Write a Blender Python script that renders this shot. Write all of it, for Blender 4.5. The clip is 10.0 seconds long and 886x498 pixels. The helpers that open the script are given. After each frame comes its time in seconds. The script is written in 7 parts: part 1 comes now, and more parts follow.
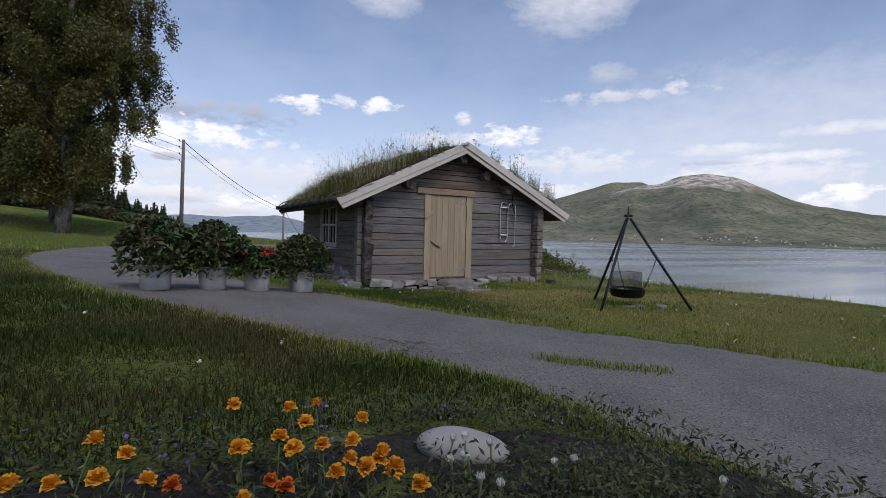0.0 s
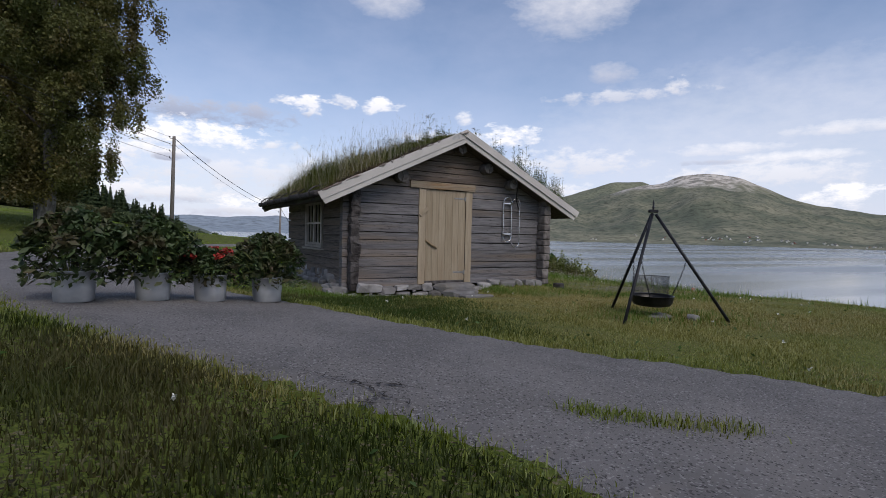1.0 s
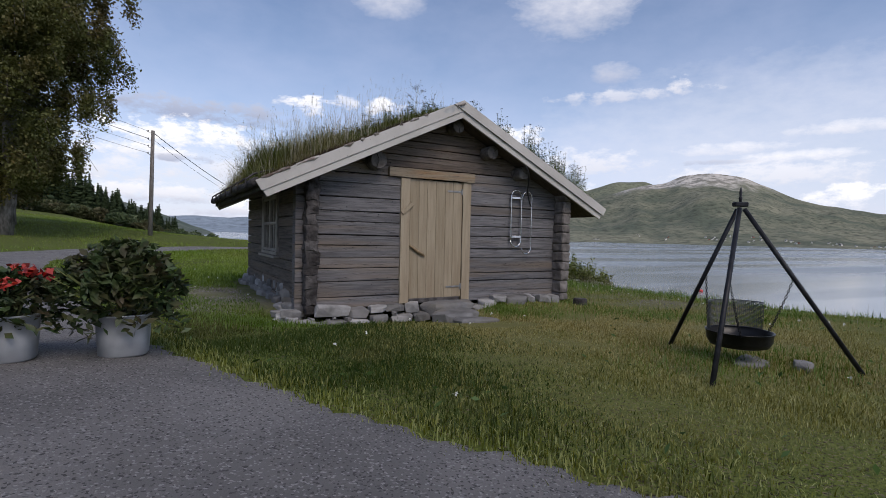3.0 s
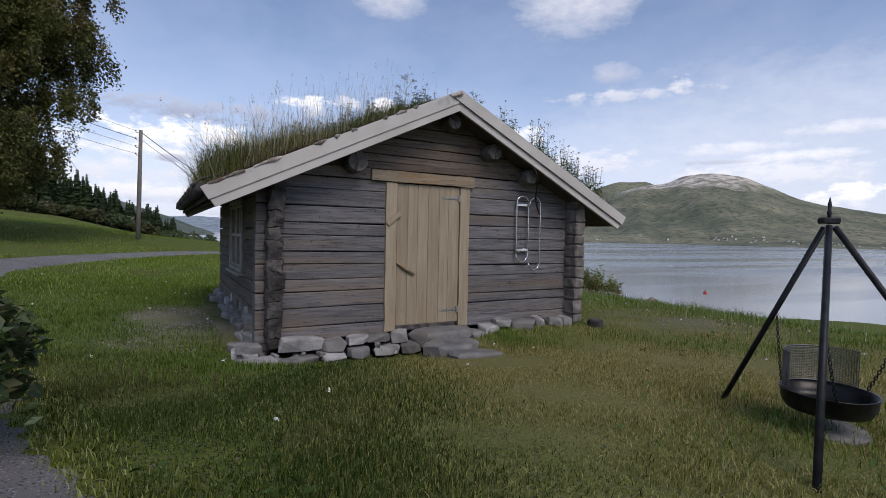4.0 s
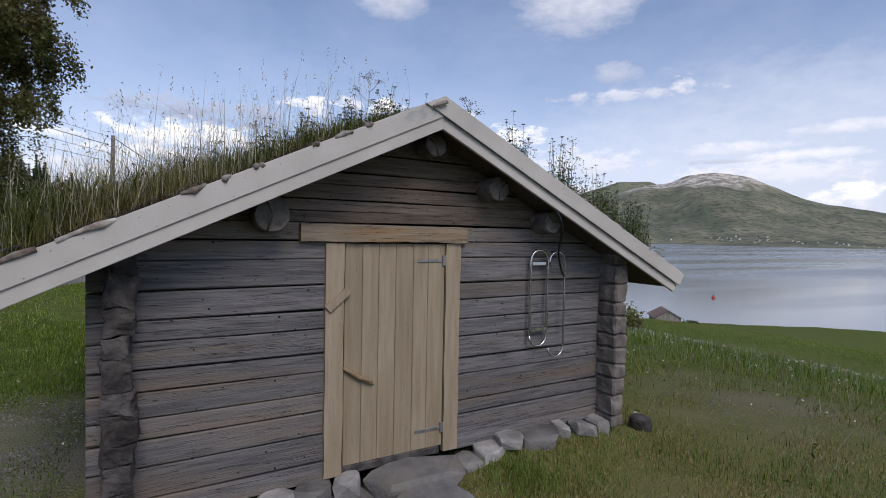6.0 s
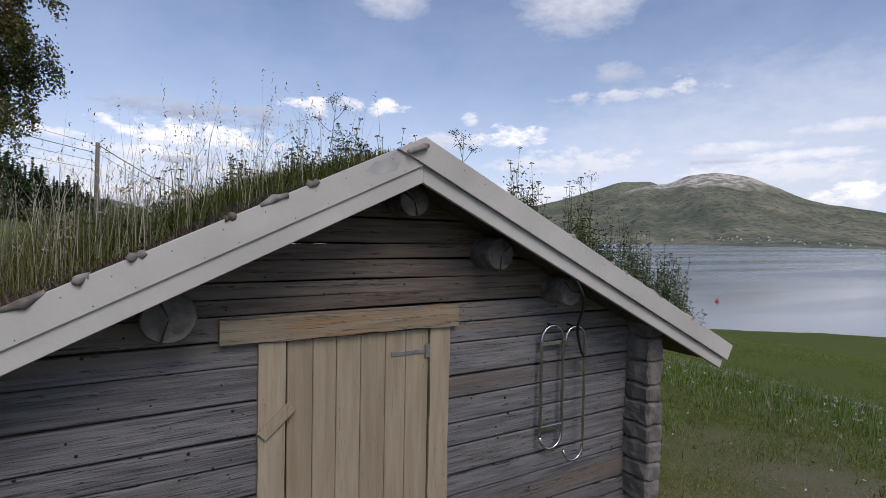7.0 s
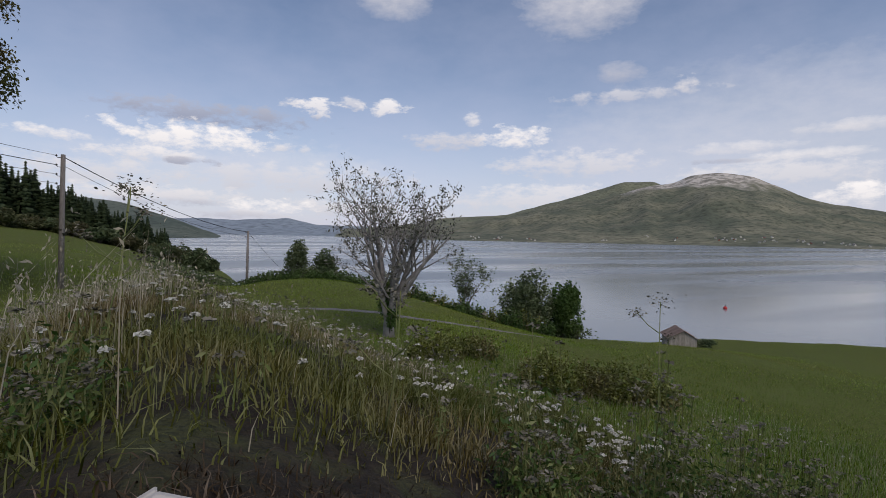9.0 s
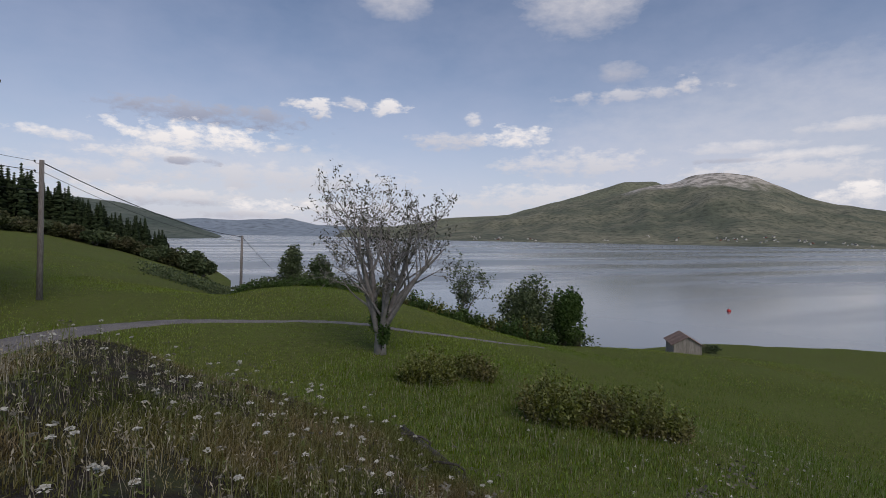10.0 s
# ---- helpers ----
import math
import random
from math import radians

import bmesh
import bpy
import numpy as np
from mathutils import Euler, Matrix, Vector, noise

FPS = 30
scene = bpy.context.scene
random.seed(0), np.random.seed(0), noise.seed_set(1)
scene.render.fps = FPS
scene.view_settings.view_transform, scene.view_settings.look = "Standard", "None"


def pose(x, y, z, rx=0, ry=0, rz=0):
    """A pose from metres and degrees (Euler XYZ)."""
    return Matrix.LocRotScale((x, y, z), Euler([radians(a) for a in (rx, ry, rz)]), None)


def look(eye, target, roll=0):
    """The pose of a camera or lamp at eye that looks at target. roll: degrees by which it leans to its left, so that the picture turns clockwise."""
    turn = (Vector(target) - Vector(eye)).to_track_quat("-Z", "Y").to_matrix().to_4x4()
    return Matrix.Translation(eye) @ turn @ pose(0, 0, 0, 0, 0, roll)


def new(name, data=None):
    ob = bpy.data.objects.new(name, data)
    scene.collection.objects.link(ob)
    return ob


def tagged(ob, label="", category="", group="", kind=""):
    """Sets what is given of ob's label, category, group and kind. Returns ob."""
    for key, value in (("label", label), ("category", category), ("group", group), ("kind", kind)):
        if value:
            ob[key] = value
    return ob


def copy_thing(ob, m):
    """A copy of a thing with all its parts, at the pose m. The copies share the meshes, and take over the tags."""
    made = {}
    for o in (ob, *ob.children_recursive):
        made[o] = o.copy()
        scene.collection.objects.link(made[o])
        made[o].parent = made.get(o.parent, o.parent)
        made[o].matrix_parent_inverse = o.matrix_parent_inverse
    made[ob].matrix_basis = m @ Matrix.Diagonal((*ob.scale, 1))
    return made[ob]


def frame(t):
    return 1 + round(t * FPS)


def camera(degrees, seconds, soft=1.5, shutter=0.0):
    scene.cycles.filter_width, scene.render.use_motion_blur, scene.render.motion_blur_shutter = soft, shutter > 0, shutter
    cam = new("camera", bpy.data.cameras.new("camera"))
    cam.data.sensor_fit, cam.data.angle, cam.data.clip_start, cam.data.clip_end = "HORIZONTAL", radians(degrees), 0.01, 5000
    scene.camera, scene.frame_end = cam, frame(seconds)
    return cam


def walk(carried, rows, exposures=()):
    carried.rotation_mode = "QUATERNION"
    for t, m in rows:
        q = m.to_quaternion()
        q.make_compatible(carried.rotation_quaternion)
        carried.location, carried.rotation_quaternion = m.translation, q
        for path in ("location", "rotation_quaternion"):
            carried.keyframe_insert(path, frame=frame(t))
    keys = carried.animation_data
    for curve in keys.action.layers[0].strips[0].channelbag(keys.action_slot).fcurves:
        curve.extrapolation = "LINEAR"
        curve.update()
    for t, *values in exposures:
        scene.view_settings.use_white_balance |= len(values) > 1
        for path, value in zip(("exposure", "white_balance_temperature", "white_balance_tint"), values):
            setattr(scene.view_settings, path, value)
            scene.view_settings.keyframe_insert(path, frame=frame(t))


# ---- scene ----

# ---- camera and walk ----
cam = camera(84.0, 10.0, soft=0.7)
PATH = [
    (0, (-5.302, -9.549, 1.245), (-4.383, -7.774, 1.186), 1.40),
    (0.5, (-5.025, -9.100, 1.238), (-4.108, -7.324, 1.179), 1.38),
    (1, (-4.726, -8.618, 1.226), (-3.810, -6.841, 1.167), 1.35),
    (1.5, (-4.423, -8.142, 1.215), (-3.510, -6.364, 1.157), 1.33),
    (2, (-4.118, -7.662, 1.216), (-3.207, -5.883, 1.158), 1.30),
    (2.5, (-3.832, -7.201, 1.230), (-2.923, -5.420, 1.172), 1.28),
    (3, (-3.544, -6.725, 1.277), (-2.636, -4.943, 1.219), 1.26),
    (3.5, (-3.247, -6.237, 1.357), (-2.341, -4.454, 1.300), 1.23),
    (4, (-2.944, -5.752, 1.460), (-2.041, -3.969, 1.403), 1.21),
    (4.5, (-2.639, -5.277, 1.580), (-1.737, -3.493, 1.523), 1.18),
    (5, (-2.332, -4.790, 1.727), (-1.433, -3.005, 1.670), 1.16),
    (5.5, (-2.039, -4.324, 1.928), (-1.141, -2.537, 1.871), 1.14),
    (6, (-1.753, -3.856, 2.161), (-0.858, -2.068, 2.104), 1.11),
    (6.5, (-1.466, -3.390, 2.418), (-0.572, -1.601, 2.362), 1.09),
    (7, (-1.173, -2.936, 2.688), (-0.281, -1.146, 2.632), 1.06),
    (7.5, (-0.875, -2.499, 2.950), (0.015, -0.709, 2.894), 1.04),
    (8, (-0.574, -2.066, 3.158), (0.313, -0.275, 3.103), 1.02),
    (8.5, (-0.287, -1.634, 3.326), (0.599, 0.159, 3.271), 0.99),
    (9, (-0.007, -1.199, 3.570), (0.876, 0.594, 3.515), 0.97),
    (9.5, (0.315, -0.793, 3.768), (1.197, 1.001, 3.713), 0.94),
    (10, (0.629, -0.373, 3.953), (1.509, 1.423, 3.898), 0.92),
]
walk(cam, [(t, look(eye, target, roll)) for t, eye, target, roll in PATH], exposures=[(0, 0.12, 6450, 15), (5.5, 0.22, 6400, 16), (7.5, 0.07, 6450, 16), (8.5, -0.08, 6600, 16), (10, -0.25, 6700, 16)])

# ---- world: evening sky with scattered cloud ----
SUN_AZ, SUN_EL = 180.0, 48.0       # degrees clockwise from +y, above the horizon
world = bpy.data.worlds.new("sky")
scene.world = world
world.use_nodes = True
wt = world.node_tree
wt.nodes.clear()


def wmath(op, a, b=None, c=None, clamp=False):
    n = wt.nodes.new("ShaderNodeMath")
    n.operation, n.use_clamp = op, clamp
    for k, v in enumerate((a, b, c)):
        if v is None:
            continue
        if isinstance(v, (int, float)):
            n.inputs[k].default_value = v
        else:
            wt.links.new(v, n.inputs[k])
    return n.outputs[0]


def wmix(fac, a, b):
    n = wt.nodes.new("ShaderNodeMix")
    n.data_type = "RGBA"
    for sock, v in ((n.inputs[0], fac), (n.inputs[6], a), (n.inputs[7], b)):
        if isinstance(v, (tuple, list)):
            sock.default_value = (*v, 1)
        elif isinstance(v, (int, float)):
            sock.default_value = v
        else:
            wt.links.new(v, sock)
    return n.outputs[2]


sky = wt.nodes.new("ShaderNodeTexSky")
sky.sky_type, sky.sun_disc = "NISHITA", False
sky.sun_elevation, sky.sun_rotation = radians(SUN_EL), radians(SUN_AZ)
sky.air_density, sky.dust_density, sky.ozone_density = 1.0, 0.6, 2.0
SKY = 0.115
skyc = wt.nodes.new("ShaderNodeVectorMath")
skyc.operation = "SCALE"
wt.links.new(sky.outputs[0], skyc.inputs[0])
skyc.inputs[3].default_value = SKY
coord = wt.nodes.new("ShaderNodeTexCoord")
sep = wt.nodes.new("ShaderNodeSeparateXYZ")
wt.links.new(coord.outputs["Generated"], sep.inputs[0])
az = wmath("MULTIPLY", wmath("ARCTAN2", sep.outputs[0], sep.outputs[1]), 180 / math.pi)
el = wmath("MULTIPLY", wmath("ARCSINE", sep.outputs[2]), 180 / math.pi)
comb = wt.nodes.new("ShaderNodeCombineXYZ")
wt.links.new(wmath("MULTIPLY", az, 0.5), comb.inputs[0])
wt.links.new(el, comb.inputs[1])


def wnoise(scale, detail, rough, offset):
    mp = wt.nodes.new("ShaderNodeVectorMath")
    mp.operation = "ADD"
    wt.links.new(comb.outputs[0], mp.inputs[0])
    mp.inputs[1].default_value = (offset, offset * 0.7, offset * 1.3)
    n = wt.nodes.new("ShaderNodeTexNoise")
    n.inputs["Scale"].default_value, n.inputs["Detail"].default_value = scale, detail
    n.inputs["Roughness"].default_value = rough
    wt.links.new(mp.outputs[0], n.inputs["Vector"])
    return n.outputs[0]


puff = wmath("SUBTRACT", wnoise(0.75, 8, 0.66, 3.0), 0.5)
wisp = wmath("SUBTRACT", wnoise(0.16, 5, 0.6, 11.0), 0.5)
# thin high veil, thicker towards the horizon
veil = wmath("ADD", wmath("MULTIPLY", wmath("POWER", wmath("MAXIMUM", wmath("SUBTRACT", 1.0, wmath("DIVIDE", el, 30.0)), 0.0), 2.0), 0.75), 0.08)
veil = wmath("ADD", veil, wmath("MULTIPLY", wisp, 0.4), clamp=True)
col = wmix(wmath("MULTIPLY", veil, 1.0, clamp=True), skyc.outputs[0], (0.64, 0.69, 0.86))
CLOUDS = [  # azimuth, elevation, half width, half height, brightness, cover
    (60.0, 9.0, 26.0, 9.0, 0.88, 0.40, 1.2), (4.0, 6.0, 18.0, 4.5, 0.88, 0.45, 2.0),
    (37.0, 4.5, 10.0, 1.8, 0.90, 0.75), (40.4, 8.2, 8.5, 1.7, 0.88, 0.72), (10.0, 6.0, 14.0, 1.6, 0.84, 0.6), (60.0, 6.5, 9.0, 1.6, 0.90, 0.7), (14.0, 3.0, 8.0, 1.0, 0.88, 0.8), (-10.0, 5.5, 8.0, 1.6, 0.85, 0.7),
    (20.3, 25.6, 4.8, 2.8, 0.80, 0.8, 1.7), (41.4, 25.0, 7.6, 4.2, 0.80, 0.85, 1.7), (45.5, 17.5, 2.6, 1.3, 0.68, 0.65, 2.6),
    (11.6, 13.7, 3.2, 0.9, 1.0, 0.85, 9.0), (8.6, 14.0, 1.2, 0.7, 0.9, 0.6, 9.0), (15.7, 14.5, 1.7, 0.75, 0.9, 0.65, 9.0), (19.5, 14.2, 2.6, 0.85, 1.02, 0.9, 8.0),
    (1.5, 12.1, 11.0, 1.3, 0.50, 0.85), (-0.8, 9.7, 8.2, 1.5, 1.08, 1.0), (-4.5, 7.6, 5.0, 0.75, 0.95, 0.95), (-2.0, 7.2, 2.4, 0.4, 0.5, 0.7), (1.0, 7.2, 1.0, 0.45, 0.5, 0.7),
    (34.1, 11.2, 4.4, 1.3, 1.05, 1.0), (26.5, 10.8, 4.6, 1.3, 0.80, 0.8), (29.5, 13.2, 1.2, 0.8, 0.95, 0.8),
    (46.8, 15.1, 8.5, 0.7, 0.80, 0.65), (52.0, 15.9, 1.4, 0.8, 0.86, 0.75), (57.0, 9.2, 5.6, 0.7, 0.95, 0.75, 3.0), (62.4, 8.1, 5.6, 0.65, 0.97, 0.7, 3.0), (67.0, 10.4, 5.5, 0.7, 0.92, 0.75, 3.0), (55.0, 7.9, 4.0, 0.3, 0.55, 0.6),
    (-5.0, 3.7, 10.0, 1.0, 0.90, 0.9), (-3.0, 2.9, 8.0, 0.5, 0.62, 0.7), (6.2, 2.6, 5.5, 1.0, 1.04, 1.0), (4.0, 2.0, 6.0, 0.5, 0.7, 0.7), (66.0, 4.3, 3.2, 1.1, 1.04, 1.0), (-12.6, 8.7, 3.2, 0.6, 1.0, 0.9),
    (8.8, 9.3, 2.8, 0.5, 0.9, 0.7),
]
for a0, e0, wa, he, bright, cover, *ragged in CLOUDS:
    du = wmath("MULTIPLY", wmath("SUBTRACT", az, a0), 1 / wa)
    dv = wmath("MULTIPLY", wmath("SUBTRACT", el, e0), 1 / he)
    d = wmath("SUBTRACT", 1.0, wmath("ADD", wmath("MULTIPLY", du, du), wmath("MULTIPLY", dv, dv)))
    d = wmath("ADD", d, wmath("MULTIPLY", puff, ragged[0] if ragged else 6.0))
    m = wmath("MULTIPLY", d, 0.85, clamp=True)
    m = wmath("MULTIPLY", m, cover)
    # tops stand in the sun, undersides are greyer
    lit = wmath("ADD", wmath("MULTIPLY", dv, 0.10), bright * 0.92)
    tone = wt.nodes.new("ShaderNodeCombineColor")
    wt.links.new(wmath("MULTIPLY_ADD", lit, 1.09, -0.105), tone.inputs[0])
    wt.links.new(wmath("MULTIPLY_ADD", lit, 1.03, -0.035), tone.inputs[1])
    wt.links.new(wmath("ADD", wmath("MULTIPLY", lit, 0.82), 0.17), tone.inputs[2])
    col = wmix(m, col, tone.outputs[0])
bg = wt.nodes.new("ShaderNodeBackground")
wt.links.new(col, bg.inputs[0])
bg.inputs[1].default_value = 1.0
out = wt.nodes.new("ShaderNodeOutputWorld")
wt.links.new(bg.outputs[0], out.inputs[0])

sun = new("sun", bpy.data.lights.new("sun", "SUN"))
sun.data.energy, sun.data.angle, sun.data.color = 1.6, radians(30), (1.0, 0.92, 0.80)
saz, sel = radians(SUN_AZ), radians(SUN_EL)
sdir = Vector((math.sin(saz) * math.cos(sel), math.cos(saz) * math.cos(sel), math.sin(sel)))
sun.matrix_world = look(sdir * 50, (0, 0, 0))

# ---- materials ----
def material(name, c1, c2, scale=6.0, rough=0.85, bump=0.25, bscale=40.0, stretch=(1, 1, 1), metallic=0.0, island=0.0, objrand=0.0, c3=None, c3scale=1.2, spec=0.3, lo=0.35, hi=0.65, translucent=0.0, dist=0.01, coords="Object", fleck=None, yard=None, crack=None):
    m = bpy.data.materials.new(name)
    m.use_nodes = True
    t = m.node_tree
    b = t.nodes["Principled BSDF"]
    b.inputs["Roughness"].default_value, b.inputs["Metallic"].default_value = rough, metallic
    b.inputs["Specular IOR Level"].default_value = spec
    tc = t.nodes.new("ShaderNodeTexCoord")
    mp = t.nodes.new("ShaderNodeMapping")
    mp.inputs["Scale"].default_value = stretch
    t.links.new(tc.outputs[coords], mp.inputs[0])

    def nz(sc, det=6.0):
        n = t.nodes.new("ShaderNodeTexNoise")
        n.inputs["Scale"].default_value, n.inputs["Detail"].default_value = sc, det
        t.links.new(mp.outputs[0], n.inputs["Vector"])
        return n

    def ramp(src, lo_, hi_):
        r = t.nodes.new("ShaderNodeMapRange")
        r.inputs[1].default_value, r.inputs[2].default_value = lo_, hi_
        t.links.new(src, r.inputs[0])
        return r.outputs[0]

    def mix(f, a, bb, kind="MIX"):
        n = t.nodes.new("ShaderNodeMix")
        n.data_type, n.blend_type = "RGBA", kind
        for s, v in ((n.inputs[0], f), (n.inputs[6], a), (n.inputs[7], bb)):
            if isinstance(v, tuple):
                s.default_value = (*v, 1)
            elif isinstance(v, (int, float)):
                s.default_value = v
            else:
                t.links.new(v, s)
        return n.outputs[2]

    col = mix(ramp(nz(scale).outputs[0], lo, hi), tuple(c1), tuple(c2))
    if c3:
        col = mix(ramp(nz(c3scale, 3.0).outputs[0], 0.48, 0.68), col, tuple(c3))
    if fleck:
        fc, fs_, amount = fleck
        vo = t.nodes.new("ShaderNodeTexVoronoi")
        vo.inputs["Scale"].default_value = fs_
        t.links.new(tc.outputs[coords], vo.inputs["Vector"])
        bw = t.nodes.new("ShaderNodeSeparateColor")
        t.links.new(vo.outputs["Color"], bw.inputs[0])
        col = mix(ramp(bw.outputs[0], 1 - amount, 1 - amount * 0.6), col, tuple(fc))
        col = mix(ramp(bw.outputs[1], 1 - amount, 1 - amount * 0.6), col, tuple(0.25 * v for v in fc))
    if crack:                                    # drying cracks along the grain
        cs, cc, width = crack
        mc = t.nodes.new("ShaderNodeMapping")
        mc.inputs["Scale"].default_value = cs
        t.links.new(tc.outputs[coords], mc.inputs[0])
        nc = t.nodes.new("ShaderNodeTexNoise")
        nc.inputs["Scale"].default_value, nc.inputs["Detail"].default_value = 1.0, 3.0
        t.links.new(mc.outputs[0], nc.inputs["Vector"])
        dv = t.nodes.new("ShaderNodeMath")
        dv.operation = "SUBTRACT"
        t.links.new(nc.outputs[0], dv.inputs[0])
        dv.inputs[1].default_value = 0.56
        ab = t.nodes.new("ShaderNodeMath")
        ab.operation = "ABSOLUTE"
        t.links.new(dv.outputs[0], ab.inputs[0])
        rv = t.nodes.new("ShaderNodeMapRange")
        rv.inputs[1].default_value, rv.inputs[2].default_value, rv.inputs[3].default_value, rv.inputs[4].default_value = width * 0.5, width, 0.85, 0.0
        t.links.new(ab.outputs[0], rv.inputs[0])
        col = mix(rv.outputs[0], col, tuple(cc))
    for yc, centre, reach in (yard or ()):        # dry, trodden ground round a place
        vd = t.nodes.new("ShaderNodeVectorMath")
        vd.operation = "DISTANCE"
        t.links.new(tc.outputs[coords], vd.inputs[0])
        vd.inputs[1].default_value = centre
        ny = t.nodes.new("ShaderNodeMath")
        ny.operation = "MULTIPLY_ADD"
        t.links.new(nz(0.9, 5.0).outputs[0], ny.inputs[0])
        ny.inputs[1].default_value = 4.5
        t.links.new(vd.outputs["Value"], ny.inputs[2])
        inv = t.nodes.new("ShaderNodeMapRange")
        inv.inputs[1].default_value, inv.inputs[2].default_value, inv.inputs[3].default_value, inv.inputs[4].default_value = reach * 0.6, reach * 1.5, 0.88, 0.0
        t.links.new(ny.outputs[0], inv.inputs[0])
        col = mix(inv.outputs[0], col, tuple(yc))
    if island or objrand:
        if island:
            g = t.nodes.new("ShaderNodeNewGeometry")
            rnd, amt = g.outputs["Random Per Island"], island
        else:
            g = t.nodes.new("ShaderNodeObjectInfo")
            rnd, amt = g.outputs["Random"], objrand
        h = t.nodes.new("ShaderNodeHueSaturation")
        mr = t.nodes.new("ShaderNodeMapRange")
        mr.inputs[3].default_value, mr.inputs[4].default_value = 1 - amt, 1 + amt
        t.links.new(rnd, mr.inputs[0])
        t.links.new(mr.outputs[0], h.inputs["Value"])
        mr2 = t.nodes.new("ShaderNodeMapRange")
        mr2.inputs[3].default_value, mr2.inputs[4].default_value = 1 + amt * 0.35, 1 - amt * 0.35
        t.links.new(rnd, mr2.inputs[0])
        t.links.new(mr2.outputs[0], h.inputs["Saturation"])
        t.links.new(col, h.inputs["Color"])
        col = h.outputs[0]
    t.links.new(col, b.inputs["Base Color"])
    if bump:
        bn = t.nodes.new("ShaderNodeBump")
        bn.inputs["Strength"].default_value, bn.inputs["Distance"].default_value = bump, dist
        t.links.new(nz(bscale, 8.0).outputs[0], bn.inputs["Height"])
        t.links.new(bn.outputs[0], b.inputs["Normal"])
    if translucent:
        tr = t.nodes.new("ShaderNodeBsdfTranslucent")
        t.links.new(col, tr.inputs[0])
        ms = t.nodes.new("ShaderNodeMixShader")
        ms.inputs[0].default_value = translucent
        o = t.nodes["Material Output"]
        t.links.new(b.outputs[0], ms.inputs[1])
        t.links.new(tr.outputs[0], ms.inputs[2])
        t.links.new(ms.outputs[0], o.inputs[0])
    return m


M = {}
M["lawn"] = material("lawn soil and grass", (0.085, 0.115, 0.022), (0.135, 0.16, 0.04), 5.0, 0.95, 1.0, 45, c3=(0.115, 0.15, 0.034), c3scale=0.15, dist=0.04, spec=0.05, fleck=((0.17, 0.15, 0.09), 70.0, 0.12), yard=(((0.205, 0.185, 0.08), (1.8, -2.2, 0.0), 5.0), ((0.31, 0.28, 0.235), (-3.1, 1.5, 0.25), 2.8), ((0.19, 0.168, 0.11), (5.2, 0.1, 0.0), 3.0)))
M["blade"] = material("grass blade", (0.15, 0.195, 0.037), (0.235, 0.265, 0.064), 0.7, 0.7, 0, island=0.65, c3=(0.24, 0.215, 0.078), c3scale=0.5, translucent=0.35, yard=(((0.35, 0.29, 0.11), (1.8, -2.2, 0.0), 5.5),), spec=0.08)
# yard grass darkened in its colour to stand in for shade
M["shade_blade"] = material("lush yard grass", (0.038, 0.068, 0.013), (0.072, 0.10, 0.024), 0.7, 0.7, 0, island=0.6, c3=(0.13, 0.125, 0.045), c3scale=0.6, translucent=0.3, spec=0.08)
# lawn left of the road: tree shade is put into the blade colour
M["shaded_lawn_blade"] = material("lawn blade", (0.034, 0.05, 0.011), (0.058, 0.074, 0.02), 0.7, 0.7, 0, island=0.6, c3=(0.08, 0.076, 0.03), c3scale=0.5, translucent=0.3, spec=0.08)
M["meadow_blade"] = material("meadow grass", (0.15, 0.235, 0.026), (0.235, 0.305, 0.05), 0.12, 0.75, 0, island=0.6, c3=(0.22, 0.235, 0.055), c3scale=0.10, translucent=0.35, spec=0.08)
M["roof_blade"] = material("roof grass", (0.085, 0.105, 0.024), (0.19, 0.185, 0.062), 0.9, 0.75, 0, island=0.7, c3=(0.2, 0.155, 0.075), c3scale=0.9, translucent=0.25, spec=0.08)
M["tuft"] = material("fresh grass tuft", (0.095, 0.165, 0.022), (0.155, 0.225, 0.045), 0.9, 0.7, 0, island=0.6, translucent=0.35, spec=0.08)
M["straw"] = material("dry straw", (0.33, 0.295, 0.21), (0.44, 0.40, 0.30), 2.0, 0.8, 0, island=0.4, translucent=0.25, spec=0.08)
M["thatch"] = material("dead brown grass", (0.04, 0.029, 0.02), (0.12, 0.088, 0.056), 3.0, 0.9, 0, island=0.7, spec=0.08)
M["soil"] = material("roof soil", (0.018, 0.014, 0.011), (0.042, 0.034, 0.022), 14, 0.97, 0.9, 45, c3=(0.05, 0.055, 0.022), c3scale=5, dist=0.03)
M["asphalt"] = material("worn asphalt", (0.150, 0.143, 0.138), (0.212, 0.201, 0.193), 1.7, 0.9, 1.0, 150, c3=(0.215, 0.202, 0.19), c3scale=0.9, dist=0.016, fleck=((0.30, 0.287, 0.275), 110.0, 0.13))
M["gravel"] = material("gravel track", (0.20, 0.185, 0.165), (0.29, 0.27, 0.24), 12, 0.95, 0.6, 60)
M["log"] = material("weathered log", (0.098, 0.095, 0.098), (0.178, 0.171, 0.174), 3.0, 0.85, 0.6, 9, stretch=(1.0, 16, 16), objrand=0.16, c3=(0.175, 0.145, 0.12), c3scale=0.45, dist=0.010, crack=((1.1, 4, 42), (0.02, 0.018, 0.018), 0.011))
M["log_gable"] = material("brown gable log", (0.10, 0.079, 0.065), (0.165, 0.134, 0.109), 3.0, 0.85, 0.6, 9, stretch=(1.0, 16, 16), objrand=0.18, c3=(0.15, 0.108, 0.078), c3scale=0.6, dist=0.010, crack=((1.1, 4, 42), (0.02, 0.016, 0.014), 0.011))
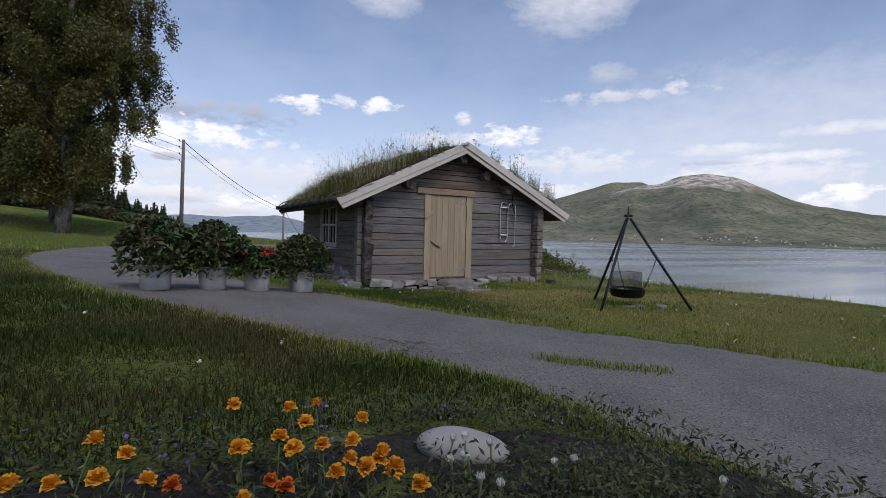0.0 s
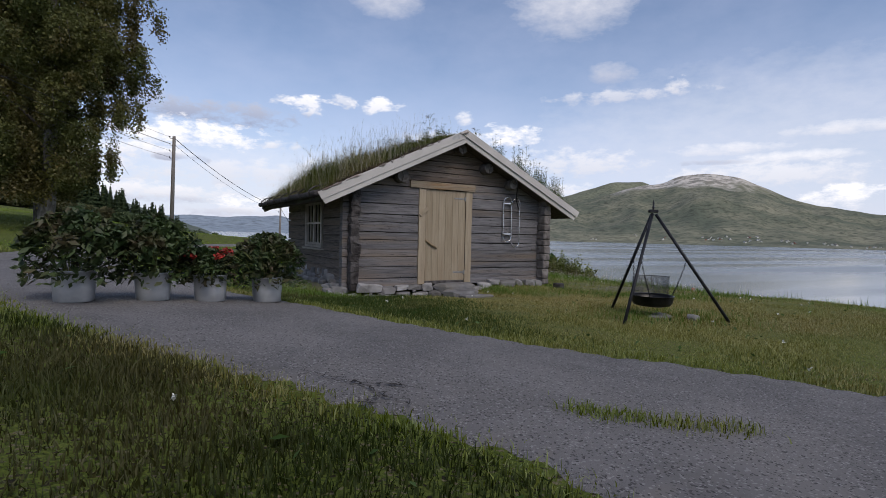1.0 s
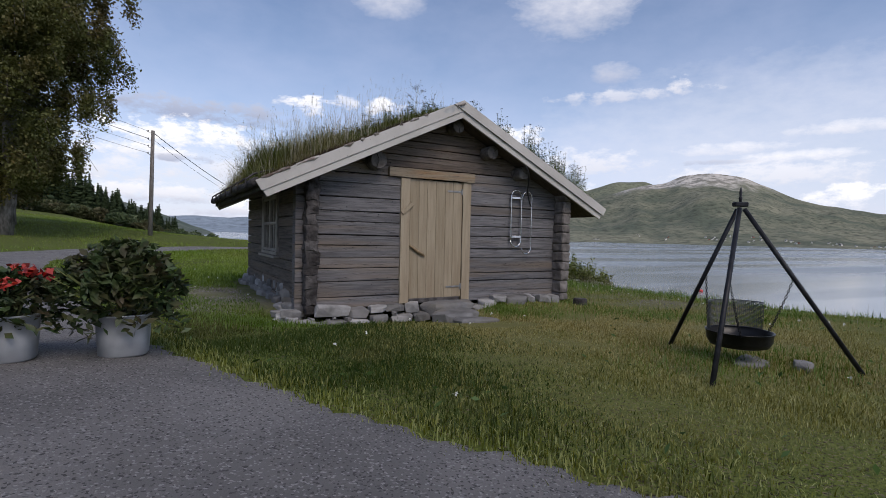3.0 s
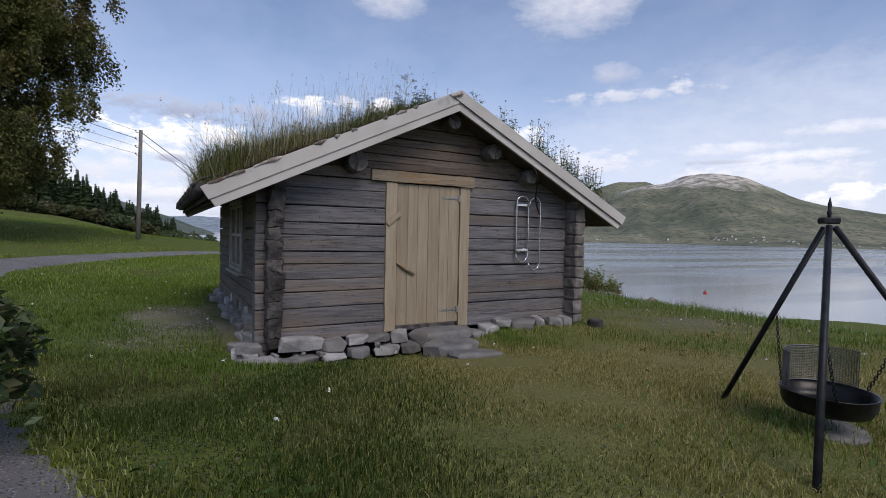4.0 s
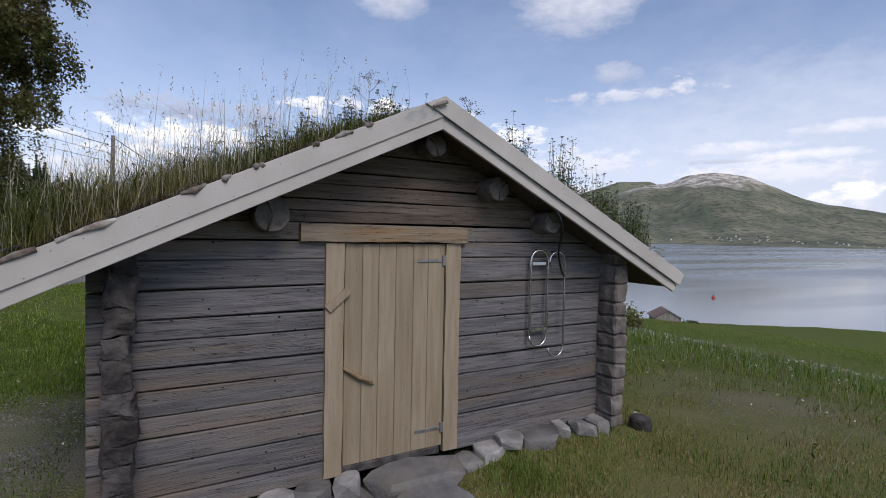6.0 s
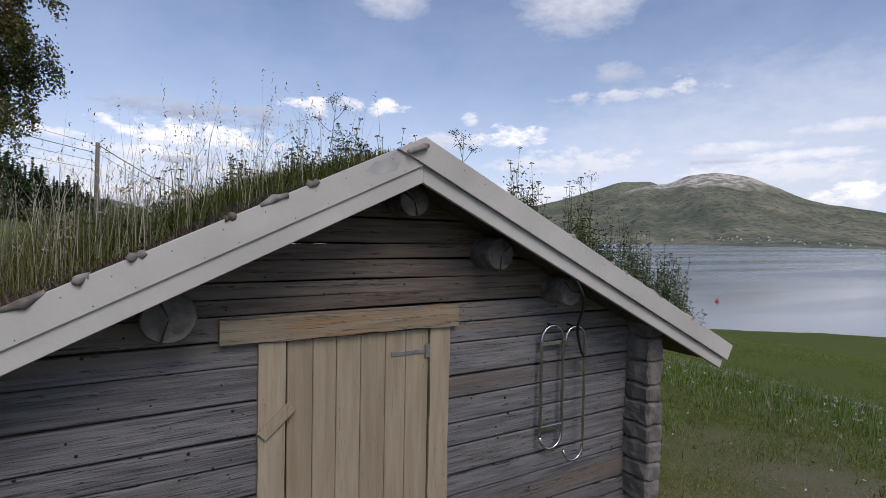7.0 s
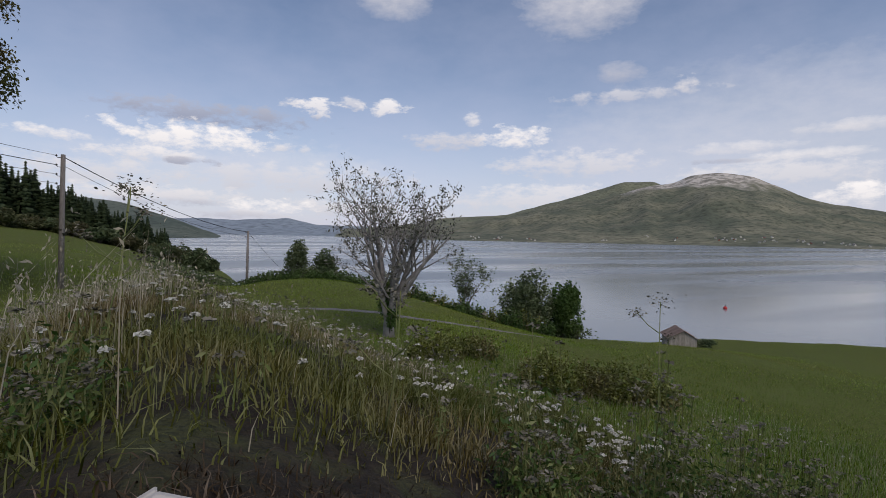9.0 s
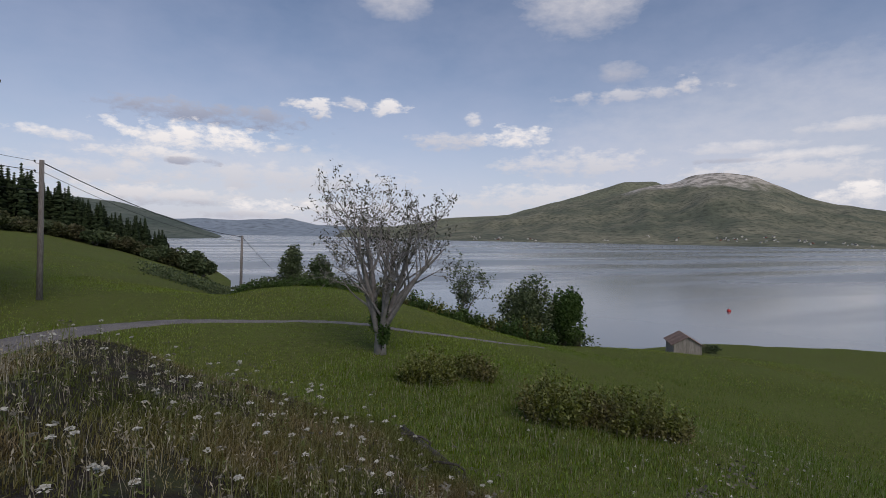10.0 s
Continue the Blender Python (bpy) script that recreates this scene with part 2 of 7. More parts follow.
M["log_y"] = material("weathered log side", (0.075, 0.062, 0.053), (0.155, 0.132, 0.114), 3.0, 0.85, 0.6, 9, stretch=(16, 1.0, 16), objrand=0.18, c3=(0.17, 0.13, 0.10), c3scale=0.5, dist=0.012, crack=((4, 1.1, 42), (0.02, 0.018, 0.018), 0.011))
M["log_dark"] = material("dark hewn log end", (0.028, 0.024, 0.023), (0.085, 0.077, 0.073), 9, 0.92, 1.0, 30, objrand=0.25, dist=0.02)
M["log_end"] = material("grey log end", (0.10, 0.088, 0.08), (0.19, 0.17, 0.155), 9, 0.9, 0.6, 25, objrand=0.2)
M["purlin"] = material("grey purlin end", (0.065, 0.058, 0.052), (0.145, 0.13, 0.118), 11, 0.9, 0.8, 25, objrand=0.2, c3=(0.17, 0.155, 0.14), c3scale=9)
M["gap"] = material("shadow gap moss", (0.02, 0.017, 0.014), (0.04, 0.035, 0.028), 20, 0.98, 0.3, 40)
M["pine"] = material("new pine board", (0.285, 0.23, 0.155), (0.335, 0.277, 0.193), 2.5, 0.65, 0.25, 12, stretch=(12, 12, 0.9), objrand=0.12, c3=(0.25, 0.195, 0.128), c3scale=1.0, crack=((36, 8, 1.2), (0.17, 0.125, 0.08), 0.004))
M["pine_x"] = material("pine lintel", (0.20, 0.16, 0.11), (0.29, 0.235, 0.165), 2.5, 0.7, 0.4, 12, stretch=(0.9, 12, 12), c3=(0.26, 0.16, 0.08), c3scale=1.4, crack=((1.2, 8, 40), (0.05, 0.035, 0.025), 0.010))
M["barge"] = material("pale painted board", (0.475, 0.45, 0.41), (0.52, 0.495, 0.455), 5.0, 0.75, 0.15, 40, c3=(0.44, 0.415, 0.38), c3scale=1.6)
M["barge_grey"] = material("bare grey patch of board", (0.36, 0.36, 0.35), (0.49, 0.475, 0.445), 9, 0.75, 0.2, 20)
M["bark"] = material("birch bark roll", (0.22, 0.19, 0.165), (0.46, 0.43, 0.39), 11, 0.8, 0.7, 30, objrand=0.35, c3=(0.13, 0.095, 0.075), c3scale=7)
M["deck"] = material("dark roof boarding", (0.05, 0.04, 0.033), (0.10, 0.08, 0.065), 5, 0.9, 0.4, 20, stretch=(1, 8, 8))
M["stone"] = material("grey foundation stone", (0.15, 0.145, 0.137), (0.29, 0.28, 0.27), 4, 0.95, 1.0, 30, objrand=0.4, c3=(0.31, 0.30, 0.29), c3scale=3, dist=0.012, spec=0.1)
M["slab"] = material("slate step slab", (0.12, 0.117, 0.115), (0.205, 0.20, 0.195), 5, 0.95, 1.0, 30, c3=(0.17, 0.158, 0.138), c3scale=3, dist=0.012, spec=0.1)
M["white_stone"] = material("pale beach stone", (0.30, 0.295, 0.28), (0.40, 0.39, 0.375), 6, 0.85, 0.25, 40)
M["steel"] = material("stainless tube", (0.50, 0.50, 0.495), (0.63, 0.63, 0.62), 8, 0.22, 0.05, 60, metallic=1.0)
M["iron"] = material("black iron", (0.012, 0.012, 0.014), (0.03, 0.03, 0.033), 12, 0.5, 0.2, 60, metallic=0.4)
M["pan"] = material("blackened pan steel", (0.012, 0.012, 0.013), (0.035, 0.034, 0.033), 6, 0.35, 0.15, 40, metallic=0.6)
M["mesh_steel"] = material("grey steel guard", (0.10, 0.10, 0.10), (0.17, 0.17, 0.17), 9, 0.5, 0.1, 40, metallic=0.7)
M["zinc"] = material("galvanised tub", (0.34, 0.36, 0.375), (0.47, 0.485, 0.50), 7, 0.5, 0.1, 30, metallic=0.25, c3=(0.30, 0.31, 0.325), c3scale=3)
M["rust"] = material("hinge zinc", (0.20, 0.20, 0.195), (0.32, 0.315, 0.305), 20, 0.5, 0.1, 60, metallic=0.7)
M["rope"] = material("latch stick", (0.30, 0.22, 0.13), (0.20, 0.14, 0.08), 20, 0.9, 0.5, 60)
M["cable"] = material("black cable", (0.012, 0.012, 0.012), (0.02, 0.02, 0.02), 10, 0.5, 0)
M["pole"] = material("weathered pole", (0.16, 0.14, 0.125), (0.27, 0.25, 0.23), 6, 0.9, 0.5, 20, stretch=(8, 8, 0.8))
M["frame"] = material("grey window frame", (0.27, 0.245, 0.21), (0.38, 0.345, 0.30), 5, 0.8, 0.4, 20)
M["pane"] = material("dark window glass", (0.012, 0.014, 0.016), (0.02, 0.022, 0.024), 3, 0.08, 0, spec=0.6)
M["birch_trunk"] = material("birch trunk", (0.10, 0.09, 0.08), (0.22, 0.205, 0.19), 4, 0.85, 0.4, 20, stretch=(3, 3, 1), c3=(0.05, 0.045, 0.04), c3scale=2.2)
M["twig"] = material("grey rowan bark", (0.19, 0.178, 0.165), (0.31, 0.29, 0.275), 5, 0.85, 0.3, 30)
M["dark_twig"] = material("dark twig", (0.06, 0.05, 0.042), (0.11, 0.095, 0.08), 6, 0.9, 0.3, 30)
M["birch_leaf"] = material("birch leaf", (0.075, 0.09, 0.028), (0.15, 0.148, 0.05), 0.3, 0.6, 0, island=0.5, c3=(0.15, 0.12, 0.048), c3scale=0.5, translucent=0.3, spec=0.08)
M["leaf"] = material("shrub leaf", (0.05, 0.095, 0.025), (0.085, 0.135, 0.038), 0.6, 0.6, 0, island=0.4, translucent=0.25, spec=0.08)
M["leaf_grey"] = material("willow leaf", (0.08, 0.112, 0.052), (0.135, 0.165, 0.082), 0.5, 0.65, 0, island=0.35, translucent=0.25, spec=0.08)
M["rowan_leaf"] = material("wilted rowan leaf", (0.075, 0.08, 0.06), (0.13, 0.13, 0.095), 1.0, 0.7, 0, island=0.4, translucent=0.15)
M["shrub"] = material("olive shrub leaf", (0.12, 0.15, 0.036), (0.20, 0.215, 0.06), 0.9, 0.65, 0, island=0.6, c3=(0.17, 0.155, 0.06), c3scale=0.8, translucent=0.35, spec=0.08)
M["scrub"] = material("brownish scrub leaf", (0.065, 0.078, 0.034), (0.12, 0.125, 0.058), 0.3, 0.7, 0, island=0.4, c3=(0.15, 0.135, 0.075), c3scale=0.25, translucent=0.3, spec=0.08)
M["spruce"] = material("spruce needle", (0.022, 0.036, 0.016), (0.045, 0.062, 0.028), 1.5, 0.8, 0, island=0.4, objrand=0, spec=0.08)
M["dahlia"] = material("dahlia leaf", (0.032, 0.058, 0.018), (0.062, 0.092, 0.03), 3, 0.5, 0.2, 20, island=0.5, c3=(0.075, 0.06, 0.03), c3scale=5, translucent=0.2)
M["red"] = material("red petal", (0.26, 0.02, 0.018), (0.38, 0.045, 0.03), 20, 0.6, 0, island=0.25)
M["orange"] = material("marigold petal", (0.78, 0.33, 0.02), (0.85, 0.45, 0.03), 30, 0.6, 0, island=0.18)
M["deep_orange"] = material("deep orange petal", (0.60, 0.13, 0.015), (0.72, 0.2, 0.02), 30, 0.6, 0, island=0.18)
M["white_petal"] = material("white petal", (0.66, 0.66, 0.60), (0.78, 0.78, 0.72), 30, 0.6, 0, island=0.12)
M["violet"] = material("violet petal", (0.13, 0.07, 0.34), (0.20, 0.11, 0.45), 30, 0.6, 0, island=0.3)
M["umbel"] = material("umbel flower", (0.38, 0.375, 0.31), (0.56, 0.55, 0.48), 30, 0.8, 0, island=0.25, spec=0.08)
M["umbel_dull"] = material("faded umbel", (0.10, 0.098, 0.07), (0.19, 0.175, 0.135), 30, 0.85, 0, island=0.4, spec=0.08)
M["stem"] = material("flower stem", (0.12, 0.15, 0.05), (0.18, 0.19, 0.08), 5, 0.7, 0, island=0.3, spec=0.08)
M["bed"] = material("flower bed soil", (0.02, 0.017, 0.015), (0.045, 0.038, 0.032), 25, 0.98, 0.8, 60, dist=0.02)
M["shed"] = material("grey shed board", (0.24, 0.22, 0.19), (0.36, 0.33, 0.29), 4, 0.9, 0.3, 20, stretch=(6, 6, 0.6), objrand=0.15)
M["shed_roof"] = material("rusty sheet roof", (0.17, 0.11, 0.08), (0.27, 0.19, 0.15), 4, 0.75, 0.3, 20, objrand=0.2)
M["buoy"] = material("red buoy", (0.5, 0.03, 0.03), (0.6, 0.06, 0.05), 4, 0.5, 0)
M["pebble"] = material("gravel stone", (0.15, 0.14, 0.128), (0.30, 0.285, 0.265), 9, 0.95, 0, island=0.4, spec=0.1)
M["house_white"] = material("white painted house", (0.55, 0.53, 0.46), (0.70, 0.68, 0.60), 0.5, 0.8, 0)
M["house_red"] = material("red painted house", (0.24, 0.12, 0.08), (0.30, 0.15, 0.10), 0.5, 0.8, 0)
M["house_roof"] = material("dark house roof", (0.10, 0.10, 0.09), (0.17, 0.16, 0.15), 0.5, 0.85, 0)
M["shingle"] = material("shore shingle", (0.08, 0.075, 0.07), (0.17, 0.16, 0.15), 3, 0.95, 0.5, 10)


def slope_material(name, forest1, forest2, rock1, rock2, rock_z, soft, grain):
    """Mountain side: forest below, bare rock and heath above a wandering line."""
    m = bpy.data.materials.new(name)
    m.use_nodes = True
    t = m.node_tree
    b = t.nodes["Principled BSDF"]
    b.inputs["Roughness"].default_value, b.inputs["Specular IOR Level"].default_value = 0.95, 0.1
    geo = t.nodes.new("ShaderNodeNewGeometry")
    s = t.nodes.new("ShaderNodeSeparateXYZ")
    t.links.new(geo.outputs["Position"], s.inputs[0])

    def nz(sc, det=8.0):
        n = t.nodes.new("ShaderNodeTexNoise")
        n.inputs["Scale"].default_value, n.inputs["Detail"].default_value, n.inputs["Roughness"].default_value = sc, det, 0.65
        t.links.new(geo.outputs["Position"], n.inputs["Vector"])
        return n.outputs[0]

    def rng(src, a, bb, c=0.0, d=1.0):
        r = t.nodes.new("ShaderNodeMapRange")
        for k, v in ((1, a), (2, bb), (3, c), (4, d)):
            r.inputs[k].default_value = v
        t.links.new(src, r.inputs[0])
        return r.outputs[0]

    def mix(f, a, bb):
        n = t.nodes.new("ShaderNodeMix")
        n.data_type = "RGBA"
        t.links.new(f, n.inputs[0])
        for k, v in ((6, a), (7, bb)):
            if isinstance(v, tuple):
                n.inputs[k].default_value = (*v, 1)
            else:
                t.links.new(v, n.inputs[k])
        return n.outputs[2]

    forest = mix(rng(nz(0.006), 0.38, 0.62), forest1, forest2)
    forest = mix(rng(nz(grain, 4.0), 0.45, 0.7), forest, tuple(0.55 * v for v in forest1))
    rock = mix(rng(nz(0.03, 10.0), 0.42, 0.56), rock1, rock2)
    ad = t.nodes.new("ShaderNodeMath")
    ad.operation = "MULTIPLY_ADD"
    t.links.new(rng(nz(0.008), 0.25, 0.75, -1, 1), ad.inputs[0])
    ad.inputs[1].default_value = soft
    t.links.new(s.outputs[2], ad.inputs[2])
    t.links.new(mix(rng(ad.outputs[0], rock_z - soft * 0.4, rock_z + soft * 0.4), forest, rock), b.inputs["Base Color"])
    bn = t.nodes.new("ShaderNodeBump")
    bn.inputs["Strength"].default_value, bn.inputs["Distance"].default_value = 0.35, 5.0
    t.links.new(nz(grain * 0.7, 5.0), bn.inputs["Height"])
    t.links.new(bn.outputs[0], b.inputs["Normal"])
    return m


def water_material():
    m = bpy.data.materials.new("fjord water")
    m.use_nodes = True
    t = m.node_tree
    b = t.nodes["Principled BSDF"]
    b.inputs["Base Color"].default_value = (0.20, 0.225, 0.235, 1)
    b.inputs["Specular IOR Level"].default_value = 0.8
    b.inputs["IOR"].default_value = 1.33
    tc = t.nodes.new("ShaderNodeTexCoord")
    mp = t.nodes.new("ShaderNodeMapping")
    mp.inputs["Rotation"].default_value = (0, 0, radians(26))
    mp.inputs["Scale"].default_value = (0.14, 1.0, 1)
    t.links.new(tc.outputs["Object"], mp.inputs[0])

    def nz(sc, det):
        n = t.nodes.new("ShaderNodeTexNoise")
        n.inputs["Scale"].default_value, n.inputs["Detail"].default_value = sc, det
        t.links.new(mp.outputs[0], n.inputs["Vector"])
        return n.outputs[0]

    bn = t.nodes.new("ShaderNodeBump")
    bn.inputs["Strength"].default_value, bn.inputs["Distance"].default_value = 0.012, 0.2
    t.links.new(nz(0.4, 4.0), bn.inputs["Height"])
    t.links.new(bn.outputs[0], b.inputs["Normal"])
    r = t.nodes.new("ShaderNodeMapRange")
    r.inputs[1].default_value, r.inputs[2].default_value, r.inputs[3].default_value, r.inputs[4].default_value = 0.44, 0.56, 0.15, 0.33
    t.links.new(nz(0.02, 4.0), r.inputs[0])
    t.links.new(r.outputs[0], b.inputs["Roughness"])
    return m

# ---- mesh helpers ----
rng = np.random.default_rng(7)


def mesh_of(name, verts, faces, mats=(), smooth=False):
    me = bpy.data.meshes.new(name)
    me.from_pydata([tuple(v) for v in verts], [], [tuple(f) for f in faces])
    for m in mats:
        me.materials.append(m)
    if smooth:
        me.polygons.foreach_set("use_smooth", [True] * len(me.polygons))
    me.update()
    return me


def fast_mesh(name, verts, faces, mats=(), smooth=False):
    """A mesh from arrays; all faces have the same number of corners."""
    verts, faces = np.asarray(verts, np.float32), np.asarray(faces, np.int32)
    k = faces.shape[1]
    me = bpy.data.meshes.new(name)
    me.vertices.add(len(verts))
    me.vertices.foreach_set("co", verts.ravel())
    me.loops.add(faces.size)
    me.loops.foreach_set("vertex_index", faces.ravel())
    me.polygons.add(len(faces))
    me.polygons.foreach_set("loop_start", np.arange(0, faces.size, k, dtype=np.int32))
    if smooth:
        me.polygons.foreach_set("use_smooth", np.ones(len(faces), bool))
    for m in mats:
        me.materials.append(m)
    me.update(calc_edges=True)
    return me


def thing(name, at, label, category, group="", kind=""):
    ob = new(name)
    ob.location = at
    ob.empty_display_size = 0.2
    return tagged(ob, label, category, group, kind)


def part(name, mesh, parent, label="", at=None):
    """One mesh object under a thing or part. Mesh is in world space when the thing stands away from the origin."""
    ob = new(name, mesh)
    ob.parent = parent
    off = Vector((0, 0, 0))
    p = parent
    while p:
        off += p.location
        p = p.parent
    ob.location = -off if at is None else at
    if label:
        ob["label"] = label
    return ob


def part_bm(name, bm, mat, parent, label="", smooth=False):
    me = bpy.data.meshes.new(name)
    bm.to_mesh(me)
    bm.free()
    me.materials.append(mat)
    if smooth:
        me.polygons.foreach_set("use_smooth", [True] * len(me.polygons))
    return part(name, me, parent, label)


def box_data(x0, x1, y0, y1, z0, z1, b=0.006):
    """A box with chamfered edges."""
    bm = bmesh.new()
    bmesh.ops.create_cube(bm, size=1)
    for v in bm.verts:
        v.co = Vector(((x0 + x1) / 2 + v.co.x * (x1 - x0), (y0 + y1) / 2 + v.co.y * (y1 - y0), (z0 + z1) / 2 + v.co.z * (z1 - z0)))
    b = min(b, 0.3 * min(abs(x1 - x0), abs(y1 - y0), abs(z1 - z0)))
    if b > 0:
        bmesh.ops.bevel(bm, geom=bm.edges[:], offset=b, segments=1, affect="EDGES")
    return bm


def tube_data(pts, radii, sides=8, cap=True):
    """Verts and faces of a tube along points."""
    pts = [Vector(p) for p in pts]
    if isinstance(radii, (int, float)):
        radii = [radii] * len(pts)
    vs, fs = [], []
    up = Vector((0, 0, 1))
    prev = None
    for i, p in enumerate(pts):
        d = (pts[min(i + 1, len(pts) - 1)] - pts[max(i - 1, 0)]).normalized()
        if prev is None:
            a = d.cross(up if abs(d.z) < 0.9 else Vector((1, 0, 0))).normalized()
        else:
            a = (prev - d * prev.dot(d)).normalized()
        prev = a
        c = d.cross(a)
        for k in range(sides):
            th = 2 * math.pi * k / sides
            vs.append(p + (a * math.cos(th) + c * math.sin(th)) * radii[i])
    for i in range(len(pts) - 1):
        for k in range(sides):
            k2 = (k + 1) % sides
            fs.append((i * sides + k, i * sides + k2, (i + 1) * sides + k2, (i + 1) * sides + k))
    if cap:
        fs.append(tuple(range(sides - 1, -1, -1)))
        fs.append(tuple((len(pts) - 1) * sides + k for k in range(sides)))
    return vs, fs


def tube(name, pts, radii, mat, parent, label="", sides=8):
    vs, fs = tube_data(pts, radii, sides)
    return part(name, mesh_of(name, vs, fs, [mat], True), parent, label)


def joined(chunks):
    vs, fs = [], []
    for v, f in chunks:
        n = len(vs)
        vs += list(v)
        fs += [tuple(i + n for i in q) for q in f]
    return vs, fs


def spline(pts, n):
    """Points along a smooth curve through pts."""
    pts = [np.array(p, float) for p in pts]
    pts = [2 * pts[0] - pts[1]] + pts + [2 * pts[-1] - pts[-2]]
    res = []
    for i in range(1, len(pts) - 2):
        p0, p1, p2, p3 = pts[i - 1:i + 3]
        for k in range(n):
            u = k / n
            res.append(0.5 * (2 * p1 + (p2 - p0) * u + (2 * p0 - 5 * p1 + 4 * p2 - p3) * u * u + (3 * p1 - p0 - 3 * p2 + p3) * u ** 3))
    res.append(pts[-2])
    return res


def rock_bm(sx, sy, sz, seed, rough=0.25, sub=2):
    """A broken, flat-faced stone: the hull of a ragged outline at four heights, with worn edges."""
    rand = random.Random(seed * 7.13 + 1)
    bm = bmesh.new()
    n = rand.choice((5, 6, 7))
    turn = rand.uniform(0, 6.28)
    rim = [1 + rough * rand.uniform(-0.75, 0.45) for _ in range(n)]
    tilt = rand.uniform(-0.12, 0.12), rand.uniform(-0.12, 0.12)
    for lev, inset in ((-1, 0.95), (0.55, 1.0), (1, 0.86)):
        for k in range(n):
            a = turn + 2 * math.pi * (k + rand.uniform(-0.18, 0.18)) / n
            q = (abs(math.cos(a)) ** 5 + abs(math.sin(a)) ** 5) ** -0.2
            rr = rim[k] * inset * q * (1 + rough * rand.uniform(-0.25, 0.2))
            px, py = math.cos(a) * rr, math.sin(a) * rr
            bm.verts.new((px * sx, py * sy, (lev * (1 + rough * rand.uniform(-0.7, 0.25)) + (px * tilt[0] + py * tilt[1]) * 2) * sz))
    bmesh.ops.convex_hull(bm, input=bm.verts[:])
    bmesh.ops.delete(bm, geom=[v for v in bm.verts if not v.link_faces], context="VERTS")
    bmesh.ops.dissolve_limit(bm, angle_limit=radians(9), verts=bm.verts[:], edges=bm.edges[:])
    bmesh.ops.bevel(bm, geom=bm.edges[:], offset=min(sx, sy, sz) * 0.06, segments=1, affect="EDGES")
    return bm


# ---- ground ----
GROUND_TERMS = [  # direction in degrees, start in metres, softness, slope
    (60, 30, 4, 0.3043), (15, 42, 4, 0.297), (45, 30, 4, -0.4227), (345, 42, 10, -0.6879), (75, 20, 4, 0.2253), (15, 42, 10, 1.0076),
    (0, 6, 4, -1.1768), (60, 42, 10, 0.1082), (315, 30, 10, 0.1632), (195, 6, 4, -0.1062), (15, 30, 4, 1.0653), (345, 30, 4, 0.1093),
    (75, 30, 4, -0.2932), (0, 2, 4, 1.4427), (0, 30, 4, -1.0079), (0, 20, 4, 0.5513), (165, 2, 4, -0.3021), (15, 6, 4, -0.3438),
    (45, 42, 4, -0.404), (30, 30, 4, -0.7027),
]
WATER = -8.5


def ground_z(x, y):
    x, y = np.asarray(x, float), np.asarray(y, float)
    r, x0, y0 = np.hypot(x, y), x, y
    k = np.minimum(1, 74 / np.maximum(r, 1e-6))
    x, y = x * k, y * k
    z = 0.1053 - 0.4413 * x + 0.0390 * y
    for a, c, w, s in GROUND_TERMS:
        d = x * math.cos(radians(a)) + y * math.sin(radians(a))
        z = z + s * w * (np.logaddexp(0, (d - c) / w) - np.logaddexp(0, -c / w))
    # behind the road the slope runs on evenly to a wooded headland
    az_ = np.degrees(np.arctan2(x0, y0))
    far = np.interp(az_, [-60, -20.5, -15.6, -13.3, -10.2, -7.4, -5, -2.5, -1, 0.9, 4], [5.5, 4.8, 3.9, 3.4, 2.0, 0.67, -0.9, -2.5, -3.6, -4.8, -8.0])
    near = 0.45 - 0.035 * az_
    slope = near + (far - near) * np.clip((r - 25) / 80, 0, 1) - 0.4 * np.maximum(r - 140, 0)
    w = (0.5 + 0.5 * np.tanh((r - 31) / 5)) * (0.5 + 0.5 * np.tanh((4.5 - az_) / 2.0)) * (0.5 + 0.5 * np.tanh((az_ + 55) / 8))
    z = z + (np.maximum(slope, -20) - z) * w
    # a low spit carries the meadow a little further out along the shore
    z = z + 0.9 * np.clip((az_ - 60) / 9, 0, 1.2) * np.exp(-((r - 72) / 9) ** 2)
    z = z - 0.95 * np.exp(-((az_ - 6.5) / 4.5) ** 2 - ((r - 43) / 11) ** 2)
    # the yard rises gently towards the road
    z = z + 0.11 * (0.5 + 0.5 * np.tanh((-y0 - 2.0) / 0.9)) * np.exp(-((x0 + 1) / 14) ** 4)
    # worn hollow along the front of the footing stones
    z = z + 0.13 * np.exp(-((x0 - 1.35) / 1.0) ** 4 - ((y0 + 0.0) / 0.5) ** 2)
    return z - 0.13 * np.exp(-((x0 + 1.5) / 1.5) ** 4 - ((y0 + 0.15) / 0.75) ** 4)


def gz(x, y):
    return float(ground_z(x, y))


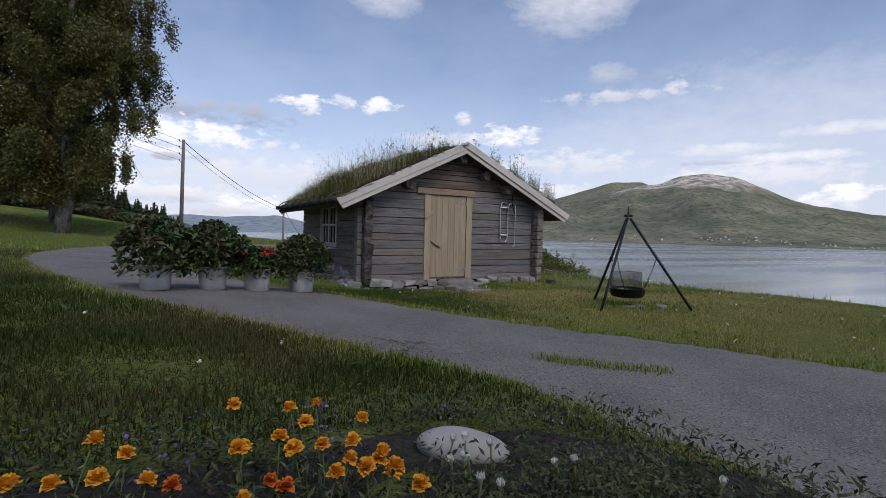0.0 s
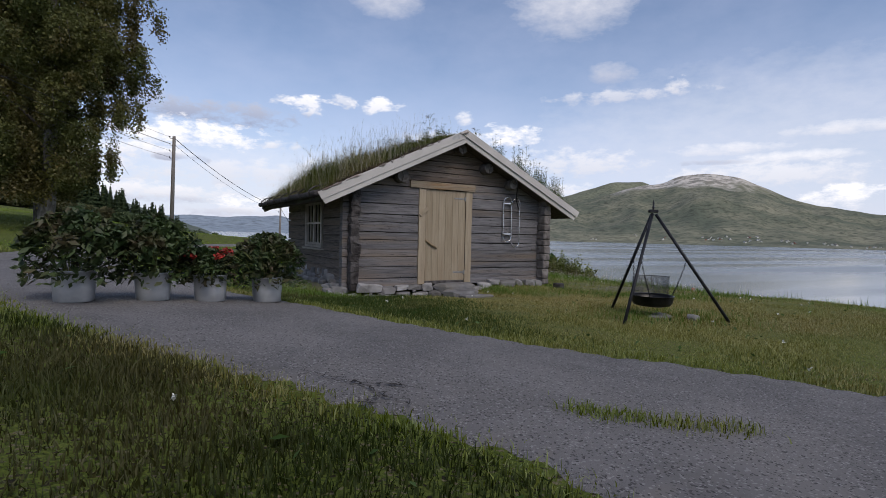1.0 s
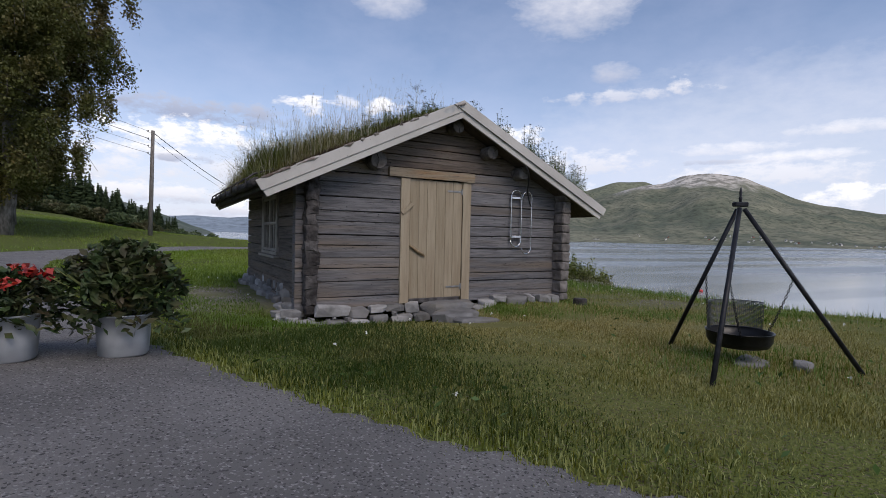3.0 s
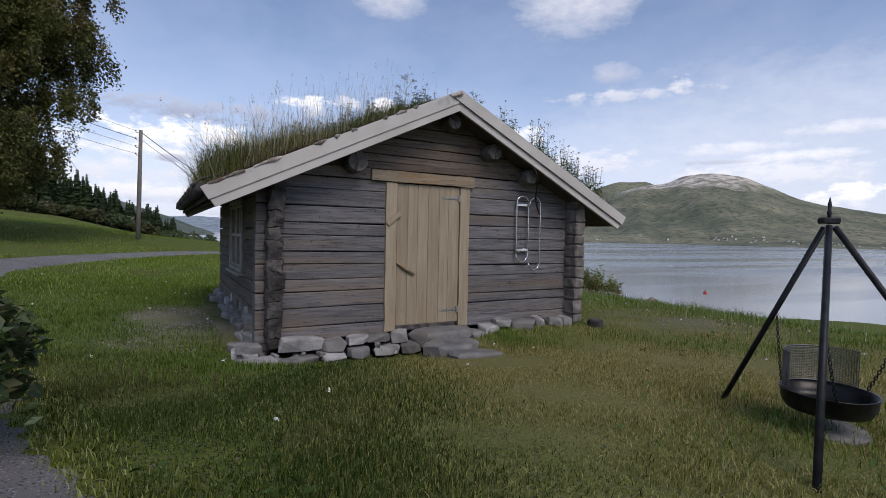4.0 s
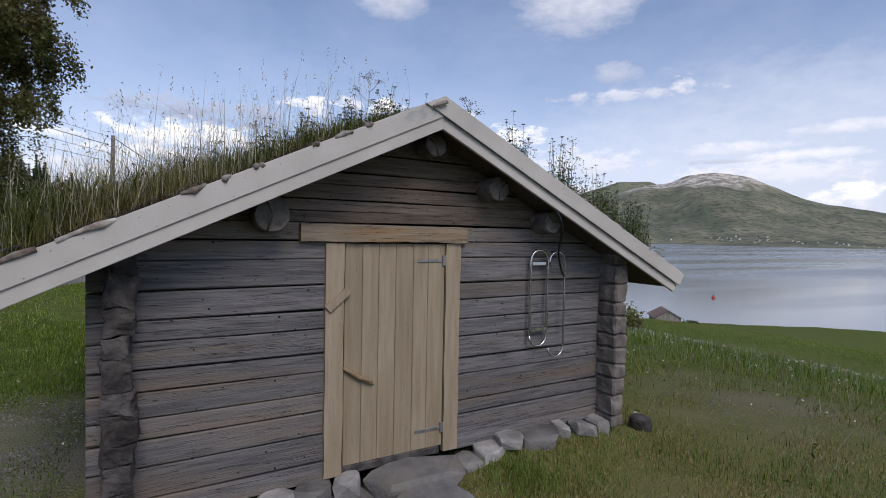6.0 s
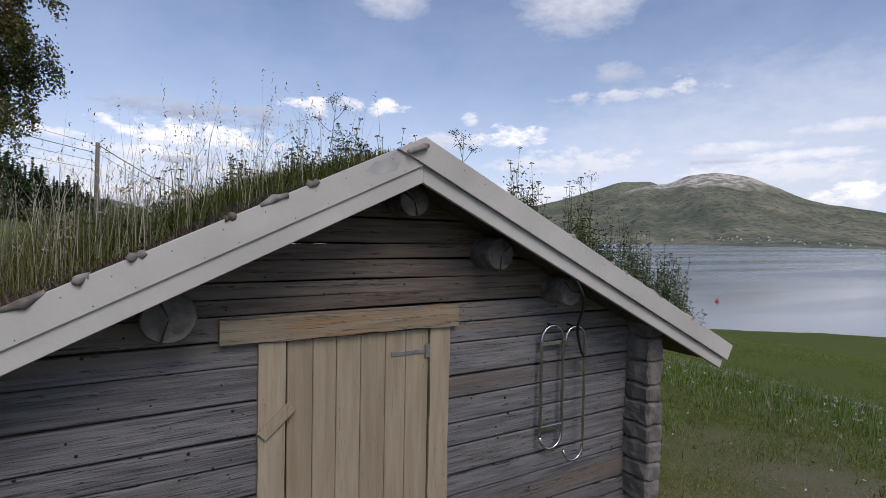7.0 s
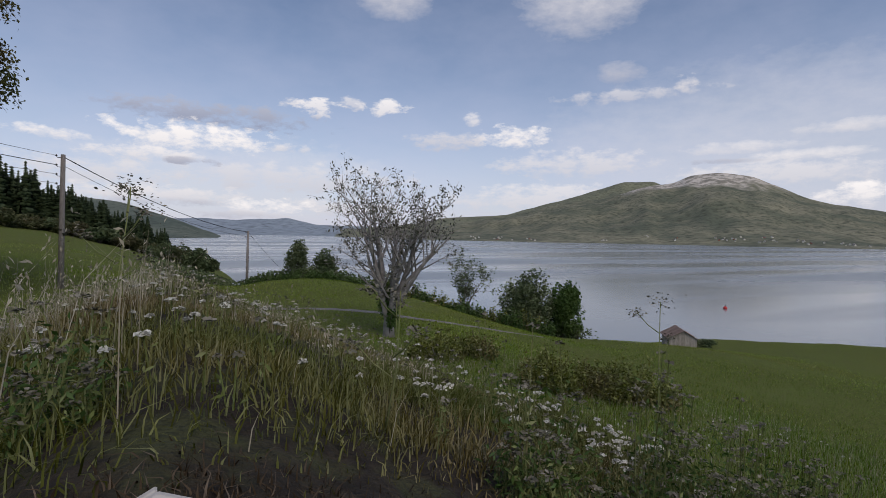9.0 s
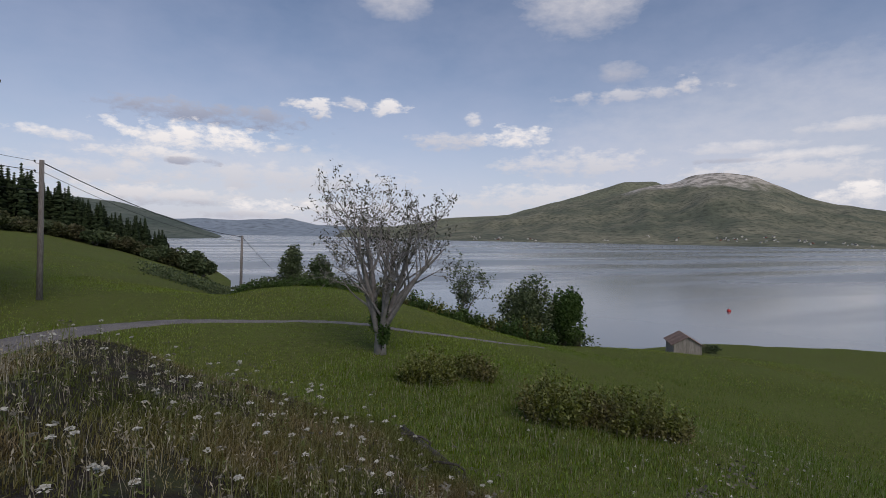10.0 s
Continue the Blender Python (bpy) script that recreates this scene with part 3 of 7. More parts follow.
def build_ground():
    n = 320
    u = np.linspace(-1, 1, n)
    g = 3800 / math.sinh(8.2) * np.sinh(8.2 * u)
    X, Y = np.meshgrid(g, g, indexing="ij")
    Y = Y + 2
    Z = ground_z(X, Y)
    Z = Z + 0.012 * np.sin(X * 3.1 + 1.3 * np.sin(Y * 2.3)) * np.sin(Y * 2.7 + X) + 0.05 * np.sin(X * 0.45) * np.sin(Y * 0.38 + 1) * np.clip((np.hypot(X, Y) - 7) / 8, 0, 1)
    far = np.hypot(X, Y) > 300
    Z = np.where(far & (Y * 0.5 + X * 0.3 > 0), -30, Z)
    idx = np.arange(n * n).reshape(n, n)
    f = np.stack([idx[:-1, :-1], idx[1:, :-1], idx[1:, 1:], idx[:-1, 1:]], -1).reshape(-1, 4)
    ob = new("ground", fast_mesh("ground", np.stack([X, Y, Z], -1).reshape(-1, 3), f, [M["lawn"]], True))
    tagged(ob, "mown lawn and sloping green meadow running down to the fjord", "ground", kind="structure")


build_ground()

ROAD = [  # left edge, right edge
    (-2.6, -16, 6.0, -16), (-2.9, -13, 3.9, -12.5), (-3.3, -9.2, 1.5, -9.2), (-3.55, -8.05, 0.1, -7.6), (-3.62, -7.5, -0.45, -6.95), (-3.85, -6.85, -1.0, -6.22), (-4.3, -6.2, -1.65, -5.62), (-4.7, -5.62, -2.15, -5.02),
    (-5.05, -5.12, -2.65, -4.35), (-5.5, -4.5, -3.1, -3.62), (-5.95, -3.85, -3.5, -2.8), (-6.4, -2.9, -3.82, -2.1), (-6.85, -1.44, -4.1, -1.1), (-7.4, 0, -4.5, 0.1), (-8.0, 1.9, -5.1, 1.9), (-8.5, 4.5, -6.0, 5),
    (-8.6, 8.5, -6.6, 8.5), (-8.3, 12.2, -6.4, 11.6), (-7.4, 16.2, -5.6, 15.8), (-5.6, 19.6, -4.6, 18.2), (-3.9, 21.5, -3.3, 20.0), (-2.2, 22.15, -2.0, 21.1), (0, 22.35, 0.1, 21.65), (3.7, 21.2, 3.6, 20.75),
    (6.9, 20.4, 6.7, 20.0), (9.4, 19.4, 9.3, 19.1), (13.5, 19.9, 13.2, 19.6), (18, 21.8, 17.7, 21.5),
]
ROAD_L = np.array(spline([r[:2] for r in ROAD], 12))
ROAD_R = np.array(spline([r[2:] for r in ROAD], 12))


def on_road(x, y, margin=0.0):
    """True for points inside the road's outline."""
    poly = np.concatenate([ROAD_L, ROAD_R[::-1]])
    inside = np.zeros(len(x), bool)
    j = len(poly) - 1
    for i in range(len(poly)):
        (xi, yi), (xj, yj) = poly[i], poly[j]
        if yi != yj:
            inside ^= ((yi > y) != (yj > y)) & (x < (xj - xi) * (y - yi) / (yj - yi) + xi)
        j = i
    return inside


def build_road():
    k = 14
    rows, n = [], len(ROAD_L)
    for i in range(n):
        s = np.linspace(0, 1, k)[:, None]
        jit = 0.05 * math.sin(i * 1.7) + 0.04 * math.sin(i * 0.61)
        a, b = ROAD_L[i] + jit * 0.6, ROAD_R[i] + jit * 0.5
        p = a + (b - a) * s
        z = ground_z(p[:, 0], p[:, 1]) + 0.028 + 0.012 * np.sin(s[:, 0] * math.pi)
        z[0] -= 0.04
        z[-1] -= 0.04
        rows.append(np.c_[p, z])
    v = np.concatenate(rows)
    idx = np.arange(n * k).reshape(n, k)
    f = np.stack([idx[:-1, :-1], idx[:-1, 1:], idx[1:, 1:], idx[1:, :-1]], -1).reshape(-1, 4)
    tagged(new("road", fast_mesh("road", v, f, [M["asphalt"]], True)), "worn grey asphalt farm road with cracks and grassy edges", "road", kind="structure")


build_road()


def road_crack(points, width, seed):
    """A wandering dark crack in the asphalt."""
    rand = np.random.default_rng(seed)
    p = np.array(spline(points, 14))
    p = p + rand.normal(0, 0.018, p.shape)
    d = np.gradient(p, axis=0)
    nrm = np.c_[-d[:, 1], d[:, 0]] / (np.linalg.norm(d, axis=1)[:, None] + 1e-9)
    w = width * rand.uniform(0.3, 1.3, len(p)) * np.sin(np.linspace(0.15, math.pi - 0.15, len(p)))
    a, b = p + nrm * w[:, None], p - nrm * w[:, None]
    v = np.concatenate([np.c_[q, ground_z(q[:, 0], q[:, 1]) + 0.046] for q in (a, b)])
    i = np.arange(len(p) - 1)
    f = np.stack([i, i + len(p), i + len(p) + 1, i + 1], -1)
    return part("crack", fast_mesh("crack", v, f, [M["bed"]]), bpy.data.objects["road"])


for j, pts in enumerate((
        [(-4.19, -5.83), (-4.04, -6.06), (-3.92, -6.2), (-3.87, -6.38), (-3.75, -6.62)], [(-3.95, -6.18), (-3.8, -6.2), (-3.66, -6.3)],
        [(-3.87, -6.38), (-3.98, -6.45), (-4.05, -6.6)])):
    road_crack(pts, 0.006, 200 + j)
wv = [(-4500, -4500, WATER), (4500, -4500, WATER), (4500, 4500, WATER), (-4500, 4500, WATER)]
tagged(new("water", mesh_of("water", wv, [(0, 1, 2, 3)], [water_material()])), "calm grey-blue fjord water with faint ripples", "water", kind="structure")


# ---- far shores ----
RIDGES = {}


def ridge(name, label, knots, near, far, mat, amp, seed, shore_z=-11.0):
    """A mountain side: crest elevation by azimuth, rising from the shore to the crest."""
    a = np.array([k[0] for k in knots], float)
    e = np.array([k[1] for k in knots], float)
    na, nr = 300, 46
    A = np.linspace(a[0], a[-1], na)
    E = np.interp(A, a, e)
    ker = np.hanning(9)
    E = np.convolve(np.pad(E, 4, "edge"), ker / ker.sum(), "valid")

    def height(azim, R):
        sa, ca = math.sin(radians(azim)), math.cos(radians(azim))
        s2 = (R - near) / (far - near)
        top = 4 + far * math.tan(radians(float(np.interp(azim, A, E))))
        prof = max(s2, 0) ** 1.25 if s2 <= 1 else 1 - (s2 - 1) * 1.2
        nzv = noise.fractal(Vector((sa * R * 0.003 + seed, ca * R * 0.003, seed * 2.0)), 0.9, 2.1, 6)
        gul = noise.noise(Vector((azim * 0.55 + seed, s2 * 1.1, 0.0)))
        return shore_z + (top - shore_z) * prof + amp * (nzv + 0.7 * gul) * min(1, max(s2, 0) * 1.6) * (1 - 0.75 * min(1, max(s2, 0)) ** 6)

    RIDGES[name] = height
    V = []
    for az_ in A:
        for j in range(nr):
            R = near + (far - near) * 1.25 * j / (nr - 1)
            V.append((math.sin(radians(az_)) * R, math.cos(radians(az_)) * R, height(az_, R)))
    idx = np.arange(na * nr).reshape(na, nr)
    f = np.stack([idx[:-1, :-1], idx[1:, :-1], idx[1:, 1:], idx[:-1, 1:]], -1).reshape(-1, 4)
    return tagged(new(name, fast_mesh(name, V, f, [mat], True)), label, "mountain", kind="structure")


MTN = slope_material("wooded mountain", (0.12, 0.135, 0.095), (0.26, 0.25, 0.17), (0.24, 0.225, 0.185), (0.60, 0.55, 0.475), 212, 46, 0.06)
HILL = slope_material("green hillside", (0.16, 0.172, 0.12), (0.245, 0.25, 0.16), (0.26, 0.255, 0.19), (0.33, 0.32, 0.26), 700, 60, 0.06)
HEADLAND = slope_material("dark wooded headland", (0.10, 0.125, 0.10), (0.16, 0.18, 0.14), (0.2, 0.2, 0.16), (0.26, 0.26, 0.21), 700, 60, 0.06)
# pale blue here is distance haze put into the base colour
HAZE_BLUE = slope_material("distant blue hill", (0.27, 0.32, 0.36), (0.31, 0.36, 0.40), (0.16, 0.18, 0.19), (0.5, 0.52, 0.55), 150, 25, 0.02)
ridge("mountain", "wooded mountain with a bare rocky summit across the fjord", [(24, 0.2), (26, 1.0), (33.6, 2.2), (37, 3.2), (39.9, 4.0), (44, 4.3), (47, 5.2), (49.3, 5.7), (50.9, 5.7), (52.2, 6.4), (54.0, 6.8), (56, 6.8), (58.0, 6.5), (60.3, 5.3), (62.1, 4.3), (64.6, 3.5), (68.0, 2.7), (74, 2.0), (85, 2.6), (100, 2.0), (130, 1.0)], 1150, 2300, MTN, 26, 3.1)
ridge("mountain_shoulder", "green wooded shoulder of the mountain across the fjord", [(10, -1.5), (12.5, -0.3), (15, 0.5), (19, 0.9), (22, 1.2), (24, 1.5), (25.8, 1.9), (29.1, 2.2), (33.6, 2.5), (35.5, 3.1), (39.9, 4.2), (43.5, 5.3), (46.4, 6.1), (49.3, 6.1), (51.5, 5.0), (54, 3.5)], 1700, 3100, HILL, 20, 8.4)
ridge("hill_far", "hills at the far end of the fjord, haze put into their blue colour", [(-14, 1.0), (-2.0, 1.3), (0.1, 1.4), (3.4, 1.3), (6.8, 1.5), (8.6, 1.7), (11.6, 1.0), (14.1, 0.9), (20.6, 0.8), (27, 1.9), (30, 1.4)], 2300, 4200, HAZE_BLUE, 22, 5.5)
ridge("hill_left", "dark wooded headland on the near side of the fjord", [(-40, 4.0), (-20, 3.6), (-10.0, 3.0), (-7.2, 2.75), (-5.5, 2.3), (-4.0, 1.8), (-2.0, 1.15), (0.2, 0.2), (1.5, -0.4), (3.0, -1.2), (4.0, -1.6)], 900, 1700, HEADLAND, 10, 12.2)


# unseen plain wall, added behind the flower bed to shade it and the lawn
wall = new("wall_south", mesh_of("wall_south", *(lambda b: ([v.co[:] for v in b.verts], [[v.index for v in f.verts] for f in b.faces]))(box_data(-15.0, -3.9, -12.0, -11.7, -0.5, 4.3, 0.02)), [M["shed"]]))
tagged(wall, "unseen plain boarded wall added behind the flower bed to shade it", "wall", kind="structure")


# ---- log cabin ----
XL, XR, YB = -2.2, 2.16, 4.1          # wall centre lines; the front stands at y = 0
SLOPE, APEX = 0.478, 3.225            # roof pitch and top edge of the gable boards
FRONT, REAR = -0.45, 4.56             # gable board planes
EL, ER = -2.93, 2.92                  # eave ends
RIDGE_X = -0.085
PIVOT, LEAN = (-0.3, 0.0), radians(3.33)   # the cabin stands slightly turned about its doorway


def roof_z(x):
    return APEX - SLOPE * abs(x - RIDGE_X)


cabin = thing("log_cabin", (0, 1.5, 0.1), "weathered grey log cabin with a grass-grown sod roof", "cabin")
wall_front = part("front_wall", mesh_of("front_wall", *(lambda b: ([v.co[:] for v in b.verts], [[v.index for v in f.verts] for f in b.faces]))(box_data(XL, XR, 0.03, 0.10, 0.22, 2.1)), [M["gap"]]), cabin, "dark caulking behind the front logs")
wall_left = part_bm("left_wall", box_data(XL - 0.03, XL + 0.04, 0.1, YB + 0.13, 0.22, 1.95), M["gap"], cabin, "dark caulking behind the side logs")
wall_right = part_bm("right_wall", box_data(XR - 0.04, XR + 0.03, 0.1, YB + 0.13, 0.22, 1.95), M["gap"], cabin)
wall_rear = part_bm("rear_wall", box_data(XL, XR, YB - 0.1, YB - 0.03, 0.22, 2.1), M["gap"], cabin)


def log_mesh(a, b, z0, z1, depth, axis, face, seed, mat, ends=0.0, slope_cut=False):
    """A hewn log between a and b: flat-faced, with rounded edges, slight bow and checks. axis 0 runs in x, 1 in y; face is the outer side's sign."""
    h, c = (z1 - z0) / 2, (z0 + z1) / 2
    d = depth / 2
    e = 0.10 * h
    prof = [(-d, -h + e), (-d + e * 0.6, -h), (d - e, -h), (d, -h + e), (d, h - e), (d - e * 0.6, h), (-d + e * 0.6, h), (-d, h - e)]
    n = 12
    vs, fs = [], []
    for i in range(n + 1):
        s = i / n
        t_ = a + (b - a) * s
        lo, hi = t_, t_
        wob = 0.006 * noise.noise(Vector((t_ * 0.9, seed, 0))) + 0.004 * noise.noise(Vector((t_ * 3, seed, 5)))
        wz = 0.012 * noise.noise(Vector((t_ * 0.6, seed * 1.3, 9)))
        for k, (p, q) in enumerate(prof):
            across = p * (1 + 0.05 * noise.noise(Vector((t_ * 1.5, seed, k)))) + wob
            zz = c + q * 0.985 + (wz if abs(q) > h - e * 1.1 else 0)
            tt = t_
            if slope_cut:
                room = max(0.02, (APEX - 0.20 - zz) / SLOPE)
                tt = max(min(t_, RIDGE_X + room), RIDGE_X - room)
            vs.append((tt, across * face, zz) if axis == 0 else (across * face, tt, zz))
    m = len(prof)
    for i in range(n):
        for k in range(m):
            k2 = (k + 1) % m
            q = (i * m + k, (i + 1) * m + k, (i + 1) * m + k2, i * m + k2)
            fs.append(q)
    fs.append(tuple(range(m)))
    fs.append(tuple(n * m + k for k in range(m - 1, -1, -1)))
    me = mesh_of("log", vs, fs, [mat])
    bm = bmesh.new()
    bm.from_mesh(me)
    bmesh.ops.recalc_face_normals(bm, faces=bm.faces[:])
    bm.to_mesh(me)
    bm.free()
    return me


LEVELS = [0.24, 0.395, 0.61, 0.79, 0.93, 1.105, 1.245, 1.43, 1.57, 1.76, 1.96, 2.10, 2.235, 2.325, 2.415, 2.535, 2.63, 2.785, 2.95]
LEVELS_R = [0.24, 0.382, 0.56, 0.68, 0.925, 1.065, 1.26, 1.415, 1.59, 1.735, 1.96, 2.10]
DOOR_L, DOOR_R, DOOR_T = -0.86, 0.29, 2.10
for i, (z0, z1) in enumerate(zip(LEVELS, LEVELS[1:])):
    g = 0.0035
    if z1 <= DOOR_T + 0.01:
        ext = 0.17
        part("log", log_mesh(XL - ext, DOOR_L + 0.03, z0 + g, z1 - g, 0.15, 0, -1, i * 1.7 + 9, M["log"]), wall_front)
        part("log", log_mesh(DOOR_R - 0.03, XR + ext, LEVELS_R[i] + g, LEVELS_R[i + 1] - g, 0.15, 0, -1, i * 1.7 + 18, M["log"]), wall_front)
        me = log_mesh(XL + 0.02, XR - 0.02, z0 + g, z1 - g, 0.15, 0, 1, i * 2.1, M["log"])
        ob = part("log", me, wall_rear, at=None)
        ob.location.y += YB
    else:
        wide = (APEX - 0.2 - z0) / SLOPE
        me = log_mesh(max(RIDGE_X - wide, XL - 0.15), min(RIDGE_X + wide, XR + 0.15), z0 + g, z1 - g, 0.14, 0, -1, i * 1.7, M["log"], slope_cut=True)
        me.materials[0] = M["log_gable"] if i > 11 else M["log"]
        part("log", me, wall_front)
        ob = part("log", me, wall_rear)
        ob.location.y += YB
SIDE = [z - 0.075 for z in LEVELS[:12]]
SIDE[0] = 0.2
for i, (z0, z1) in enumerate(zip(SIDE, SIDE[1:])):
    g = 0.0035
    for wall, xc, face in ((wall_left, XL, -1), (wall_right, XR, 1)):
        if wall is wall_left and 0.88 < (z0 + z1) / 2 < 1.86:
            spans = ((-0.02, 1.39), (2.56, YB + 0.15))
        else:
            spans = ((-0.02, YB + 0.15),)
        for a, b in spans:
            ob = part("log", log_mesh(a, b, z0 + g, z1 - g, 0.15, 1, face, i * 2.9 + face, M["log_y"]), wall)
            ob.location.x += xc
        # notched ends stand proud of the front
        j = 0.5 * math.sin(i * 12.9)
        bm = box_data(xc - (0.06 if face < 0 else 0.085) - 0.035 * j, xc + 0.085 + 0.016 * math.sin(i * 5.1), (-0.24 if face < 0 else -0.30) - 0.03 * j, 0.02, z0 + 0.001, z1 - 0.001 if face < 0 else z1 - g, 0.008 if face < 0 else 0.02)
        bmesh.ops.subdivide_edges(bm, edges=[e for e in bm.edges if e.calc_length() > 0.1], cuts=4, use_grid_fill=True)
        amp = 0.036 if face < 0 else 0.02
        for v in bm.verts:
            v.co += Vector(noise.noise_vector(v.co * 9 + Vector((i * 0.3, 0, 0)))) * amp + Vector(noise.noise_vector(v.co * 30)) * 0.006
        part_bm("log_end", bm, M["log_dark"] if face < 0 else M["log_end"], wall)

# purlin ends under the gable boards
def purlin(x, z, r, seed):
    ring = []
    n = 18
    vs, fs = [], []
    ys = (-0.28, -0.265, 0.05)
    for j, yy in enumerate(ys):
        for k in range(n):
            th = 2 * math.pi * k / n
            rr = r * (1 + 0.07 * noise.noise(Vector((math.cos(th) * 1.3, math.sin(th) * 1.3, seed)))) * (0.93 if j == 0 else 1)
            vs.append((x + rr * math.cos(th), yy, z + rr * math.sin(th)))
    for j in range(2):
        for k in range(n):
            k2 = (k + 1) % n
            fs.append((j * n + k, j * n + k2, (j + 1) * n + k2, (j + 1) * n + k))
    c = len(vs)
    vs.append((x, ys[0] - 0.004, z))
    for k in range(n):
        fs.append((c, (k + 1) % n, k))
    p = part("purlin", mesh_of("purlin", vs, fs, [M["purlin"]], False), cabin, "grey cracked log end")
    # drying cracks from the heart
    for k in range(2):
        th = seed * 2 + k * 2.4
        pts = [(x + math.cos(th) * r * s, ys[0] - 0.006, z + math.sin(th) * r * s) for s in (0.05, 0.5, 0.92)]
        vs2, fs2 = tube_data(pts, [0.002, 0.004, 0.006], 4)
        part("crack", mesh_of("crack", vs2, fs2, [M["gap"]]), p)


purlin(-1.31, 2.276, 0.122, 1.0)
purlin(0.59, 2.57, 0.105, 2.3)
purlin(1.215, 2.30, 0.105, 3.1)
purlin(-0.05, 2.885, 0.098, 4.4)

# roof boarding, gable boards and sod
def slope_strip(x0, x1, y0, y1, top, thick):
    """A slab that follows one roof slope; top is its depth under the gable boards' top edge."""
    vs = []
    for yy in (y0, y1):
        for xx in (x0, x1):
            for dz in (top, top + thick):
                vs.append((xx, yy, roof_z(xx) - dz))
    fs = [(0, 1, 3, 2), (4, 6, 7, 5), (0, 2, 6, 4), (1, 5, 7, 3), (0, 4, 5, 1), (2, 3, 7, 6)]
    bm = bmesh.new()
    bv = [bm.verts.new(v) for v in vs]
    for f in fs:
        bm.faces.new([bv[i] for i in f])
    bmesh.ops.recalc_face_normals(bm, faces=bm.faces[:])
    return bm


roof = part_bm("roof_boarding", slope_strip(EL + 0.12, RIDGE_X, FRONT + 0.03, REAR, 0.15, 0.05), M["deck"], cabin, "dark timber roof boarding")
part_bm("roof_boarding", slope_strip(RIDGE_X, ER - 0.12, FRONT + 0.03, REAR, 0.15, 0.05), M["deck"], cabin, "dark timber roof boarding")
for yf, sgn in ((FRONT, -1), (REAR, 1)):
    for x0, x1, side in ((EL, RIDGE_X, 0), (RIDGE_X, ER, 1)):
        lap = 0.004 if side else 0.0
        y_out = yf + sgn * 0.016
        if yf == FRONT and side == 0:
            bm = bmesh.new()
            edge = [(-0.425, 0.05), (-0.375, 0.02), (-0.315, 0.03), (-0.265, 0.012), (-0.225, 0.03), (-0.215, 0.07), (-0.255, 0.115), (-0.325, 0.10), (-0.385, 0.085)]
            vs_ = [bm.verts.new((px, yf - 0.0172, roof_z(px) - dz)) for px, dz in edge]
            bm.faces.new(vs_)
            bmesh.ops.recalc_face_normals(bm, faces=bm.faces[:])
            part_bm("bare_patch", bm, M["barge_grey"], cabin, "bare grey patch where the paint is worn off")
        if side == 0:
            bm = slope_strip(x0, x1, yf, y_out, 0.0, 0.155)
        else:
            # this board laps over the other one at the ridge
            outline = [(ER, roof_z(ER)), (RIDGE_X, APEX), (RIDGE_X - 0.17, roof_z(RIDGE_X - 0.17)), (RIDGE_X - 0.09, APEX - 0.155 + 0.09 * SLOPE), (ER, roof_z(ER) - 0.155)]
            bm = bmesh.new()
            ya, yb = yf + sgn * 0.017, yf + sgn * 0.032
            lo_ = [bm.verts.new((px, ya, pz)) for px, pz in outline]
            hi_ = [bm.verts.new((px, yb, pz)) for px, pz in outline]
            bm.faces.new(lo_)
            bm.faces.new(hi_[::-1])
            for q in range(5):
                bm.faces.new([lo_[q], hi_[q], hi_[(q + 1) % 5], lo_[(q + 1) % 5]])
            bmesh.ops.recalc_face_normals(bm, faces=bm.faces[:])
        # square the eave end to the slope
        for v in bm.verts:
            if abs(v.co.x - (EL if side == 0 else ER)) < 1e-4 and v.co.z < roof_z(v.co.x) - 0.1:
                v.co.x += 0.075 * (1 if side == 0 else -1)
                v.co.z += 0.075 * SLOPE
        bmesh.ops.bevel(bm, geom=bm.edges[:], offset=0.003, segments=1, affect="EDGES")
        if yf == FRONT:
            part_bm("gable_board", bm, M["barge"], cabin, "pale painted gable board")
        else:
            bm.free()
        bm = slope_strip(x0 + (0.085 if side == 0 else 0), (RIDGE_X if side == 0 else x1 - 0.085), yf - sgn * 0.028, yf + sgn * 0.002, 0.150, 0.100)
        for v in bm.verts:
            if abs(v.co.x - (EL + 0.085 if side == 0 else ER - 0.085)) < 1e-4 and v.co.z < roof_z(v.co.x) - 0.2:
                v.co.x += 0.05 * (1 if side == 0 else -1)
                v.co.z += 0.05 * SLOPE
        bmesh.ops.bevel(bm, geom=bm.edges[:], offset=0.003, segments=1, affect="EDGES")
        part_bm("lower_gable_board", bm, M["barge"], cabin, "pale lower gable board")


def sod_z(x, y):
    """The turf's surface: humps at the ridge, thins out towards the boards and eaves."""
    x, y = np.asarray(x, float), np.asarray(y, float)
    base = APEX - SLOPE * np.sqrt((x - RIDGE_X) ** 2 + 0.03) - 0.06
    edge = np.minimum(np.minimum((y - FRONT) / 0.5, (REAR - y) / 0.12), np.minimum((x - EL) / 0.3, (ER - x) / 0.3))
    edge = np.clip(edge, 0, 1)
    hump = 0.035 + 0.06 * edge ** 0.8
    hump = hump - 0.09 * np.clip((y - 1.2) / 3.0, 0, 1)   # the old turf has sunk towards the rear
    return base + hump + 0.035 * np.sin(x * 5.3 + y * 2.1) * np.sin(y * 4.1 - x) * edge


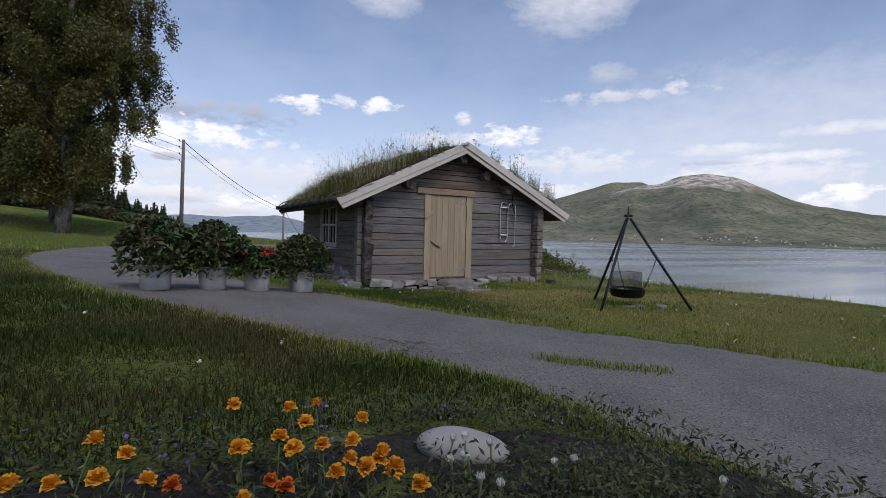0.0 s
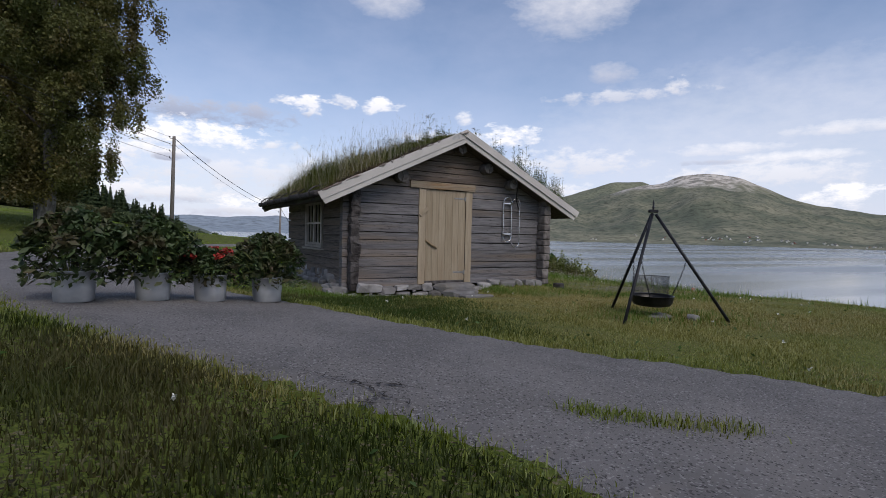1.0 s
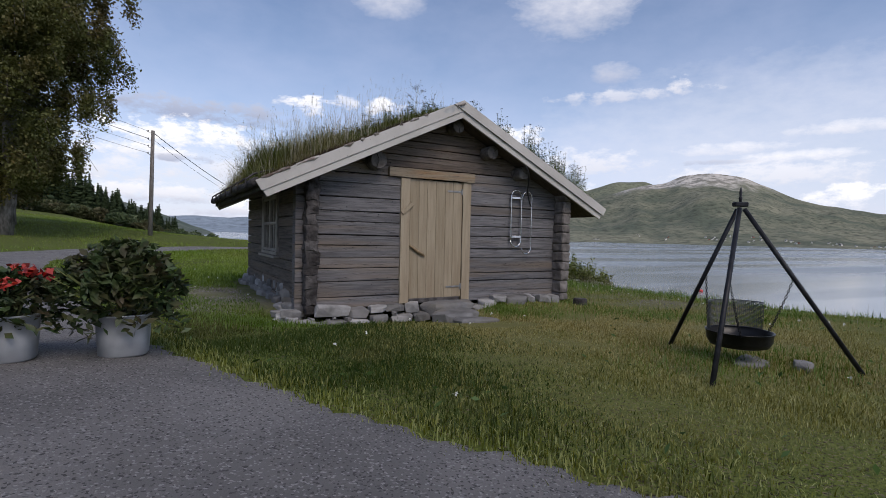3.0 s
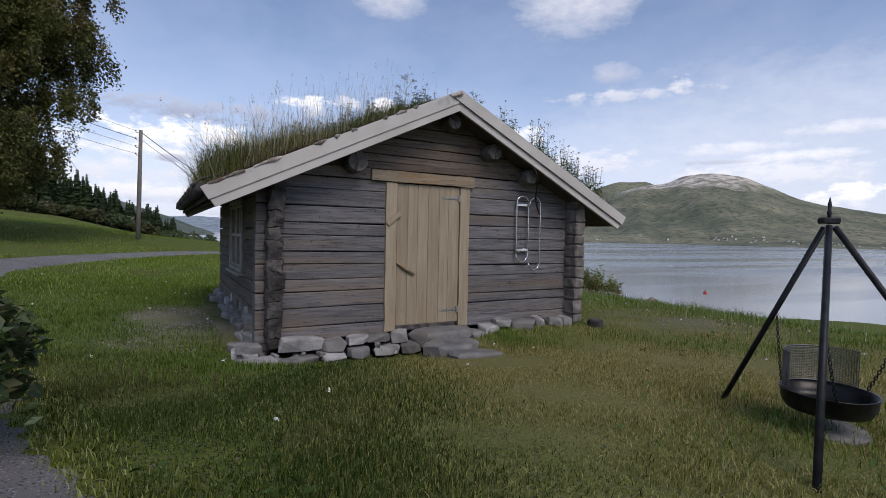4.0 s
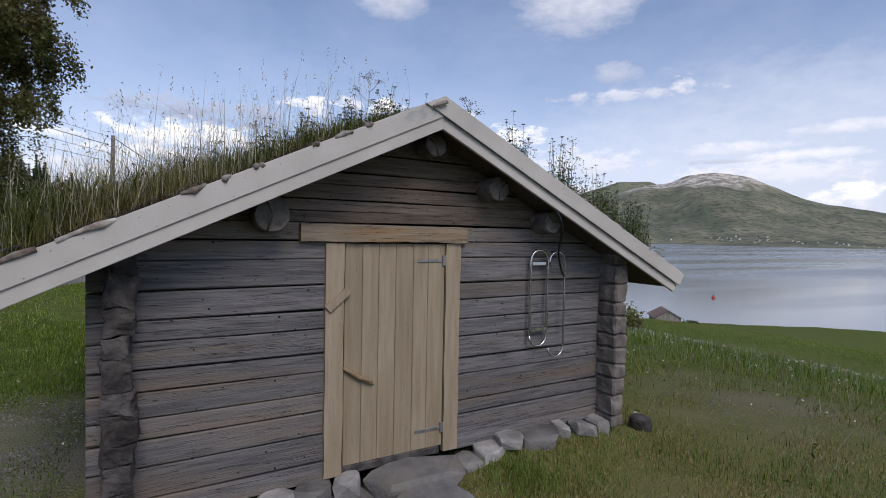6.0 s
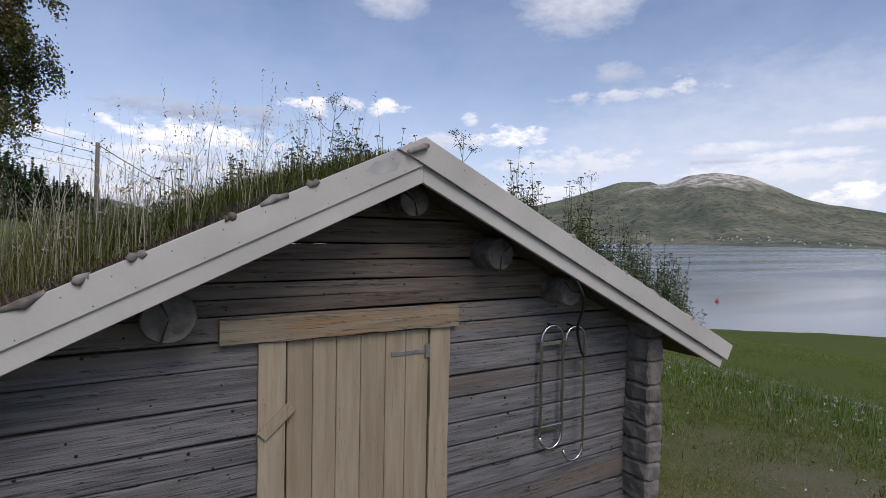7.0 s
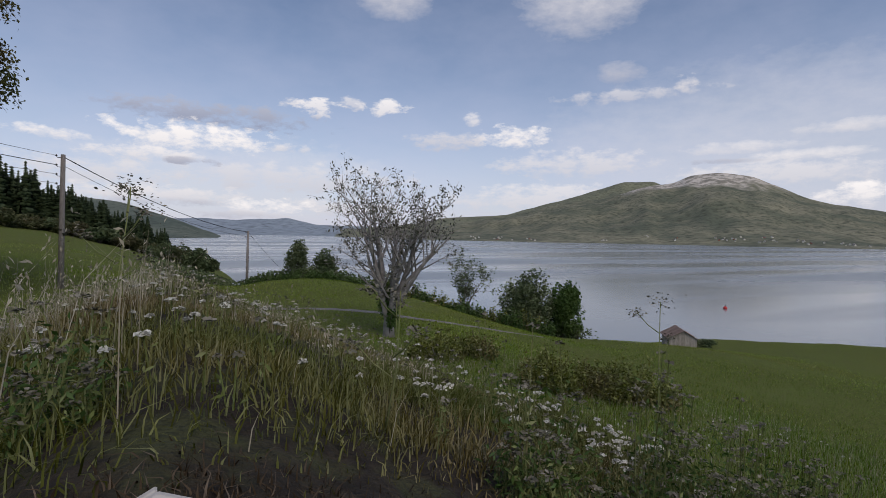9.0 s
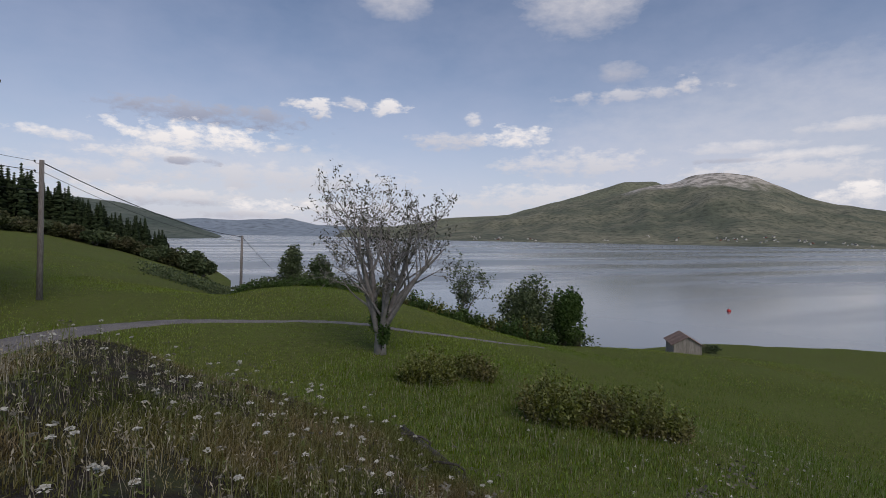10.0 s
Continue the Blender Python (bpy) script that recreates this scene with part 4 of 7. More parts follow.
def build_sod():
    nx, ny = 110, 100
    xs, ys = np.linspace(EL + 0.06, ER - 0.06, nx), np.linspace(FRONT + 0.034, REAR - 0.034, ny)
    X, Y = np.meshgrid(xs, ys, indexing="ij")
    Z = sod_z(X, Y) + 0.012 * np.sin(X * 31 + Y * 17) * np.sin(Y * 29)
    top = np.stack([X, Y, Z], -1).reshape(-1, 3)
    low = top.copy()
    low[:, 2] = APEX - SLOPE * np.abs(low[:, 0] - RIDGE_X) - 0.15
    idx = np.arange(nx * ny).reshape(nx, ny)
    f = [np.stack([idx[:-1, :-1], idx[1:, :-1], idx[1:, 1:], idx[:-1, 1:]], -1).reshape(-1, 4)]
    o = nx * ny
    for line in (idx[0, :], idx[-1, ::-1], idx[::-1, 0], idx[:, -1]):
        f.append(np.stack([line[:-1], line[1:], line[1:] + o, line[:-1] + o], -1))
    part("sod", fast_mesh("sod", np.concatenate([top, low]), np.concatenate(f), [M["soil"]], True), cabin, "dark turf and soil on the roof")


build_sod()
# eave logs that hold the turf, with hooks
for x, sg in ((EL + 0.02, -1), (ER - 0.02, 1)):
    zz = roof_z(x) - 0.02
    pts = [(x + 0.012 * math.sin(k * 1.3), FRONT + 0.05 + (REAR - FRONT - 0.1) * k / 12, zz + 0.01 * math.sin(k * 2.1)) for k in range(13)]
    tube("eave_log", pts, 0.055, M["log_dark"], cabin, "dark turf log along the eave", 10)
    for k in range(7):
        yy = FRONT + 0.35 + k * 0.68
        tube("turf_hook", [(x + sg * 0.075, yy, zz - 0.05), (x + sg * 0.07, yy, zz + 0.05), (x - sg * 0.02, yy, zz + 0.12), (x - sg * 0.25, yy, zz + 0.2)], 0.012, M["log_dark"], cabin)
# birch-bark rolls that stick out over the gable boards
for k, (xx, ln) in enumerate(((-2.70, 0.36), (-2.32, 0.30), (-1.80, 0.15), (-1.62, 0.06), (-1.43, 0.07), (-1.07, 0.05), (-0.88, 0.14), (-0.70, 0.05), (1.02, 0.06), (1.42, 0.07), (1.57, 0.09), (1.79, 0.34), (2.32, 0.10), (2.45, 0.06))):
    sg = 1 if xx > RIDGE_X else -1
    pts = []
    for s in np.linspace(-0.5, 0.5, 5):
        px = xx + ln * s * 0.9
        pts.append((px, FRONT - 0.012 - 0.008 * math.sin(k + s * 5), roof_z(px) - 0.004 + 0.005 * math.sin(k * 2.3 + s * 7)))
    tube("bark_roll", pts, [(0.018 + 0.006 * math.sin(k * 1.7 + i * 2.2)) * (0.75 if i in (0, 4) else 1) for i in range(5)], M["bark"], cabin, "curled strip of birch bark", 9)

# one silvery curl of bark lies over the ridge joint
tube("bark_roll", [(-0.20 + 0.03 * k, FRONT - 0.052 + 0.006 * math.sin(k * 2.0), 3.128 + 0.012 * k + 0.004 * math.sin(k * 3.0)) for k in range(5)], [0.012, 0.017, 0.014, 0.018, 0.013], M["bark"], cabin, "silvery curl of birch bark over the ridge", 11)

# door
door = part_bm("door", box_data(-0.735, 0.165, -0.060, -0.045, 0.325, 2.085), M["gap"], cabin, "new pale pine plank door, closed")
edges = [-0.73, -0.585, -0.446, -0.296, -0.135, 0.003, 0.165]
for a, b in zip(edges, edges[1:]):
    part_bm("door_plank", box_data(a + 0.0012, b - 0.0012, -0.084, -0.060, 0.325 + 0.004 * math.sin(a * 40), 2.082, 0.004), M["pine"], door)
for zz in (1.94, 0.485):
    hinge = part_bm("hinge", box_data(-0.10, 0.14, -0.092, -0.085, zz - 0.014, zz + 0.014, 0.002), M["rust"], door, "zinc strap hinge")
    part_bm("hinge_plate", box_data(0.135, 0.185, -0.099, -0.086, zz - 0.045, zz + 0.045, 0.003), M["rust"], hinge)
tube("latch_stick", [(-0.74, -0.105, 1.115), (-0.62, -0.11, 1.03), (-0.50, -0.112, 0.975)], [0.014, 0.02, 0.013], M["rope"], door, "carved wooden latch stick")
tube("latch_stick", [(-0.68, -0.10, 1.06), (-0.58, -0.108, 1.0), (-0.49, -0.108, 0.955)], [0.01, 0.014, 0.01], M["rope"], door)


def board(name, x0, x1, z0, z1, y0, y1, mat, seed, wav=0.012, label=""):
    """An upright or level board with a waney edge."""
    n = 14
    vs, fs = [], []
    tall = (z1 - z0) > (x1 - x0)
    for i in range(n + 1):
        s = i / n
        w0, w1 = wav * noise.noise(Vector((s * 6, seed, 0))), wav * noise.noise(Vector((s * 6, seed, 7)))
        if tall:
            zz = z0 + (z1 - z0) * s
            ring = [(x0 + w0, y0, zz), (x1 + w1, y0, zz), (x1 + w1 * 0.7, y1, zz), (x0 + w0 * 0.7, y1, zz)]
        else:
            xx = x0 + (x1 - x0) * s
            ring = [(xx, y0, z0 + w0), (xx, y1, z0 + w0 * 0.7), (xx, y1, z1 + w1 * 0.7), (xx, y0, z1 + w1)]
        vs += ring
    for i in range(n):
        for k in range(4):
            k2 = (k + 1) % 4
            fs.append((i * 4 + k, i * 4 + k2, (i + 1) * 4 + k2, (i + 1) * 4 + k))
    fs += [(3, 2, 1, 0), tuple(n * 4 + k for k in range(4))]
    bm = bmesh.new()
    bv = [bm.verts.new(v) for v in vs]
    for f in fs:
        bm.faces.new([bv[i] for i in f])
    bmesh.ops.recalc_face_normals(bm, faces=bm.faces[:])
    return part_bm(name, bm, mat, cabin, label)


board("door_jamb", -0.885, -0.742, 0.27, 2.085, -0.052, -0.105, M["pine"], 1.0, label="rough-edged pine jamb")
board("door_jamb", 0.172, 0.315, 0.27, 2.085, -0.052, -0.10, M["pine"], 2.0, 0.016, "rough-edged pine jamb")
board("lintel", -1.08, 0.37, 2.095, 2.225, -0.05, -0.125, M["pine_x"], 3.0, 0.018, "rough pine lintel with an orange-brown end")
bm = box_data(-0.90, -0.68, -0.125, -0.106, 1.615, 1.68, 0.004)
bmesh.ops.rotate(bm, verts=bm.verts, cent=(-0.79, -0.11, 1.648), matrix=Matrix.Rotation(radians(-42), 3, "Y"))
part_bm("door_turn", bm, M["pine"], cabin, "wooden door turn-button")
part_bm("threshold", box_data(-0.75, 0.14, -0.10, 0.0, 0.26, 0.33, 0.01), M["log_dark"], cabin)

# window in the left wall: two casements side by side
win = part_bm("window", box_data(XL - 0.045, XL - 0.03, 1.40, 2.55, 0.93, 1.86), M["gap"], cabin, "two-casement window with pale weathered frames")
for a, b, c, d in ((1.37, 2.58, 0.90, 0.95), (1.37, 2.58, 1.83, 1.89)):
    part_bm("window_frame", box_data(XL - 0.115, XL - 0.05, a, b, c, d), M["frame"], win)
for yy in (1.37, 2.51):
    part_bm("window_frame", box_data(XL - 0.112, XL - 0.05, yy, yy + 0.07, 0.95, 1.83), M["frame"], win)
for y0 in (1.45, 1.985):
    pane = part_bm("pane", box_data(XL - 0.052, XL - 0.046, y0 + 0.04, y0 + 0.48, 0.98, 1.80, 0.001), M["pane"], win, "dark window glass")
    for yy in (y0, y0 + 0.47):
        part_bm("casement_stile", box_data(XL - 0.10, XL - 0.055, yy, yy + 0.045, 0.955, 1.825), M["frame"], win)
    for zz in (0.955, 1.38, 1.78):
        part_bm("casement_rail", box_data(XL - 0.098, XL - 0.057, y0 + 0.045, y0 + 0.47, zz, zz + 0.045), M["frame"], win)
    part_bm("window_bar", box_data(XL - 0.094, XL - 0.06, y0 + 0.24, y0 + 0.262, 1.0, 1.78), M["frame"], win)
part_bm("window_sill", box_data(XL - 0.16, XL - 0.04, 1.32, 2.64, 0.855, 0.89), M["frame"], win)

# ---- stones under the cabin ----
def stone(x, y, z, sx, sy, sz, seed, mat="stone", parent=None, name="foundation_stone", turn=0.0, rough=0.25):
    bm = rock_bm(sx, sy, sz, seed, rough)
    bmesh.ops.rotate(bm, verts=bm.verts, cent=(0, 0, 0), matrix=Matrix.Rotation(turn, 3, "Z"))
    bmesh.ops.translate(bm, verts=bm.verts, vec=(x, y, z))
    return part_bm(name, bm, M[mat], parent or cabin)


rs = random.Random(4)
k = 0
FRONT_STONES = [  # x, z, half width, half height
    (-2.44, 0.20, 0.15, 0.075), (-2.36, 0.06, 0.20, 0.065), (-1.93, 0.215, 0.225, 0.10), (-1.92, 0.06, 0.17, 0.055), (-1.56, 0.165, 0.15, 0.075), (-1.58, 0.06, 0.13, 0.045), (-1.27, 0.205, 0.135, 0.05),
    (-1.28, 0.09, 0.16, 0.06), (-0.97, 0.20, 0.165, 0.068), (-0.93, 0.075, 0.15, 0.05), (-0.71, 0.20, 0.10, 0.085), (-0.64, 0.085, 0.10, 0.055), (0.37, 0.165, 0.15, 0.05), (0.62, 0.235, 0.15, 0.05),
    (0.86, 0.31, 0.13, 0.04), (1.17, 0.27, 0.24, 0.065), (1.50, 0.27, 0.08, 0.05), (1.75, 0.25, 0.09, 0.06), (2.0, 0.24, 0.10, 0.06),
]
for k, (sx_, sz_, hw, hh) in enumerate(FRONT_STONES):
    low = sz_ < 0.1
    sz_ += 0.02 if low else (0.025 if sx_ < 0.3 else -0.03)
    stone(sx_, -0.17 - (0.10 if low else 0.0) + rs.uniform(-0.03, 0.03), sz_, hw * 1.12, 0.15, hh * (0.9 if low else 0.82) * (1.5 if sx_ > 0.3 else 1), k + 1.0, turn=rs.uniform(-0.3, 0.3), rough=0.45)
for k in range(15):                               # small packing stones
    sx_ = rs.uniform(-2.5, -0.6)
    stone(sx_, -0.22 + rs.uniform(-0.05, 0.02), rs.uniform(0.05, 0.17), rs.uniform(0.03, 0.06), 0.08, rs.uniform(0.02, 0.04), k + 140.0, turn=rs.uniform(-0.5, 0.5), rough=0.4)
y = 0.0
k = 60
while y < 4.3:                                    # left side, a rougher heap
    w = rs.uniform(0.1, 0.22)
    for lvl in range(3):
        stone(XL + 0.06 - 0.06 * (2 - lvl) + rs.uniform(-0.06, 0.03), y + w + rs.uniform(-0.05, 0.05), gz(XL - 0.2, y) + 0.02 + 0.10 * lvl, rs.uniform(0.09, 0.17), w * 1.1, rs.uniform(0.045, 0.085), k + lvl * 30.0, turn=rs.uniform(-0.4, 0.4), rough=0.3)
    y += 2 * w
    k += 1
for (sx_, sy_, dx, dy, dz, sd) in ((0.16, 0.13, -2.46, -0.06, 0.2, 71), (0.2, 0.13, -2.36, -0.34, 0.06, 72), (0.12, 0.12, -2.5, 0.22, 0.2, 73), (0.12, 0.12, -2.1, -0.4, 0.05, 74)):
    stone(dx, dy, gz(dx, dy) + dz * 0.3, sx_, sy_, 0.05, sd)
step = thing("stone_step", (-0.15, -0.5, 0.1), "flat grey slate slabs stacked as a doorstep", "step")
for (cx_, cy_, cz_, sx_, sy_, sz_, sd, tn) in ((-0.17, -0.27, 0.20, 0.41, 0.23, 0.09, 81, -0.08), (-0.24, -0.63, 0.125, 0.40, 0.22, 0.08, 82, -0.12), (-0.16, -1.0, 0.09, 0.32, 0.20, 0.07, 83, -0.2)):
    stone(cx_, cy_, cz_, sx_, sy_, sz_, sd, "slab", step, "slab", tn, 0.13)

# ---- things on the front wall ----
ladder = thing("bathing_ladder", (1.2, -0.12, 1.08), "stainless steel bathing ladder hung on the log wall", "ladder")


def loop(x0, x1, z0, z1, y, n=8):
    r, c = (x1 - x0) / 2, (x0 + x1) / 2
    pts = [(x0, y, z0 + r)] + [(x0, y, z) for z in np.linspace(z0 + r + 0.05, z1 - r - 0.05, 4)]
    pts += [(c - r * math.cos(a), y, z1 - r + r * math.sin(a)) for a in np.linspace(0, math.pi, n)]
    pts += [(x1, y, z) for z in np.linspace(z1 - r - 0.05, z0 + r + 0.05, 4)]
    return pts + [(c + r * math.cos(a), y, z0 + r - r * math.sin(a)) for a in np.linspace(0, math.pi, n)]


tube("rail", loop(1.085, 1.297, 1.105, 2.035, -0.13), 0.0115, M["steel"], ladder)
tube("rail", loop(1.29, 1.485, 0.99, 2.02, -0.165)[4:], 0.0095, M["steel"], ladder)
for zz in (1.905, 1.27):
    part_bm("rung", box_data(1.09, 1.295, -0.145, -0.11, zz - 0.02, zz + 0.02, 0.006), M["steel"], ladder)
tube("hanger", [(1.19, -0.13, 2.03), (1.19, -0.02, 2.04)], 0.008, M["iron"], ladder)
tube("hanger", [(1.39, -0.165, 2.015), (1.39, -0.02, 2.02)], 0.008, M["iron"], ladder)
hose = thing("cable", (1.3, -0.2, 1.8), "black cable hanging from the eave beside the ladder", "cable")
tube("cable_run", [tuple(p) for p in spline([(1.02, -0.30, 2.56), (1.10, -0.42, 2.42), (1.19, -0.43, 2.25), (1.33, -0.24, 2.02), (1.42, -0.19, 1.84), (1.47, -0.175, 1.78)], 6)], 0.011, M["cable"], hose)

# nails along the gable boards and log face
nails = []
for k in range(26):
    s = k / 25
    for sg in (-1, 1):
        xx = RIDGE_X + sg * (0.12 + 2.5 * s) + 0.03 * math.sin(k * 7.7)
        zz = roof_z(xx) - (0.045 if k % 2 else 0.135)
        nails.append((xx, FRONT - (0.033 if sg > 0 else 0.017), zz, 0.0028))
for k in range(300):
    xx, zz = rng.uniform(-2.05, 1.95), rng.uniform(0.3, 2.75)
    if (DOOR_L - 0.08 < xx < DOOR_R + 0.08 and zz < 2.26) or zz > roof_z(xx) - 0.38:
        continue
    nails.append((xx, -0.074, zz, rng.uniform(0.003, 0.006) + 0.008 * rng.uniform() ** 4))
vs, fs = [], []
for (xx, yy, zz, r) in nails:
    o = len(vs)
    vs += [(xx + r * math.cos(a), yy - 0.002, zz + r * math.sin(a)) for a in np.linspace(0, 2 * math.pi, 7)[:-1]] + [(xx, yy - 0.004, zz)]
    fs += [(o + 6, o + (j + 1) % 6, o + j) for j in range(6)]
nh = part("nail_head", mesh_of("nail_head", vs, fs, [M["iron"]]), cabin, "dark nail heads and knots")
nh["kind"] = "stuff"

# ---- fire-pan tripod ----
tri = thing("fire_pan_tripod", (0.85, -4.0, 0.1), "black iron tripod with a hanging fire pan", "fire pan")
APX = Vector((0.88, -3.96, 1.62))
feet = [Vector((0.92, -3.23, 0)), Vector((-0.13, -4.43, 0)), Vector((1.57, -4.67, 0))]
for f in feet:
    f.z = gz(f.x, f.y) - 0.03
    top = APX + (f - APX).normalized() * 0.06
    tube("leg", [f, top], 0.0205, M["iron"], tri)
bm = box_data(APX.x - 0.062, APX.x + 0.062, APX.y - 0.03, APX.y + 0.03, APX.z - 0.03, APX.z + 0.012, 0.008)
bmesh.ops.rotate(bm, verts=bm.verts, cent=APX, matrix=Matrix.Rotation(radians(-27), 3, "Z"))
part_bm("head", bm, M["iron"], tri)
tube("finial", [APX + Vector((0, 0, z)) for z in (0.0, 0.03, 0.045, 0.06, 0.10, 0.15)], [0.012, 0.012, 0.017, 0.010, 0.013, 0.002], M["iron"], tri)
PC, PR = Vector((0.87, -4.0, 0.46)), 0.27
prof = [(0.02, -0.135), (0.17, -0.135), (0.235, -0.118), (0.262, -0.07), (0.27, 0.0), (0.278, 0.004), (0.278, 0.010), (0.264, 0.008), (0.252, -0.065), (0.225, -0.105), (0.02, -0.12)]
n = 40
vs = [(PC.x + r * math.cos(2 * math.pi * k / n), PC.y + r * math.sin(2 * math.pi * k / n), PC.z + z) for r, z in prof for k in range(n)]
fs = [(j * n + k, j * n + (k + 1) % n, (j + 1) * n + (k + 1) % n, (j + 1) * n + k) for j in range(len(prof) - 1) for k in range(n)]
fs += [tuple(range(n - 1, -1, -1)), tuple((len(prof) - 1) * n + k for k in range(n))]
pan = part("pan", mesh_of("pan", vs, fs, [M["pan"]], True), tri, "round blackened steel fire pan")
# curved wind guard of woven wire at the back of the pan
guard = []
gr, a0, a1 = 0.255, radians(-15), radians(150)
for k in range(46):
    a = a0 + (a1 - a0) * k / 45
    p = Vector((PC.x + gr * math.cos(a), PC.y + gr * math.sin(a), PC.z))
    guard.append(tube_data([p + Vector((0, 0, 0.015)), p + Vector((0, 0, 0.26))], 0.0026, 4))
for j in range(22):
    zz = 0.015 + 0.245 * j / 21
    guard.append(tube_data([(PC.x + gr * math.cos(a), PC.y + gr * math.sin(a), PC.z + zz) for a in np.linspace(a0, a1, 14)], 0.0026 if 0 < j < 21 else 0.005, 4))
part("wind_guard", mesh_of("wind_guard", *joined(guard), [M["mesh_steel"]]), pan, "grey woven-wire wind guard")
for f, aa in zip(feet, (100, 215, 335)):
    up = f.lerp(APX, 0.56)
    lo = Vector((PC.x + PR * math.cos(radians(aa)), PC.y + PR * math.sin(radians(aa)), PC.z))
    links = []
    m = 22
    d = (lo - up)
    for k in range(m):
        c = up + d * ((k + 0.5) / m) + Vector((0, 0, -0.03 * math.sin(math.pi * (k + 0.5) / m)))
        side = d.cross(Vector((0, 0, 1))).normalized() if k % 2 else d.cross(d.cross(Vector((0, 0, 1)))).normalized()
        e = d.normalized() * (d.length / m * 0.68)
        links.append(tube_data([c + e * math.cos(t) + side * 0.009 * math.sin(t) for t in np.linspace(0, 2 * math.pi, 9)], 0.0032, 4, False))
    part("chain", mesh_of("chain", *joined(links), [M["iron"]], True), tri)
hearth = thing("hearth_stone", (1.0, -3.9, 0.1), "flat pale stone lying in the grass under the fire pan", "stone")
stone(1.0, -4.05, gz(1.0, -4.05) - 0.02, 0.26, 0.14, 0.06, 91, "slab", hearth, "slab", 0.5)
stone(1.25, -4.33, gz(1.25, -4.3) + 0.01, 0.12, 0.09, 0.06, 92, "stone", hearth, "stone", 0.2)


# ---- plants: generators ----
def leaf_quads(c, size, rand, up=0.3, aspect=0.55, droop=0.0):
    """Diamond-shaped leaves, two triangles each, at the points c."""
    n = len(c)
    nrm = rand.normal(size=(n, 3))
    nrm[:, 2] = np.abs(nrm[:, 2]) + up
    nrm /= np.linalg.norm(nrm, axis=1)[:, None]
    a = np.cross(nrm, rand.normal(size=(n, 3)))
    a[:, 2] -= droop
    a -= nrm * (a * nrm).sum(1)[:, None]
    a /= np.linalg.norm(a, axis=1)[:, None] + 1e-9
    b = np.cross(nrm, a)
    s = (size * rand.uniform(0.65, 1.35, n))[:, None]
    v = np.stack([c - a * s, c + b * s * aspect + nrm * s * 0.12, c + a * s, c - b * s * aspect + nrm * s * 0.12], 1).reshape(-1, 3)
    i = np.arange(n)[:, None] * 4
    f = np.concatenate([i + [0, 1, 2], i + [0, 2, 3]])
    return v, f


def blades(p, h, w, rand, lean=0.35, fine=True, wind=(0.0, 0.0)):
    """Grass blades standing at the points p: three triangles each, or one."""
    n = len(p)
    th = rand.uniform(0, 2 * math.pi, n)
    side = np.c_[np.cos(th), np.sin(th), np.zeros(n)] * (w / 2 * rand.uniform(0.7, 1.3, n))[:, None]
    ph = rand.uniform(0, 2 * math.pi, n)
    l = (np.abs(rand.normal(0, lean, n)) * h)[:, None]
    off = np.c_[np.cos(ph), np.sin(ph), np.zeros(n)] * l + np.array([wind[0], wind[1], 0]) * h[:, None]
    up = np.zeros((n, 3))
    up[:, 2] = h
    tip = p + up * (1 - 0.25 * (l / np.maximum(h, 1e-3)[:, None]).clip(0, 2)) + off
    i = np.arange(n)[:, None]
    if fine:
        mid = p + up * 0.55 + off * 0.32
        v = np.stack([p - side, p + side, mid - side * 0.75, mid + side * 0.75, tip], 1).reshape(-1, 3)
        f = np.concatenate([i * 5 + [0, 1, 3], i * 5 + [0, 3, 2], i * 5 + [2, 3, 4]])
    else:
        v = np.stack([p - side, p + side, tip], 1).reshape(-1, 3)
        f = i * 3 + [0, 1, 2]
    return v, f


def merge(*parts):
    vs, fs, o = [], [], 0
    for v, f in parts:
        vs.append(np.asarray(v))
        fs.append(np.asarray(f) + o)
        o += len(v)
    return np.concatenate(vs), np.concatenate(fs)


